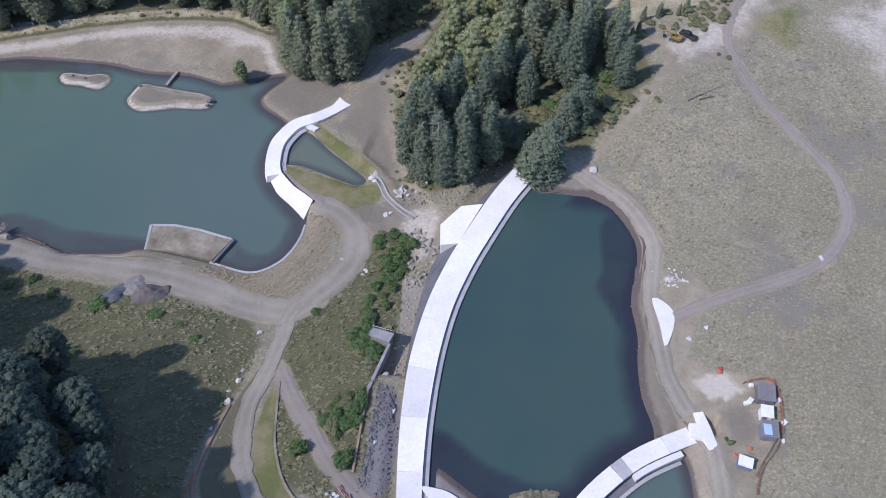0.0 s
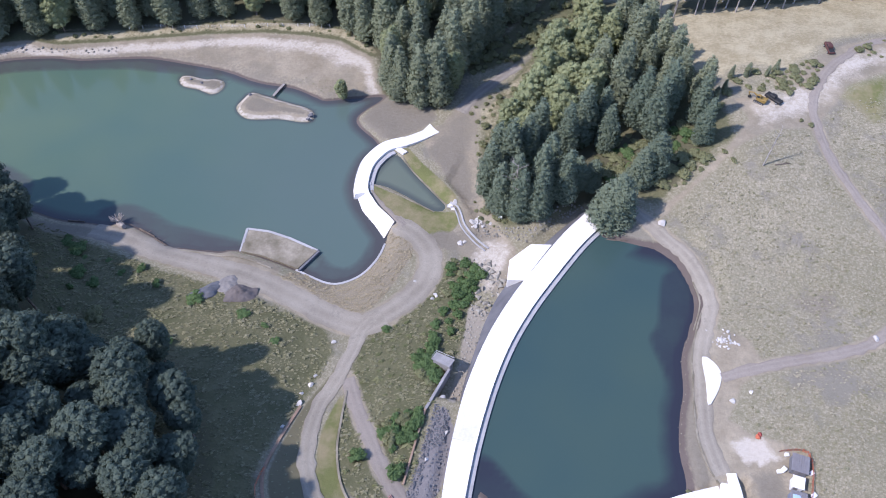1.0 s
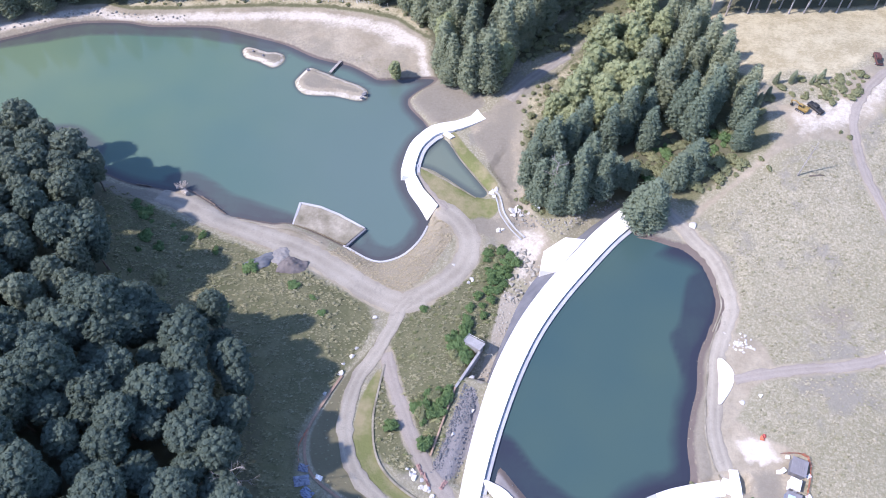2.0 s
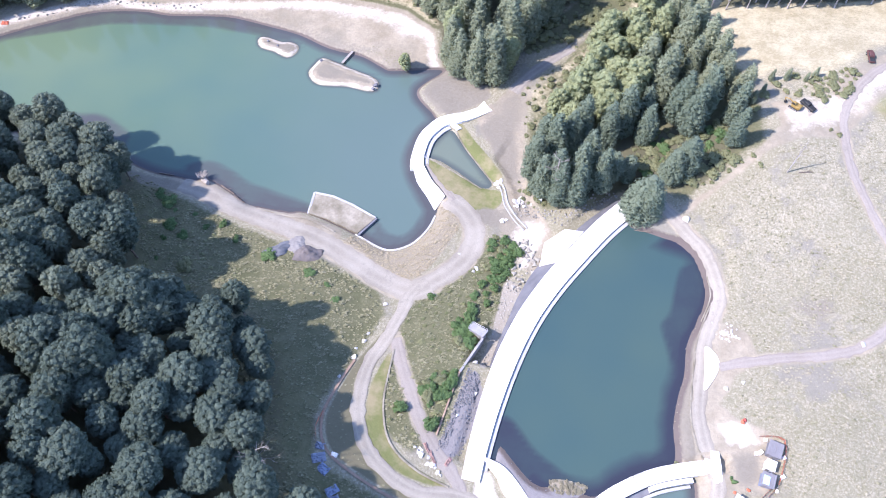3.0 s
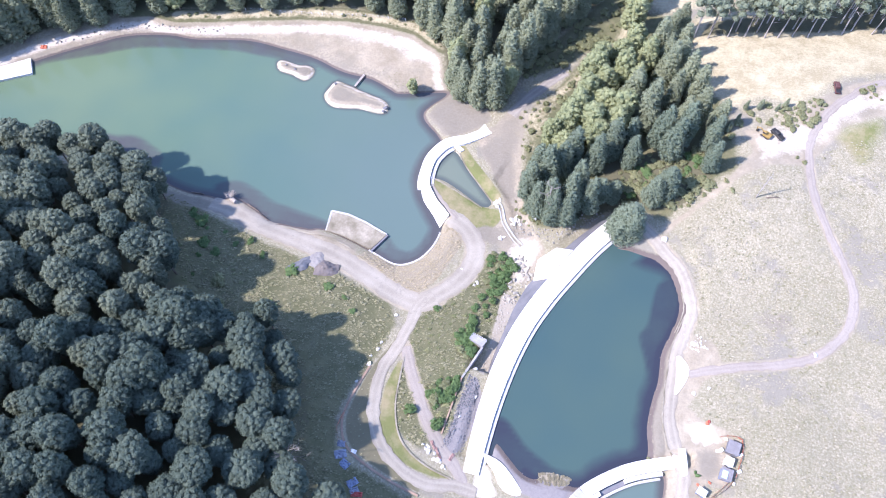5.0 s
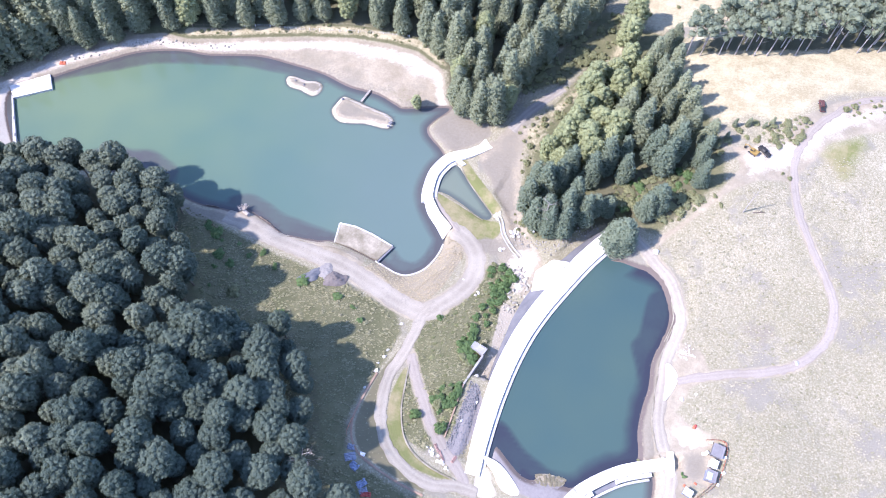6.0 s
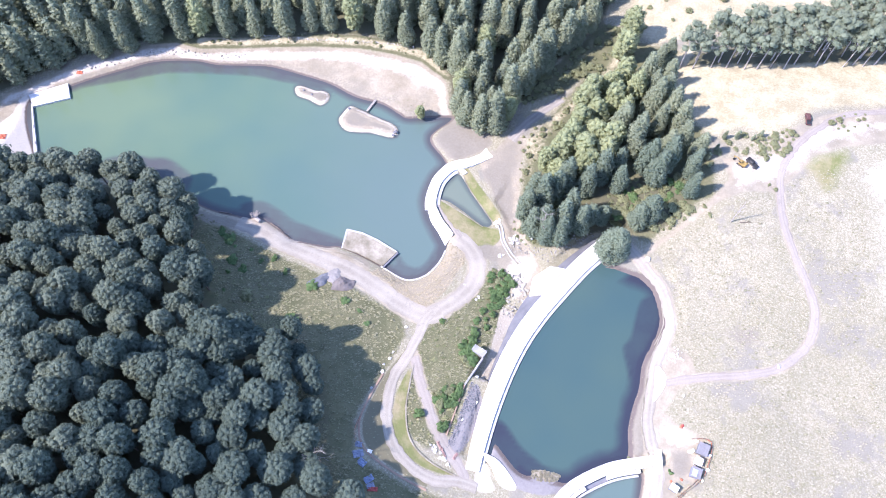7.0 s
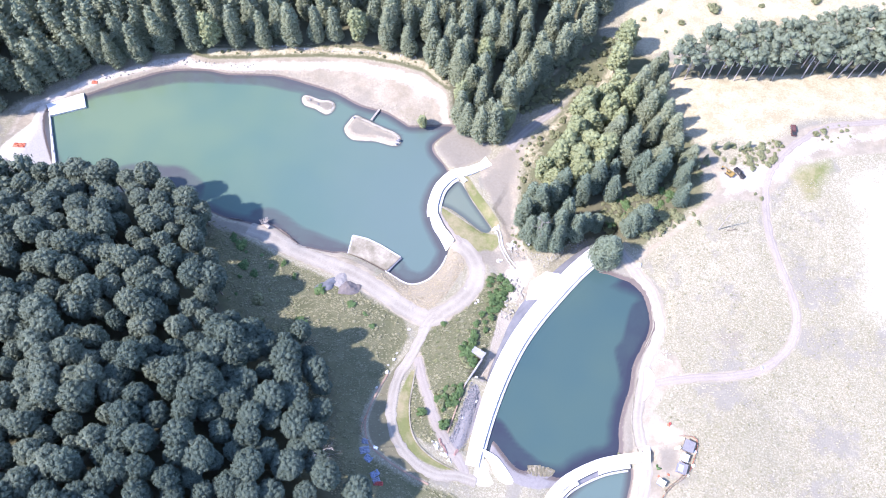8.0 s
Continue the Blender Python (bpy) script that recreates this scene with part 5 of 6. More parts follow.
CONIFERS += [(-8.5, 135.9, 0.86), (-7.2, 142.8, 0.86), (-0.2, 144.1, 0.9), (6.5, 138.4, 0.86), (11.4, 133.4, 0.8), (0.8, 127.2, 0.8), (5.4, 127.6, 0.78), (18.5, 140.5, 0.45), (14.5, 138.2, 0.5)]
TALL_LEAFY = [(12.2, 224.3, 1.0), (10.9, 214.1, 0.95), (3, 190.7, 0.95), (11.8, 187.9, 0.95), (2.2, 174.1, 1.0), (8.2, 170, 0.95), (-2.2, 161.5, 1.0), (13.5, 163.2, 0.95), (8.7, 157.3, 0.9), (7, 180, 0.9), (13, 201, 0.9)]
GROVE_EDGE = [(26.5, 189.5, 0.95), (29.5, 193.5, 0.85), (23.8, 176.2, 0.8), (25, 197.4, 0.75), (25, 210, 0.72), (34.2, 169.6, 0.78), (39.1, 173.9, 0.78), (44.2, 162.1, 0.76), (21.1, 153.2, 0.72)]
CONIFERS = [p for p in CONIFERS if all((p[0] - q[0]) ** 2 + (p[1] - q[1]) ** 2 > 16 for q in TALL_LEAFY + GROVE_EDGE)] + GROVE_EDGE
LEAFY = [p for p in LEAFY if all((p[0] - q[0]) ** 2 + (p[1] - q[1]) ** 2 > 16 for q in TALL_LEAFY + GROVE_EDGE)] + TALL_LEAFY
for x, y, s in CONIFERS:
    plant("dark_fir" if y < 165 else "fir", x, y, s, rng.uniform(0, 360), wide=0.98 if s > 0.65 else 1.5)
for x, y, s in LEAFY:
    plant("broad", x, y, s, rng.uniform(0, 360), wide=1.1)
plant("dark_fir", 24.6, 127.6, 0.52, 40, "single dark green conifer at the pond's edge beside the dam", stretch_z=1.0).scale = (1.3, 1.3, 0.78)
grove = [(a, b) for a, b, _ in CONIFERS + LEAFY]
BRIGHT_BELT = np.array([(12, 221), (13, 195), (11, 172), (2.5, 152), (-5, 158)])
FOREGROVE = [(-6, 150), (-7, 160), (-3, 168), (4, 178), (8, 192), (12, 205), (22, 212), (30, 204), (32, 190), (42, 178), (48, 168), (46, 160), (36, 157), (24, 157), (10, 152), (8, 142), (9, 132), (0, 126), (-6, 130), (-7, 140)]
for x, y in scatter(FOREGROVE, 6.3, grove, 14, 1500):
    plant("broad" if near_line(np.array([x]), np.array([y]), BRIGHT_BELT)[0] < 8.5 else "dark_fir" if y < 165 else "fir", x, y, rng.uniform(0.7, 0.95), rng.uniform(0, 360))
plant("broad", -59.4, 168.3, 0.42, 10, wide=1.25, label= "small green tree on the lake beach")
FRINGE = [(-192.1, 158.1), (-183.7, 163.4), (-176.5, 171.6), (-165.3, 176.9), (-157.8, 179.3), (-148.2, 183.5), (-136.9, 186.9), (-125.6, 191.5), (-115.9, 195.9), (-108.6, 198.4), (-98.3, 200.4), (-85.3, 201.2), (-75.5, 199.6), (-64.4, 198.4), (-58, 203.6), (-53.4, 207.7), (-42.1, 201.3), (-36.3, 210.1), (-29.1, 218), (-19.6, 222.2), (-44.1, 188.1), (-40.6, 191.9), (-46.1, 180.4), (-51, 193), (-38, 183), (-41, 170), (-35, 168.5), (-29.5, 170), (-25.8, 174.5), (-33, 175), (-27, 182), (-38, 177), (-31, 188), (-45, 174.5)]
for i, (x, y) in enumerate(FRINGE):
    plant("broad" if i % 6 == 4 else "fir", x, y, rng.uniform(0.82, 1.12), rng.uniform(0, 360))
north = scatter(NORTH_WOOD, 6.3, FRINGE, 8, 9000)
deep = [p for p in north if p[1] > 150 + 0.45 * (p[0] + 190) + 26 or p[0] < -200]
for x, y in [p for p in north if p not in deep][:90]:
    plant("fir", x, y, rng.uniform(0.85, 1.12), rng.uniform(0, 360))
deep += [p for p in north if p not in deep][90:]
EAST_GROVE = scatter([(33, 211), (50, 214.5), (66, 219.5), (80, 222.5), (97, 228), (112, 231), (140, 240), (136, 262), (112, 254), (90, 246), (68, 236), (50, 230), (34, 221)], 3.7, [], 15, 2200)
for x, y in EAST_GROVE:
    plant("slender", x, y, rng.uniform(0.85, 1.15), rng.uniform(0, 360), wide=rng.uniform(1.05, 1.3))


def wood(name, places, makers, material, label, seed):
    """Trees too many and too far to pick apart: crowns and stems of a whole stand in one sheet of geometry."""
    rng = random.Random(seed)
    packs = []
    for make in makers:
        v, f = make
        packs.append((np.array([tuple(p) for p in v]), f))
    verts, faces, start = [], [], 0
    for x, y in places:
        v, f = packs[rng.randrange(len(packs))]
        a, s = rng.uniform(0, 6.28), rng.uniform(0.85, 1.15)
        c, n = math.cos(a) * s, math.sin(a) * s
        w = np.stack([v[:, 0] * c - v[:, 1] * n + x, v[:, 0] * n + v[:, 1] * c + y, v[:, 2] * s + float(height(x, y)) - 0.3], -1)
        verts.append(w)
        faces += [tuple(start + i for i in q) for q in f]
        start += len(w)
    if verts:
        me = mesh_of(name, np.concatenate(verts).tolist(), faces, material)
        tagged(new(name, me), label, "trees", kind="stuff")


wood("far_wood", deep, [fir_crown(60 + s, 0.5) for s in range(4)], FIR_LEAF, "dense dark conifer forest beyond the lake", 11)
wood("far_wood", rest, [pine_crown(70 + s, 0.5) for s in range(4)], PALE_SUNLIT_PINE_LEAF, "dense dark pine plantation on the slope", 12)


# ---- shrubs, tussocks ----
def shrub_mesh(seed, material, wide=1.4):
    rng = random.Random(seed)
    verts, faces = [], []
    for i in range(7):
        a, r = i * 2.4, wide * 0.5 * math.sqrt(i / 6)
        c = Vector((math.cos(a) * r, math.sin(a) * r, 0.6 + rng.uniform(0, 0.5) * (1 - i / 9)))
        lump(verts, faces, c, 0.55, rng, 0.9, 1)
        for _ in range(18):
            n = Vector((rng.gauss(0, 1), rng.gauss(0, 1), rng.gauss(0.7, 0.8))).normalized()
            tuft(rng, verts, faces, c + n * 0.5, n, 0.36, 3)
    return mesh_of("shrub", verts, faces, material)


SHRUBS = [shrub_mesh(90 + s, SHRUB_LEAF) for s in range(4)]
REED_CLUMPS = [shrub_mesh(98 + s, ISLE_TUFT) for s in range(2)]
DRY_SHRUBS = [shrub_mesh(95 + s, DRY_LEAF) for s in range(3)]


def bush(x, y, s, dry=False, label=""):
    pool = DRY_SHRUBS if dry else SHRUBS
    ob = new("shrub", pool[int(abs(x * 3 + y * 5)) % len(pool)])
    ob.matrix_basis = pose(x, y, float(height(x, y)) - 0.15, 0, 0, x * 77 % 360) @ Matrix.Diagonal((s * (0.8 + x * 7.3 % 0.6), s * (0.8 + y * 5.1 % 0.6), s * (0.55 + (x + y) * 3.7 % 0.4), 1))
    return tagged(ob, label or ("olive green rounded shrub on rough ground" if dry else "bright green rounded shrub on the meadow slope"), "shrub", "shrubs on the banks")


def thicket(places, sizes, seed, label):
    """Low scrub too close to count, one sheet of geometry."""
    rng = random.Random(seed)
    packs = []
    for me in DRY_SHRUBS[:2]:
        packs.append((np.array([v.co[:] for v in me.vertices]), [tuple(f.vertices) for f in me.polygons]))
    verts, faces, start = [], [], 0
    for x, y in places:
        v, f = packs[rng.randrange(2)]
        a, s = rng.uniform(0, 6.28), rng.choice(sizes)
        c, n = math.cos(a) * s, math.sin(a) * s * rng.uniform(0.8, 1.2)
        verts.append(np.stack([v[:, 0] * c - v[:, 1] * n + x, v[:, 0] * n + v[:, 1] * c + y, v[:, 2] * s * rng.uniform(0.5, 0.95) + float(height(x, y)) - 0.15], -1))
        faces += [tuple(start + i for i in q) for q in f]
        start += len(v)
    tagged(new("thicket", mesh_of("thicket", np.concatenate(verts).tolist(), faces, DRY_LEAF)), label, "shrubs", kind="stuff")


for loop, gap, seed in (([(-14, 112), (-6, 109.5), (-5.5, 104), (-8.5, 98), (-12, 96.5), (-14, 103)], 2.0, 31), ([(-14.5, 97), (-8.5, 99), (-9.5, 88), (-13.5, 84), (-15, 90)], 2.8, 32),
                        ([(-17, 82), (-13, 85), (-10.8, 78), (-12, 73), (-16, 76)], 1.8, 33), ([(-20, 60), (-15, 66), (-11.6, 66), (-12.6, 60), (-17, 54.5)], 1.8, 34)):
    for x, y in scatter(loop, gap, [], seed, 600):
        bush(x, y, rng.uniform(0.8, 1.5), rng.random() < 0.2)
for x, y, s in ((-14.6, 50.8, 1.6), (-22.9, 52.6, 1.7), (-25.5, 87, 0.9), (-73, 86, 1.5), (-60, 84, 1.1), (-103, 86, 1.4), (-98, 84, 1.2), (-90, 92, 1.1), (-108, 94, 1.6), (-112, 96, 1.4), (-84, 88, 1.0), (-50, 78, 0.9), (-54, 82, 0.8)):
    bush(x, y, s)
for x, y in scatter(GLADE, 5.5, [], 42, 90):
    bush(x, y, rng.choice((0.6, 0.8, 1.1, 1.6)), rng.random() < 0.5)
for x, y in scatter([(18, 144), (20, 156), (30, 160), (44, 161), (47, 152), (36, 147), (25, 142)], 2.1, [], 44, 500):
    bush(x, y, rng.choice((0.8, 1.2, 1.7)), rng.random() < 0.7)
for i, (x, y, s) in enumerate(((58.3, 182, 0.22), (63.7, 182.1, 0.17), (66, 184, 0.2), (54, 181, 0.22), (49.5, 171, 0.24), (52, 175, 0.2), (46, 165, 0.26))):
    plant("fir", x, y, s, i * 50, "small pale green young conifer on the hilltop", wide=1.0)
for x, y, s in ((59.3, 185, 1.6), (63.7, 183.2, 1.5), (69.4, 187.9, 2), (72.5, 180.3, 2), (67.6, 176.7, 1.6), (60.6, 177.6, 1.5), (74.8, 183.1, 1.7), (57.2, 178.4, 1.5), (70, 183, 2.1), (66, 180, 1.4), (43.4, 59.6, 0.8), (73.1, 165, 1.3), (71, 166, 1), (52.7, 149.3, 1.3), (50.6, 152, 1.2), (54, 181, 1.8), (51, 176, 1.9), (49, 170, 1.8), (44, 160, 1.2), (42, 156, 1.4), (47, 158, 1.0)):
    bush(x + s, y - s, s * 0.62, True)
thicket(scatter([(62, 177), (67, 186), (74, 190), (79, 188), (77, 181), (70, 176)], 1.9, [], 47, 300), (0.6, 0.9, 1.4), 47, "yellowish green scrub on the bare hilltop")
thicket(scatter([(88, 195), (92, 201), (102, 205), (104, 199), (96, 194)], 2.4, [], 48, 200), (0.5, 0.8, 1.2), 48, "olive scrub beside the hilltop track")
for x, y in scatter([(14, 236), (20, 228), (34, 232), (60, 244), (84, 250), (110, 254), (130, 258), (130, 285), (20, 285)], 7.5, [], 38, 160):
    bush(x, y, rng.choice((0.7, 0.9, 1.2, 2.2)), True, "olive shrub on the far yellow field")
for loop, gap, seed, s in (([(-21, 184), (-7, 196), (7, 213), (9, 230), (3, 231), (-6, 216), (-16, 201), (-23, 191)], 2.0, 40, 1.0), ([(-20, 166), (-9, 188), (-2, 200), (4, 212), (10, 205), (2, 190), (-8, 166), (-10, 152), (-14, 150)], 1.9, 35, 0.75), ([(8, 140), (20, 146), (38, 146), (44, 152), (50, 148), (40, 138), (34, 140), (22, 142), (12, 138)], 1.6, 36, 1.1),
                           ([(-12, 134), (-8, 130), (-2, 126), (-4, 123), (-10, 128)], 2.2, 37, 0.8)):
    thicket(scatter(loop, gap, [], seed, 700), (0.5 * s, 0.7 * s, s, 1.7 * s), seed, "yellowish green scrub between the trees")


def tussocks(name, loop, gap, material, label, seed, size, tries, avoid=1.2, blades=8, patchy=0.0):
    """Grass clumps on a stretch of ground, none on bare earth."""
    rng = random.Random(seed)
    places = np.array(scatter(loop, gap, [], seed, tries))
    x, y = places.T
    keep = np.ones(len(x), bool)
    for key in ROADS:
        line, width, _ = ROADS[key]
        keep &= near_line(x, y, line) > width / 2 + avoid
    for other in (YARD, CAMP, HILLTOP, HEAP_AND_GLARE, *LAWNS, RUBBLE, CLAY, LAKE, POND) + (() if loop is BANK else (BANK,)):
        keep &= off_loop(x, y, other) > 0.3
    if patchy:
        keep &= np.array([rng.random() < 0.6 + patchy * (noise.noise((a * 0.13, b * 0.13, seed)) + 0.6 * noise.noise((a * 0.5, b * 0.5, seed))) for a, b in zip(x, y)])
    verts, faces = [], []
    for px, py, pz in zip(x[keep], y[keep], height(x[keep], y[keep])):
        s = size * rng.choice((0.5, 0.7, 0.85, 1.0, 1.5)) * rng.uniform(0.8, 1.2)
        spin = rng.uniform(0, 6.28)
        comb = 0.6 * noise.noise((px * 0.05, py * 0.05, 3.3)) + 0.35
        ex, ey = math.cos(comb), math.sin(comb)
        for b in range(blades):
            a = spin + 6.283 * b / blades + rng.uniform(-0.3, 0.3)
            r, up = s * rng.uniform(0.5, 1.1), s * rng.uniform(0.32, 0.6)
            c, n = math.cos(a), math.sin(a)
            w = s * 0.27
            k = len(verts)
            for lx, ly, lz in ((-n * w * 0.4, c * w * 0.4, up), (n * w * 0.4, -c * w * 0.4, up), (c * r * 0.6 + n * w, n * r * 0.6 - c * w, up * 0.8), (c * r * 1.1, n * r * 1.1, up * 0.1), (c * r * 0.6 - n * w, n * r * 0.6 + c * w, up * 0.75)):
                along, off = lx * ex + ly * ey, ly * ex - lx * ey
                along *= 1.35
                off *= 0.85
                verts.append((px + along * ex - off * ey, py + along * ey + off * ex, pz + lz))
            faces.append((k, k + 1, k + 2, k + 3, k + 4))
    tagged(new(name, mesh_of(name, verts, faces, material)), label, "grass", kind="stuff")


HILL = np.array([(44, 124), (41, 131), (46, 138.5), (54, 148), (61, 157), (74, 160), (80, 172), (100, 180), (140, 185), (140, 40), (70, 30), (58, 40), (66, 56), (68, 72), (56, 76), (54, 82), (60, 92), (51.5, 100), (51.5, 110), (48, 118)])
tussocks("dry_grass", HILL, 0.72, STRAW_TUFT, "pale straw tussock grass on the hillside", 51, 0.33, 90000, blades=6, patchy=0.7)
tussocks("green_grass", HILL, 0.9, HILL_TUFT, "small olive tussocks among dry hill grass", 56, 0.34, 30000, 0.8, 6, 1.3)
tussocks("meadow_grass", MEADOW_WEST, 0.6, MEADOW_TUFT, "olive and straw tussock grass below the pines", 52, 0.46, 90000, blades=7, patchy=0.35)
tussocks("meadow_grass", GLADE, 0.7, GLADE_TUFT, "olive green grass in the glade between the pines", 59, 0.45, 16000, blades=6, patchy=0.5)
tussocks("meadow_grass", MEADOW_MID, 0.6, MEADOW_TUFT, "olive and straw tussock grass between the roads", 53, 0.46, 45000, 0.3, 7, patchy=0.35)
tussocks("reed_grass", REEDS, 0.45, REED_TUFT, "dense brown reedy grass on the lake bank", 54, 0.32, 30000, 0.2, 6)
tussocks("green_grass", MEADOW_MID, 2.2, GREEN_TUFT, "dark green tussocks between the roads", 57, 0.7, 2500, 0.5)
for x, y in scatter(REED_ISLE, 0.7, [], 43, 200):
    reed = new("reed_clump", REED_CLUMPS[int(x * 7) % 2])
    reed.matrix_basis = pose(x, y, float(height(x, y)) - 0.1, 0, 0, x * 90) @ Matrix.Diagonal((0.45, 0.35 + x % 0.3, rng.uniform(0.15, 0.32), 1))
    tagged(reed, "brownish green reed clump on the pond islet", "reeds", "reeds on the islet")
thicket(scatter(np.r_[np.array(BEACH_TOP[7:16]) + (0, 2.0), (np.array(BEACH_TOP[7:16]) + (0, 6.5))[::-1]], 2.4, [], 46, 700), (0.35, 0.5, 0.8), 46, "olive scrub in the grass strip above the beach")
tussocks("beach_grass", np.array([(-84, 171), (-74, 175), (-60, 175), (-52, 168), (-60, 164.5), (-76, 168)]), 0.7, HILL_TUFT, "thin green grass on the lake beach", 60, 0.2, 2500, patchy=0.8)
tussocks("bank_grass", BANK, 1.3, HILL_TUFT, "short green tufts on the mown bank", 58, 0.25, 3000, 0.2)


# ---- stones, heaps, rubble ----
def rock_bm(seed, size, flat=0.7, level=2):
    """A rough, broken stone with flat faces and sharp edges."""
    rng = random.Random(seed)
    bm = bmesh.new()
    bmesh.ops.create_icosphere(bm, subdivisions=level, radius=0.5)
    cuts = [(Vector((rng.gauss(0, 1), rng.gauss(0, 1), rng.gauss(0.2, 1))).normalized(), rng.uniform(0.16, 0.36)) for _ in range(9)]
    long = rng.uniform(0.75, 1.5)
    for v in bm.verts:
        v.co *= rng.uniform(0.86, 1.14)
        for n, d in cuts:
            over = v.co.dot(n) - d
            if over > 0:
                v.co -= n * over * 0.95
        v.co = Vector((v.co.x * size * 1.5 * long, v.co.y * size * 1.5, v.co.z * size * flat * 1.6))
    return bm


def rock_mesh(name, seed, material, flat=0.7):
    bm = rock_bm(seed, 1.0, flat)
    me = bpy.data.meshes.new(name)
    bm.to_mesh(me)
    bm.free()
    me.materials.append(material)
    return me


BOULDERS = [rock_mesh("boulder", 200 + s, STONE_WHITE) for s in range(5)]
TAN_ROCKS = [rock_mesh("rock", 210 + s, surface("tan_rock", (0.215, 0.202, 0.17), (0.345, 0.33, 0.285), 0.8, 0.9, 3.0, vary=0.2)) for s in range(4)]


def boulder(x, y, size, label, group, sink=0.25, stock=BOULDERS):
    ob = new("boulder", stock[int(abs(x * 17 + y * 5)) % len(stock)])
    ob.matrix_basis = pose(x, y, float(height(x, y)) + size * (0.35 - sink), 0, 0, (x * 131) % 360) @ Matrix.Scale(size, 4)
    return tagged(ob, label, "boulder", group)


for x, y, s in ((-36.8, 81.3, 1.0), (-38, 71, 0.7), (-38.2, 68.7, 1.1), (-39.7, 65.9, 0.7), (-39.3, 63.3, 1.15), (-40.6, 56.6, 0.95)):
    boulder(x, y, s, "white rounded boulder at the edge of the grassy bank", "boulders along the bank")
rng = random.Random(21)
for i in range(40):
    boulder(51.7 + rng.gauss(0, 1.5), 95.4 + rng.gauss(0, 1.2), rng.uniform(0.25, 0.62), "white broken stone in a loose heap beside the path", "stones in the heap")
for i in range(15):
    boulder(-9.4 + rng.gauss(0, 1.5), 126.2 + rng.gauss(0, 1.0), rng.uniform(0.5, 1.3), "white angular block in a heap by the trees", "blocks by the trees")
for i in range(16):
    u = i / 15
    boulder(-16.5 + 8 * u + rng.gauss(0, 0.4), 44.6 - 5 * u + rng.gauss(0, 0.4), rng.uniform(0.5, 1.1), "small white stone block beside the track", "blocks beside the track")
for x, y in scatter([(-5, 114), (1, 108), (0, 101), (-3, 95), (-7.5, 96), (-7, 105), (-10, 112)], 1.1, [], 61, 900):
    boulder(x, y, rng.choice((0.35, 0.5, 0.7, 1.3)), "pale tan rock on the broken slope below the dam", "rocks below the dam", stock=TAN_ROCKS)
for x, y, s in ((-18.2, 130.6, 1.4), (-17.2, 131.8, 1.2), (-16.8, 129.2, 1.1), (-12.8, 117.8, 1.2), (-11.9, 118.4, 0.9), (-22, 103, 0.6), (-16.2, 100, 0.8), (-16.5, 98.6, 1.0), (-15.6, 99.4, 0.7), (37.1, 127.4, 1.8), (-8.4, 70.2, 1.2), (-6.2, 62, 0.9), (-9.1, 55, 0.8), (84.6, 100.8, 1.4), (53, 80.5, 1.0), (57, 83, 0.8)):
    boulder(x, y, s, "single pale stone lying on bare earth", "loose stones")


DARK_ROCKS = [rock_mesh("boulder", 230 + s, STONE_DARK) for s in range(2)]
for x, y, size in ((-66.9, 158.4, 1.7), (-67.2, 157.0, 1.2), (-87.6, 163.6, 1.2), (-108.6, 166.6, 1.0), (-104.4, 165.4, 0.9)):
    boulder(x, y, size, "dark rock at the islet's edge", "dark rocks on the islets", stock=DARK_ROCKS)


def rubble(name, loop, gap, low, high, material, label, seed):
    rng = random.Random(seed)
    stock = [rock_bm(220 + s, 1.0, 0.7, 1) for s in range(4)]
    packs = [(np.array([v.co for v in bm.verts]), [tuple(v.index for v in f.verts) for f in bm.faces]) for bm in stock]
    verts, faces, start = [], [], 0
    for x, y in scatter(loop, gap, [], seed, 4000):
        v, f = packs[rng.randrange(4)]
        a, s = rng.uniform(0, 6.28), rng.uniform(low, high)
        w = np.stack([(v[:, 0] * math.cos(a) - v[:, 1] * math.sin(a)) * s + x, (v[:, 0] * math.sin(a) + v[:, 1] * math.cos(a)) * s + y, v[:, 2] * s + float(height(x, y)) + s * 0.15], -1)
        verts.append(w)
        faces += [tuple(start + i for i in q) for q in f]
        start += len(w)
    tagged(new(name, mesh_of(name, np.concatenate(verts).tolist(), faces, material)), label, "rocks", kind="stuff")


rubble("beach_stones", [(-197, 149), (-188, 156.5), (-176, 165), (-164, 170.5), (-150, 172.5), (-136, 177), (-136, 175), (-150, 170.5), (-164, 168), (-177, 162.5), (-190, 152.5)], 1.3, 0.2, 0.9, TAN_ROCKS[0].materials[0], "pale broken stones along the top of the beach", 77)
rubble("rubble", [(-9.8, 68.5), (-6.4, 67), (-6.2, 60), (-9.0, 57), (-9.3, 46), (-11.6, 45), (-10.8, 54), (-10, 62)], 0.42, 0.2, 0.7, STONE_BLUE, "blue-grey quarry stone tipped along the bank", 71)
rubble("rubble", [(-6, 60), (-5.2, 60), (-5.4, 46), (-8, 45), (-8.5, 54)], 0.8, 0.2, 0.55, STONE_BLUE, "scattered small grey stone on gravel", 72)
rubble("slope_stones", [(-6.6, 99), (-1.8, 97), (-3.2, 88), (-4.6, 79), (-5.5, 70), (-7.2, 70), (-6.4, 80), (-7, 90)], 0.8, 0.2, 0.6, TAN_ROCKS[0].materials[0], "tan stones on the clay slope below the dam", 76)
rubble("shore_stones", [(7, 49.5), (12, 46), (18, 46.4), (27, 47), (24, 44.6), (16, 43.6), (11, 43.6), (6, 47)], 1.2, 0.15, 0.4, STONE_BLUE, "grey stones along the pond's shingle shore", 73)
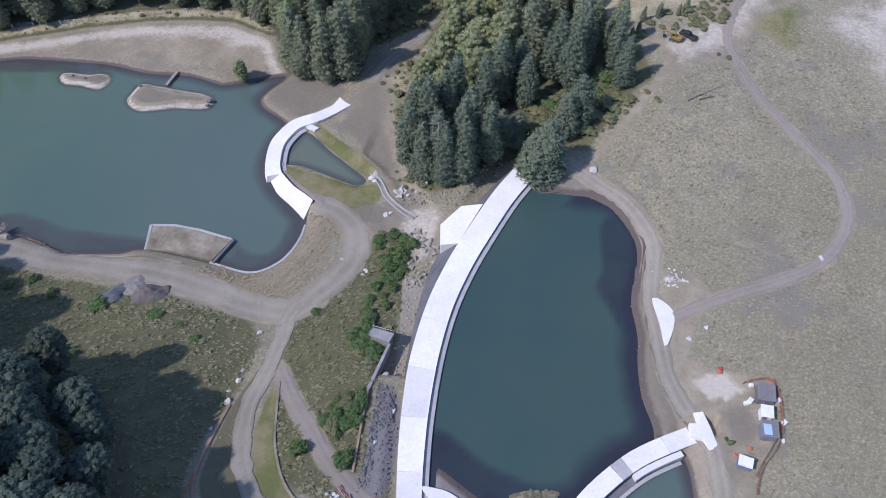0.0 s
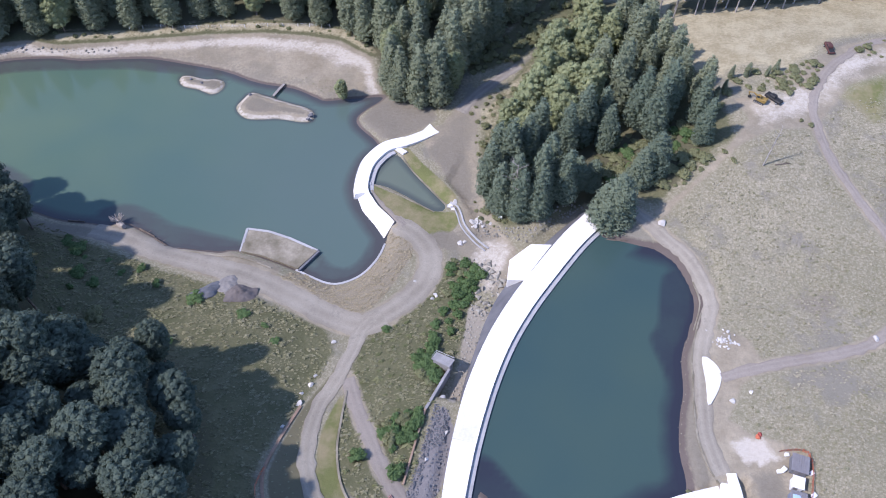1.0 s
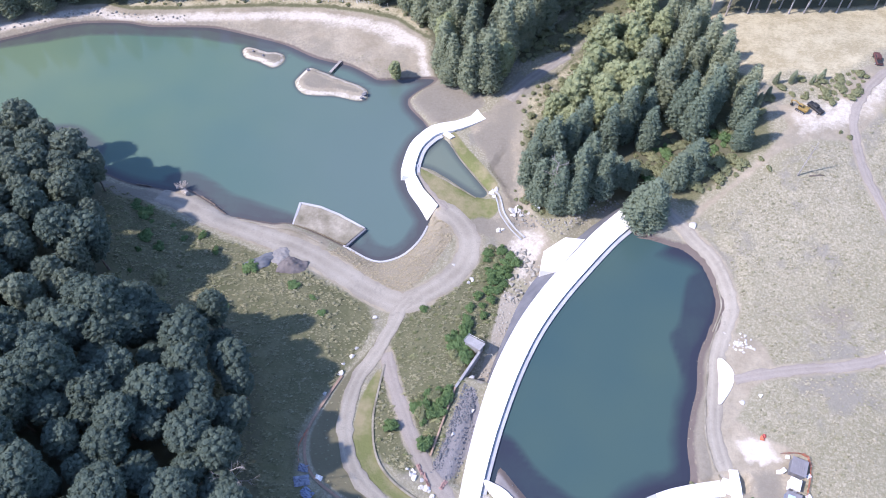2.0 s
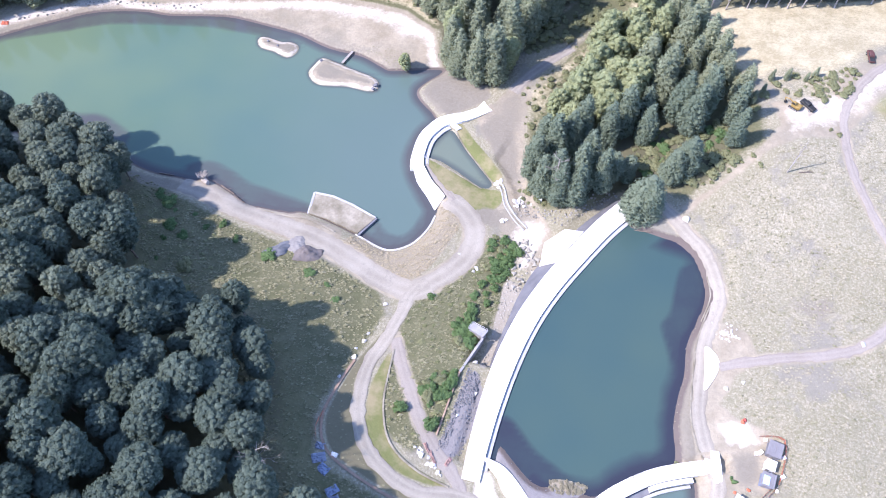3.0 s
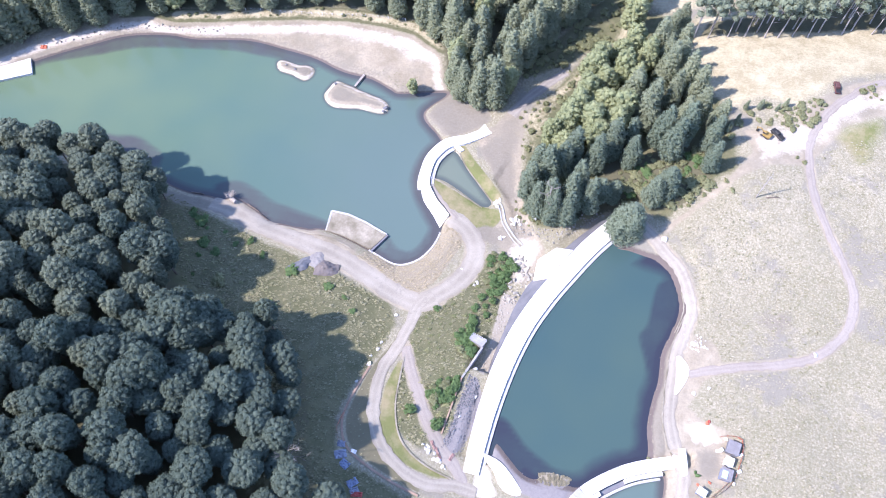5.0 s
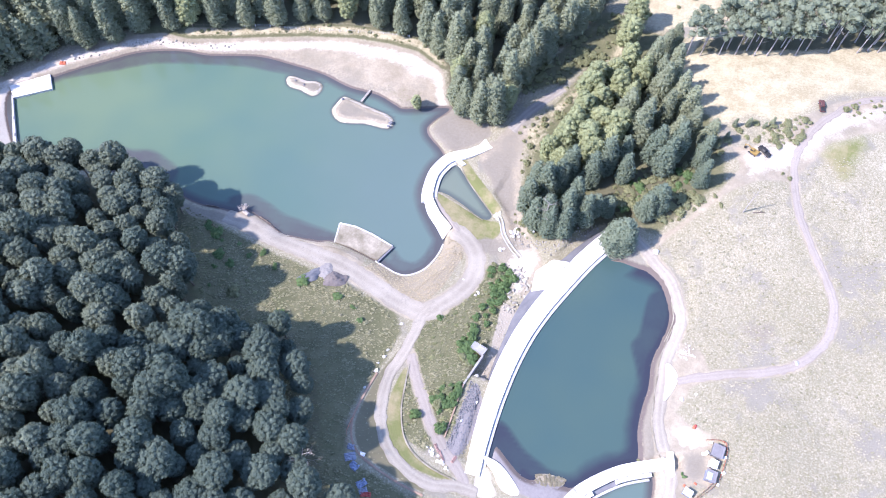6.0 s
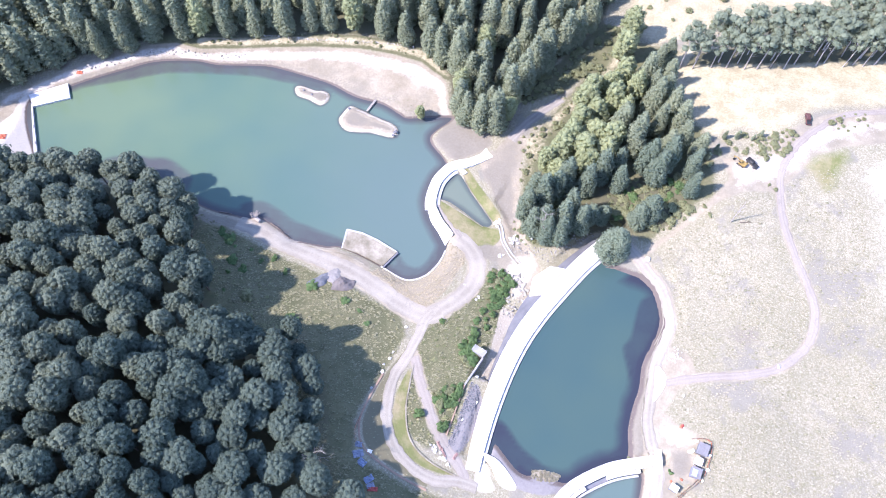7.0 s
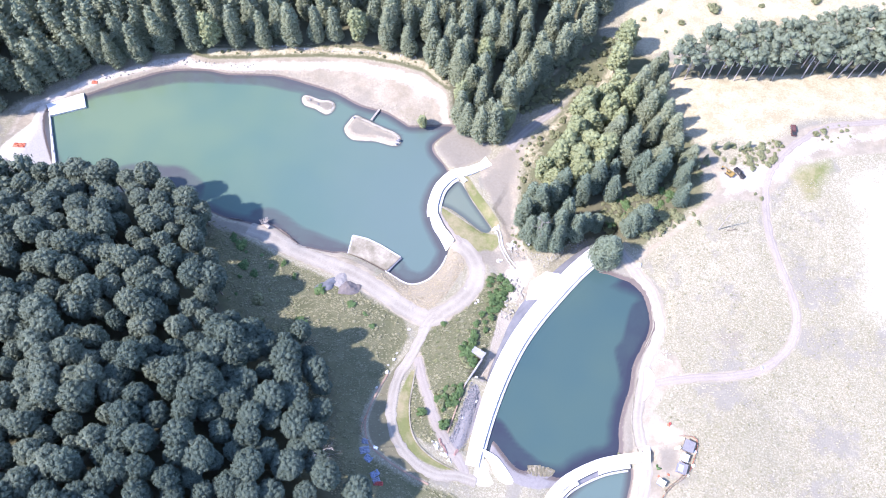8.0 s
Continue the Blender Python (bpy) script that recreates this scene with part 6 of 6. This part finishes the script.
rubble("shore_stones", [(44.4, 96), (43.4, 90), (43.8, 82), (43, 76), (42.8, 66), (43.2, 60), (42.4, 60), (42, 68), (41.8, 76), (42.6, 84), (42.2, 90)], 1.0, 0.12, 0.3, APRON_STONE, "small pale stones at the water's edge", 74)
rubble("shore_stones", [(-10, 121), (-3, 121), (4, 119), (10, 126), (18, 135), (15, 136), (4, 124), (-3, 124), (-9, 126)], 0.8, 0.3, 0.9, TAN_ROCKS[0].materials[0], "tan stones at the foot of the trees", 75)


def gravel_heap(x, y, wide, long, tall, turn, material, label):
    rng = random.Random(int(x * 10))
    n, verts, faces = 22, [], []
    for j in range(n + 1):
        for i in range(n + 1):
            u, v = 2 * i / n - 1, 2 * j / n - 1
            lobes = noise.noise((u * 1.3 + x, v * 1.3 + y, 0.5))
            r = math.hypot(u, v * (1 + 0.25 * u)) * (1 + 0.45 * lobes)
            ridge = 0.7 + 0.6 * abs(noise.noise((u * 2.6 + x, v * 2.6 - y, 1.7))) + 0.25 * noise.noise((u * 6 + x, v * 6, 4.1))
            z = tall * max(0.0, 1 - r) ** 0.8 * ridge + rng.uniform(-0.05, 0.07)
            a = radians(turn)
            px, py = u * wide / 2, v * long / 2
            wx, wy = x + px * math.cos(a) - py * math.sin(a), y + px * math.sin(a) + py * math.cos(a)
            verts.append((wx, wy, float(height(wx, wy)) + z - (0.3 if r > 0.97 else 0)))
    faces = [(j * (n + 1) + i, j * (n + 1) + i + 1, (j + 1) * (n + 1) + i + 1, (j + 1) * (n + 1) + i) for j in range(n) for i in range(n)]
    return tagged(new("earth_mound", mesh_of("earth_mound", verts, faces, material, True)), label, "mound")


gravel_heap(-71.8, 88.4, 4.6, 8.5, 2.0, -50, GRAVEL_BLUE, "blue-grey gravel heap beside the shore road")
gravel_heap(-67.4, 92.2, 6.5, 6.5, 0.8, -30, GRAVEL_PALE, "pale grey gravel heap beside the shore road")
gravel_heap(-63.2, 90.4, 8.0, 6.5, 2.2, 10, GRAVEL_PURPLE, "purplish brown gravel heap beside the shore road")


# ---- kerbs ----
def kerb(points, wide, up, material, label, lift=0.0):
    line = spline(points, 1.2)
    z = height(line[:, 0], line[:, 1])
    at = np.linspace(0, 1, len(z))
    v, f = sweep(line, lambda u: [(wide / 2, float(np.interp(u, at, z)) + up), (wide / 2, float(np.interp(u, at, z)) - 0.6), (-wide / 2, float(np.interp(u, at, z)) - 0.6), (-wide / 2, float(np.interp(u, at, z)) + up)])
    return tagged(new("kerb", mesh_of("kerb", v, f, material)), label, "kerb", kind="structure")


kerb([(-53.2, 101.8), (-48, 100.2), (-44.2, 99.4), (-40.6, 100), (-36.6, 103.2), (-34.2, 107.6), (-33, 112), (-32.8, 115.4)], 0.55, 0.22, CONCRETE_GREY, "pale kerb between reeds and lake")
kerb([(47.1, 103), (46.1, 98.7), (44.9, 91.2), (45.0, 84), (45.2, 77.3), (45.9, 70.6), (48.4, 63.6), (50.4, 61.4)], 0.35, 0.2, APRON_STONE, "pale kerb along the pond path")
kerb([(45.4, 112), (46.9, 106), (45.4, 98)], 0.3, 0.2, APRON_STONE, "pale kerb along the pond path")
kerb([(-59, 100.2), (-67, 101.8), (-76, 101.2), (-84, 101.2)], 0.4, 0.2, APRON_STONE, "low earth kerb above the lake")
kerb([(-29.9, 68.4), (-28.8, 60.5), (-27.5, 53.3), (-24.5, 46.1), (-20.4, 41.8), (-14, 39), (-6.3, 37.7)], 0.45, 0.3, APRON_STONE, "stone edging round the lawn bank")
kerb([(-18.9, 130.7), (-24.8, 136), (-30.9, 141.6), (-35.5, 147)], 0.35, 0.25, APRON_STONE, "weathered kerb beside the pool")
kerb([(-22, 127.8), (-29, 130.4), (-35.9, 133.0), (-41.6, 134.4)], 0.25, 0.15, APRON_STONE, "weathered kerb beside the pool")
kerb([(-38.6, 62.6), (-39.9, 53.2), (-39.8, 44), (-35.2, 36.6), (-23.4, 32.4), (-13.6, 30.7)], 0.6, 0.3, CLAY_EDGE, "reddish earth edge of the mown bank")


# ---- camp on the hill's foot ----
def shed(x, y, wide, long, tall, turn, roof_material, wall_material, label, slope=0.25):
    z = float(height(x, y)) - 0.1
    s = thing("shed", label, "shed", (x, y, z), turn, "sheds of the building camp")
    wall = part("wall", box((wide, long, tall), bevel=0.04), wall_material, s)
    bm = box((wide + 0.4, long + 0.4, 0.12), bevel=0.03)
    for v in bm.verts:
        v.co.z += tall + 0.02 + slope * (v.co.y / long + 0.5)
    roof = part("roof", bm, roof_material, s)
    for i in range(int(wide / 0.45)):
        part("rib", box((0.07, long + 0.36, 0.07), ((i + 0.5) * 0.45 - wide / 2, 0, tall + 0.14 + slope * 0.5), (math.degrees(math.atan(slope / long)), 0, 0), 0.02), roof_material, roof)
    part("door", box((0.85, 0.06, 1.9), (-wide * 0.15, -long / 2 - 0.02, 0.05)), SLATE, s)
    return s


shed(64.9, 67.2, 3.0, 3.3, 2.0, -8, SLATE, STONE_DARK, "dark grey corrugated shed inside the orange mesh fence")
shed(64.2, 63.2, 2.0, 2.1, 1.9, -8, WHITE, WHITE, "small white flat-roofed cabin inside the mesh fence")
shed(63.9, 59.6, 2.8, 2.9, 2.0, -6, SLATE, TARP_DARK, "grey-roofed hut with a pale blue sheet")
shed(58.4, 53.3, 2.2, 1.6, 1.8, -18, WHITE, BLUE, "white-roofed cabin with blue walls on the grass")
sheet = thing("tarpaulin", "pale blue sheet spread on a hut roof", "tarpaulin", (63.4, 59.4, float(height(63.9, 59.6)) + 2.24), -6)
part("sheet", box((1.5, 2.2, 0.05), bevel=0.02), LIGHT_BLUE, sheet)
for x, y, s in ((67.4, 66.2, 0.9), (67.4, 61.6, 1.0), (63.1, 69.6, 0.8), (62.2, 66.2, 1.1), (61.4, 65.7, 0.9), (66.4, 58, 0.7)):
    c = thing("crate", "small white crate beside the sheds", "crate", (x, y, float(height(x, y)) - 0.05), x * 50 % 90, "crates of the camp")
    part("box", box((s, s * 0.8, s * 0.7), bevel=0.05), WHITE, c)
    part("lid", box((s + 0.06, s * 0.8 + 0.06, 0.06), (0, 0, s * 0.7)), WHITE, c)
for x, y, s, m in ((57.9, 72.9, 1.0, ORANGE), (58.3, 73.6, 0.8, RED), (60.4, 56.6, 0.9, ORANGE), (57.6, 55.4, 0.6, ORANGE)):
    b = rock_bm(int(x * 9), s, 0.55, 2)
    h = thing("mesh_roll", "crumpled roll of orange safety mesh on the ground", "mesh roll", (x, y, float(height(x, y)) + s * 0.2), 20, "orange mesh rolls")
    part("roll", b, m, h)
for x, y in ((56.4, 58.3), (57.2, 57.7)):
    t = thing("bush", "dark low scrub plant on bare earth", "shrub", (x, y, float(height(x, y)) + 0.2))
    part("leaves", rock_bm(int(y * 7), 1.0, 0.8, 2), SHRUB_LEAF, t)


def mesh_fence(points, label):
    line = spline(points, 2.2)
    f = thing("mesh_fence", label, "fence")
    z = height(line[:, 0], line[:, 1])
    for (x, y), g in zip(line, z):
        part("post", rod((x, y, g - 0.2), (x, y, g + 1.25), 0.045, sides=5), DEADWOOD, f)
    for (x, y), (u, v), g, h in zip(line, line[1:], z, z[1:]):
        a, b = Vector((x, y, g)), Vector((u, v, h))
        out = Vector((b.y - a.y, a.x - b.x, 0)).normalized() * 0.03
        verts, faces = [], []
        for i in range(5):
            k = len(verts)
            low, high = Vector((0, 0, 0.1 + 0.22 * i)), Vector((0, 0, 0.22 + 0.22 * i))
            sag = Vector((0, 0, -0.05)) + out
            m = (a + b) / 2
            verts += [a + low, m + low + sag, b + low, b + high, m + high + sag, a + high]
            faces += [(k, k + 1, k + 4, k + 5), (k + 1, k + 2, k + 3, k + 4)]
        part("netting", mesh_of("netting", verts, faces, ORANGE), ORANGE, f)


mesh_fence([(61.6, 70), (64.4, 70.8), (67.2, 70.4), (67.6, 65.5), (66.6, 59.4)], "orange safety mesh fence on stakes round the sheds")
mesh_fence([(66.2, 58.6), (64.4, 55.8), (62.2, 53.4), (60.4, 50.4), (59.4, 47.6)], "sagging orange safety mesh fence on stakes")
mesh_fence([(65.2, 58.4), (63.6, 56), (61.6, 53.4), (60, 51)], "second sagging orange mesh fence on stakes")
mesh_fence([(-40.1, 46), (-40.3, 41.5), (-38.3, 37.6)], "orange safety mesh fence at the wood's edge")


# ---- machines and vehicles ----
def excavator(x, y, turn):
    e = thing("excavator", "yellow tracked excavator parked on bare earth", "excavator", (x, y, float(height(x, y))), turn)
    e.scale = (0.8, 0.8, 0.8)
    for s in (-1, 1):
        track = part("track", box((3.6, 0.6, 0.85), (0, s * 1.05, 0.0), bevel=0.28), BLACK, e, "black crawler track")
        for i in range(5):
            part("roller", rod((-1.3 + i * 0.65, s * 1.05 - 0.34, 0.4), (-1.3 + i * 0.65, s * 1.05 + 0.34, 0.4), 0.22, sides=9), STEEL, track)
    part("undercarriage", box((2.2, 1.7, 0.4), (0, 0, 0.5)), BLACK, e)
    body = part("body", joined(box((3.2, 2.5, 1.0), (-0.5, 0, 0.95), bevel=0.12), box((1.1, 2.5, 0.9), (-1.75, 0, 1.3), bevel=0.2)), YELLOW, e)
    cab = part("cab", box((1.5, 1.0, 1.5), (0.6, 0.72, 1.75), bevel=0.12, taper=0.9), YELLOW, e)
    part("window", box((1.1, 1.04, 0.8), (0.66, 0.72, 2.2), bevel=0.05), GLASS, cab)
    part("exhaust", rod((-1.5, -0.6, 2.0), (-1.5, -0.6, 2.7), 0.08), BLACK, body)
    part("boom", joined(rod((0.9, -0.2, 1.5), (2.8, -0.2, 2.5), 0.34, 0.26, 4), rod((2.8, -0.2, 2.5), (4.5, -0.2, 1.9), 0.26, 0.22, 4)), YELLOW, e)
    part("arm", rod((4.5, -0.2, 2.0), (4.1, -0.2, 0.7), 0.24, 0.18, 4), YELLOW, e)
    part("ram", rod((1.6, -0.2, 1.3), (3.0, -0.2, 2.2), 0.09), STEEL, e)
    part("bucket", box((0.9, 1.1, 0.8), (3.8, -0.2, 0.1), (0, 20, 0), 0.1, 0.75), BLACK, e)


excavator(61.2, 170.6, 152)


def pickup(x, y, turn, material, label):
    c = thing("pickup_truck", label, "truck", (x, y, float(height(x, y))), turn, "parked vehicles")
    body = part("body", joined(box((5.0, 1.8, 0.65), (0, 0, 0.45), bevel=0.12), box((1.3, 1.75, 0.3), (1.75, 0, 1.0), bevel=0.1)), material, c)
    cab = part("cab", box((1.9, 1.65, 0.75), (0.3, 0, 1.08), bevel=0.15, taper=0.84), material, c)
    part("window", box((1.75, 1.69, 0.42), (0.3, 0, 1.22), bevel=0.08, taper=0.88), GLASS, cab)
    part("load_bed", box((1.7, 1.5, 0.08), (-1.55, 0, 1.08)), BLACK, c)
    for px in (-1.55, 1.6):
        for s in (-1, 1):
            w = part("wheel", rod((px, s * 0.72, 0.36), (px, s * 0.95, 0.36), 0.36, sides=14), BLACK, c)
            part("rim", rod((px, s * 0.9, 0.36), (px, s * 0.97, 0.36), 0.2, sides=10), STEEL, w)
    for s in (-1, 1):
        part("headlight", box((0.08, 0.35, 0.18), (2.5, s * 0.6, 0.8)), WHITE, c)


pickup(81.6, 195.3, 100, paint("dull_red_paint", (0.11, 0.05, 0.045)), "dark red pickup truck parked on bare hilltop")
pickup(64.8, 171.6, 140, BLACK, "black pickup truck parked beside the excavator")

# ---- dead trees ----
def branches(rng, base, way, length, r, depth, out):
    tip = base + way * length
    out.append(rod(base, tip, r, r * 0.55, 5))
    if depth:
        for _ in range(3 if depth > 1 else 2):
            d = (way + Vector((rng.uniform(-1, 1), rng.uniform(-1, 1), rng.uniform(-0.1, 0.8))) * 0.75).normalized()
            branches(rng, base + way * length * rng.uniform(0.45, 1.0), d, length * rng.uniform(0.5, 0.75), r * 0.5, depth - 1, out)


snag_rods = [rod((0, 0, -0.5), (0.15, 0.3, 9), 0.2, 0.13), rod((0.15, 0.3, 9), (0.3, 0.2, 13), 0.13, 0.05)]
rng = random.Random(77)
for i in range(12):
    branches(rng, Vector((0.1, 0.2, 4 + i * 0.75)), Vector((math.cos(i * 2.4), math.sin(i * 2.4), 0.45)).normalized(), 1.7 - i * 0.05, 0.05, 1, snag_rods)
snag = thing("dead_tree", "bare grey dead tree standing on the dry hillside", "tree", (61.2, 146.9, float(height(61.2, 146.9))))
part("trunk", joined(*snag_rods), DEADWOOD, snag)
pale_rods = [rod((0, 0, -0.5), (0.2, 0, 7), 0.3, 0.2)]
for i in range(9):
    branches(rng, Vector((0.1, 0, 5 + i * 0.8)), Vector((math.cos(i * 2.4), math.sin(i * 2.4), 0.9)).normalized(), 3.6 - i * 0.12, 0.1, 3, pale_rods)
pale = thing("bare_tree", "leafless pale grey tree at the edge of the pines", "tree", (-46.8, 28.8, float(height(-46.8, 28.8))))
part("trunk", joined(*pale_rods), DEADWOOD, pale)
bare_rods = [rod((0, 0, -0.5), (0.2, 0, 20), 0.28, 0.1)]
for i in range(10):
    branches(rng, Vector((0.15, 0, 11 + i * 0.95)), Vector((math.cos(i * 2.4), math.sin(i * 2.4), 0.35)).normalized(), 2.9 - i * 0.12, 0.09, 2, bare_rods)
bare = thing("bare_tree", "leafless pale dead tree among dark conifers", "tree", (-1.2, 127.6, float(height(-1.2, 127.6))))
part("trunk", joined(*bare_rods), DEADWOOD, bare)
stump = thing("root_stump", "uprooted pale tree stump on the lake shore", "stump", (-103.8, 106.4, float(height(-103.8, 106.4)) + 0.2))
stump_rods = [rod((0, 0, 0), (1.4, -0.8, 0.5), 0.5, 0.4)]
for i in range(12):
    branches(rng, Vector((0, 0, 0.3)), Vector((-0.5 + math.cos(i * 2.4), 0.6 + math.sin(i * 2.4), 0.6)).normalized(), 1.1, 0.12, 1, stump_rods)
part("wood", joined(*stump_rods), DEADWOOD, stump)
stump.scale = (1.7, 1.7, 1.9)
for a, b, r in (((-98, 106.3), (-93, 104.6), 0.3), ((-92.4, 103.6), (-88.5, 102.4), 0.25), ((-118, 105), (-113.5, 105.6), 0.25), ((22, 121.6), (29, 122.2), 0.22), ((64.2, 147.4), (68, 148.6), 0.18), ((19.6, 153.3), (24.5, 156.9), 0.3)):
    l = thing("log", "dark fallen log on the shore", "log", group="fallen logs")
    za, zb = float(height(*a)) + 0.2, float(height(*b)) + 0.2
    part("stem", rod((*a, za), (*b, zb), r, r * 0.7), BARK, l)
    part("branch", rod(((a[0] + b[0]) / 2, (a[1] + b[1]) / 2, (za + zb) / 2), ((a[0] + b[0]) / 2 + 0.9, (a[1] + b[1]) / 2 + 0.7, (za + zb) / 2 + 0.3), r * 0.4, 0.04), BARK, l)

# ---- fence, bridge, sign, tarpaulins ----
FENCE = spline([(-138, 185.6), (-128, 188.4), (-115.9, 190.4), (-104.2, 193), (-92.8, 195.6), (-82.8, 197.4), (-72, 198.6)], 3.6)
fence = thing("wire_fence", "wire fence with short white posts along the forest edge", "fence")
zf = height(FENCE[:, 0], FENCE[:, 1])
for (x, y), g in zip(FENCE, zf):
    part("post", box((0.16, 0.16, 1.45), (x, y, g - 0.2), (0, 0, 20), 0.03), WHITE, fence)
for up in (0.5, 0.9, 1.25):
    part("wire", joined(*[rod((a[0], a[1], g + up), (b[0], b[1], h + up), 0.015, sides=4) for a, b, g, h in zip(FENCE, FENCE[1:], zf, zf[1:])]), STEEL, fence)
bridge = thing("footbridge", "narrow pale plank footbridge to the island", "bridge")
for i in range(14):
    u = (i + 0.5) / 14
    part("plank", box((0.85, 0.36, 0.08), (-80.7 + 1.5 * u, 164.6 + 6.2 * u, 0.75), (0, 0, -13), 0.01), DEADWOOD, bridge)
for s in (-0.36, 0.36):
    part("beam", rod((-80.7 + s, 164.3, 0.62), (-79.1 + s, 171, 0.62), 0.12, sides=4), BARK, bridge)
sign = thing("notice_board", "blank white notice board on two posts", "sign", (-4.2, 126.6, float(height(-4.2, 126.6))), -20)
part("panel", box((1.6, 0.06, 1.1), (0, 0, 0.9), (-35, 0, 0)), WHITE, sign)
for s in (-0.6, 0.6):
    part("post", rod((s, 0.1, -0.2), (s, 0.1, 1.3), 0.05), DEADWOOD, sign)


def tarp(x, y, wide, long, turn, material, label):
    rng = random.Random(int(abs(x * 13 + y)))
    n, verts = 9, []
    for j in range(n):
        for i in range(n):
            u, v = (i / (n - 1) - 0.5) * wide, (j / (n - 1) - 0.5) * long
            a = radians(turn)
            px, py = x + u * math.cos(a) - v * math.sin(a) + rng.uniform(-0.1, 0.1), y + u * math.sin(a) + v * math.cos(a)
            verts.append((px, py, float(height(px, py)) + 0.12 + rng.uniform(0, 0.45) * (0.2 if i in (0, n - 1) or j in (0, n - 1) else 1)))
    faces = [(j * n + i, j * n + i + 1, (j + 1) * n + i + 1, (j + 1) * n + i) for j in range(n - 1) for i in range(n - 1)]
    ob = new("tarpaulin", mesh_of("tarpaulin", verts, faces, material))
    tagged(ob, label, "tarpaulin", "tarpaulins at the wood's edge")
    solid = ob.modifiers.new("thickness", "SOLIDIFY")
    solid.thickness = 0.02


for x, y, w, l, r, m, label in ((-36.6, 34.6, 3.2, 2.4, 30, TARP_DARK, "crumpled faded blue tarpaulin lying on grass"), (-34.6, 32.4, 2.6, 2.2, -20, BLUE, "crumpled blue tarpaulin lying on grass"), (-37.4, 37.4, 2.2, 1.8, 10, TARP_DARK, "small faded blue tarpaulin on grass"),
                               (-31, 28.4, 3.0, 2.0, 50, BLUE, "blue tarpaulin shelter sheet on grass"), (-28.9, 25.9, 3.0, 1.4, 15, RED, "red plastic sheet lying on grass"), (-29.8, 26.6, 2.4, 1.8, 40, TARP_DARK, "faded blue tarpaulin beside a red sheet"),
                               (-33.6, 36.4, 1.6, 1.2, 0, WHITE, "white plastic sheet lying on grass"), (-210.5, 108.5, 4.5, 2.6, 20, ORANGE, "reddish plastic sheeting on the lakeside plaza"), (-198.4, 146.8, 2.4, 1.6, 20, ORANGE, "rust-red sheeting on the beach")):
    tarp(x, y, w, l, r, m, label)
FADED_RED = paint("faded_red_mesh", (0.36, 0.235, 0.205))
for x, y, w, l, r in ((-13.8, 45.1, 0.8, 2.6, 40), (-11.8, 43.3, 0.7, 3.6, 38), (-8.0, 43.4, 0.9, 2.4, -20)):
    tarp(x, y, w, l, r, FADED_RED, "faded red safety mesh strip lying on the track")
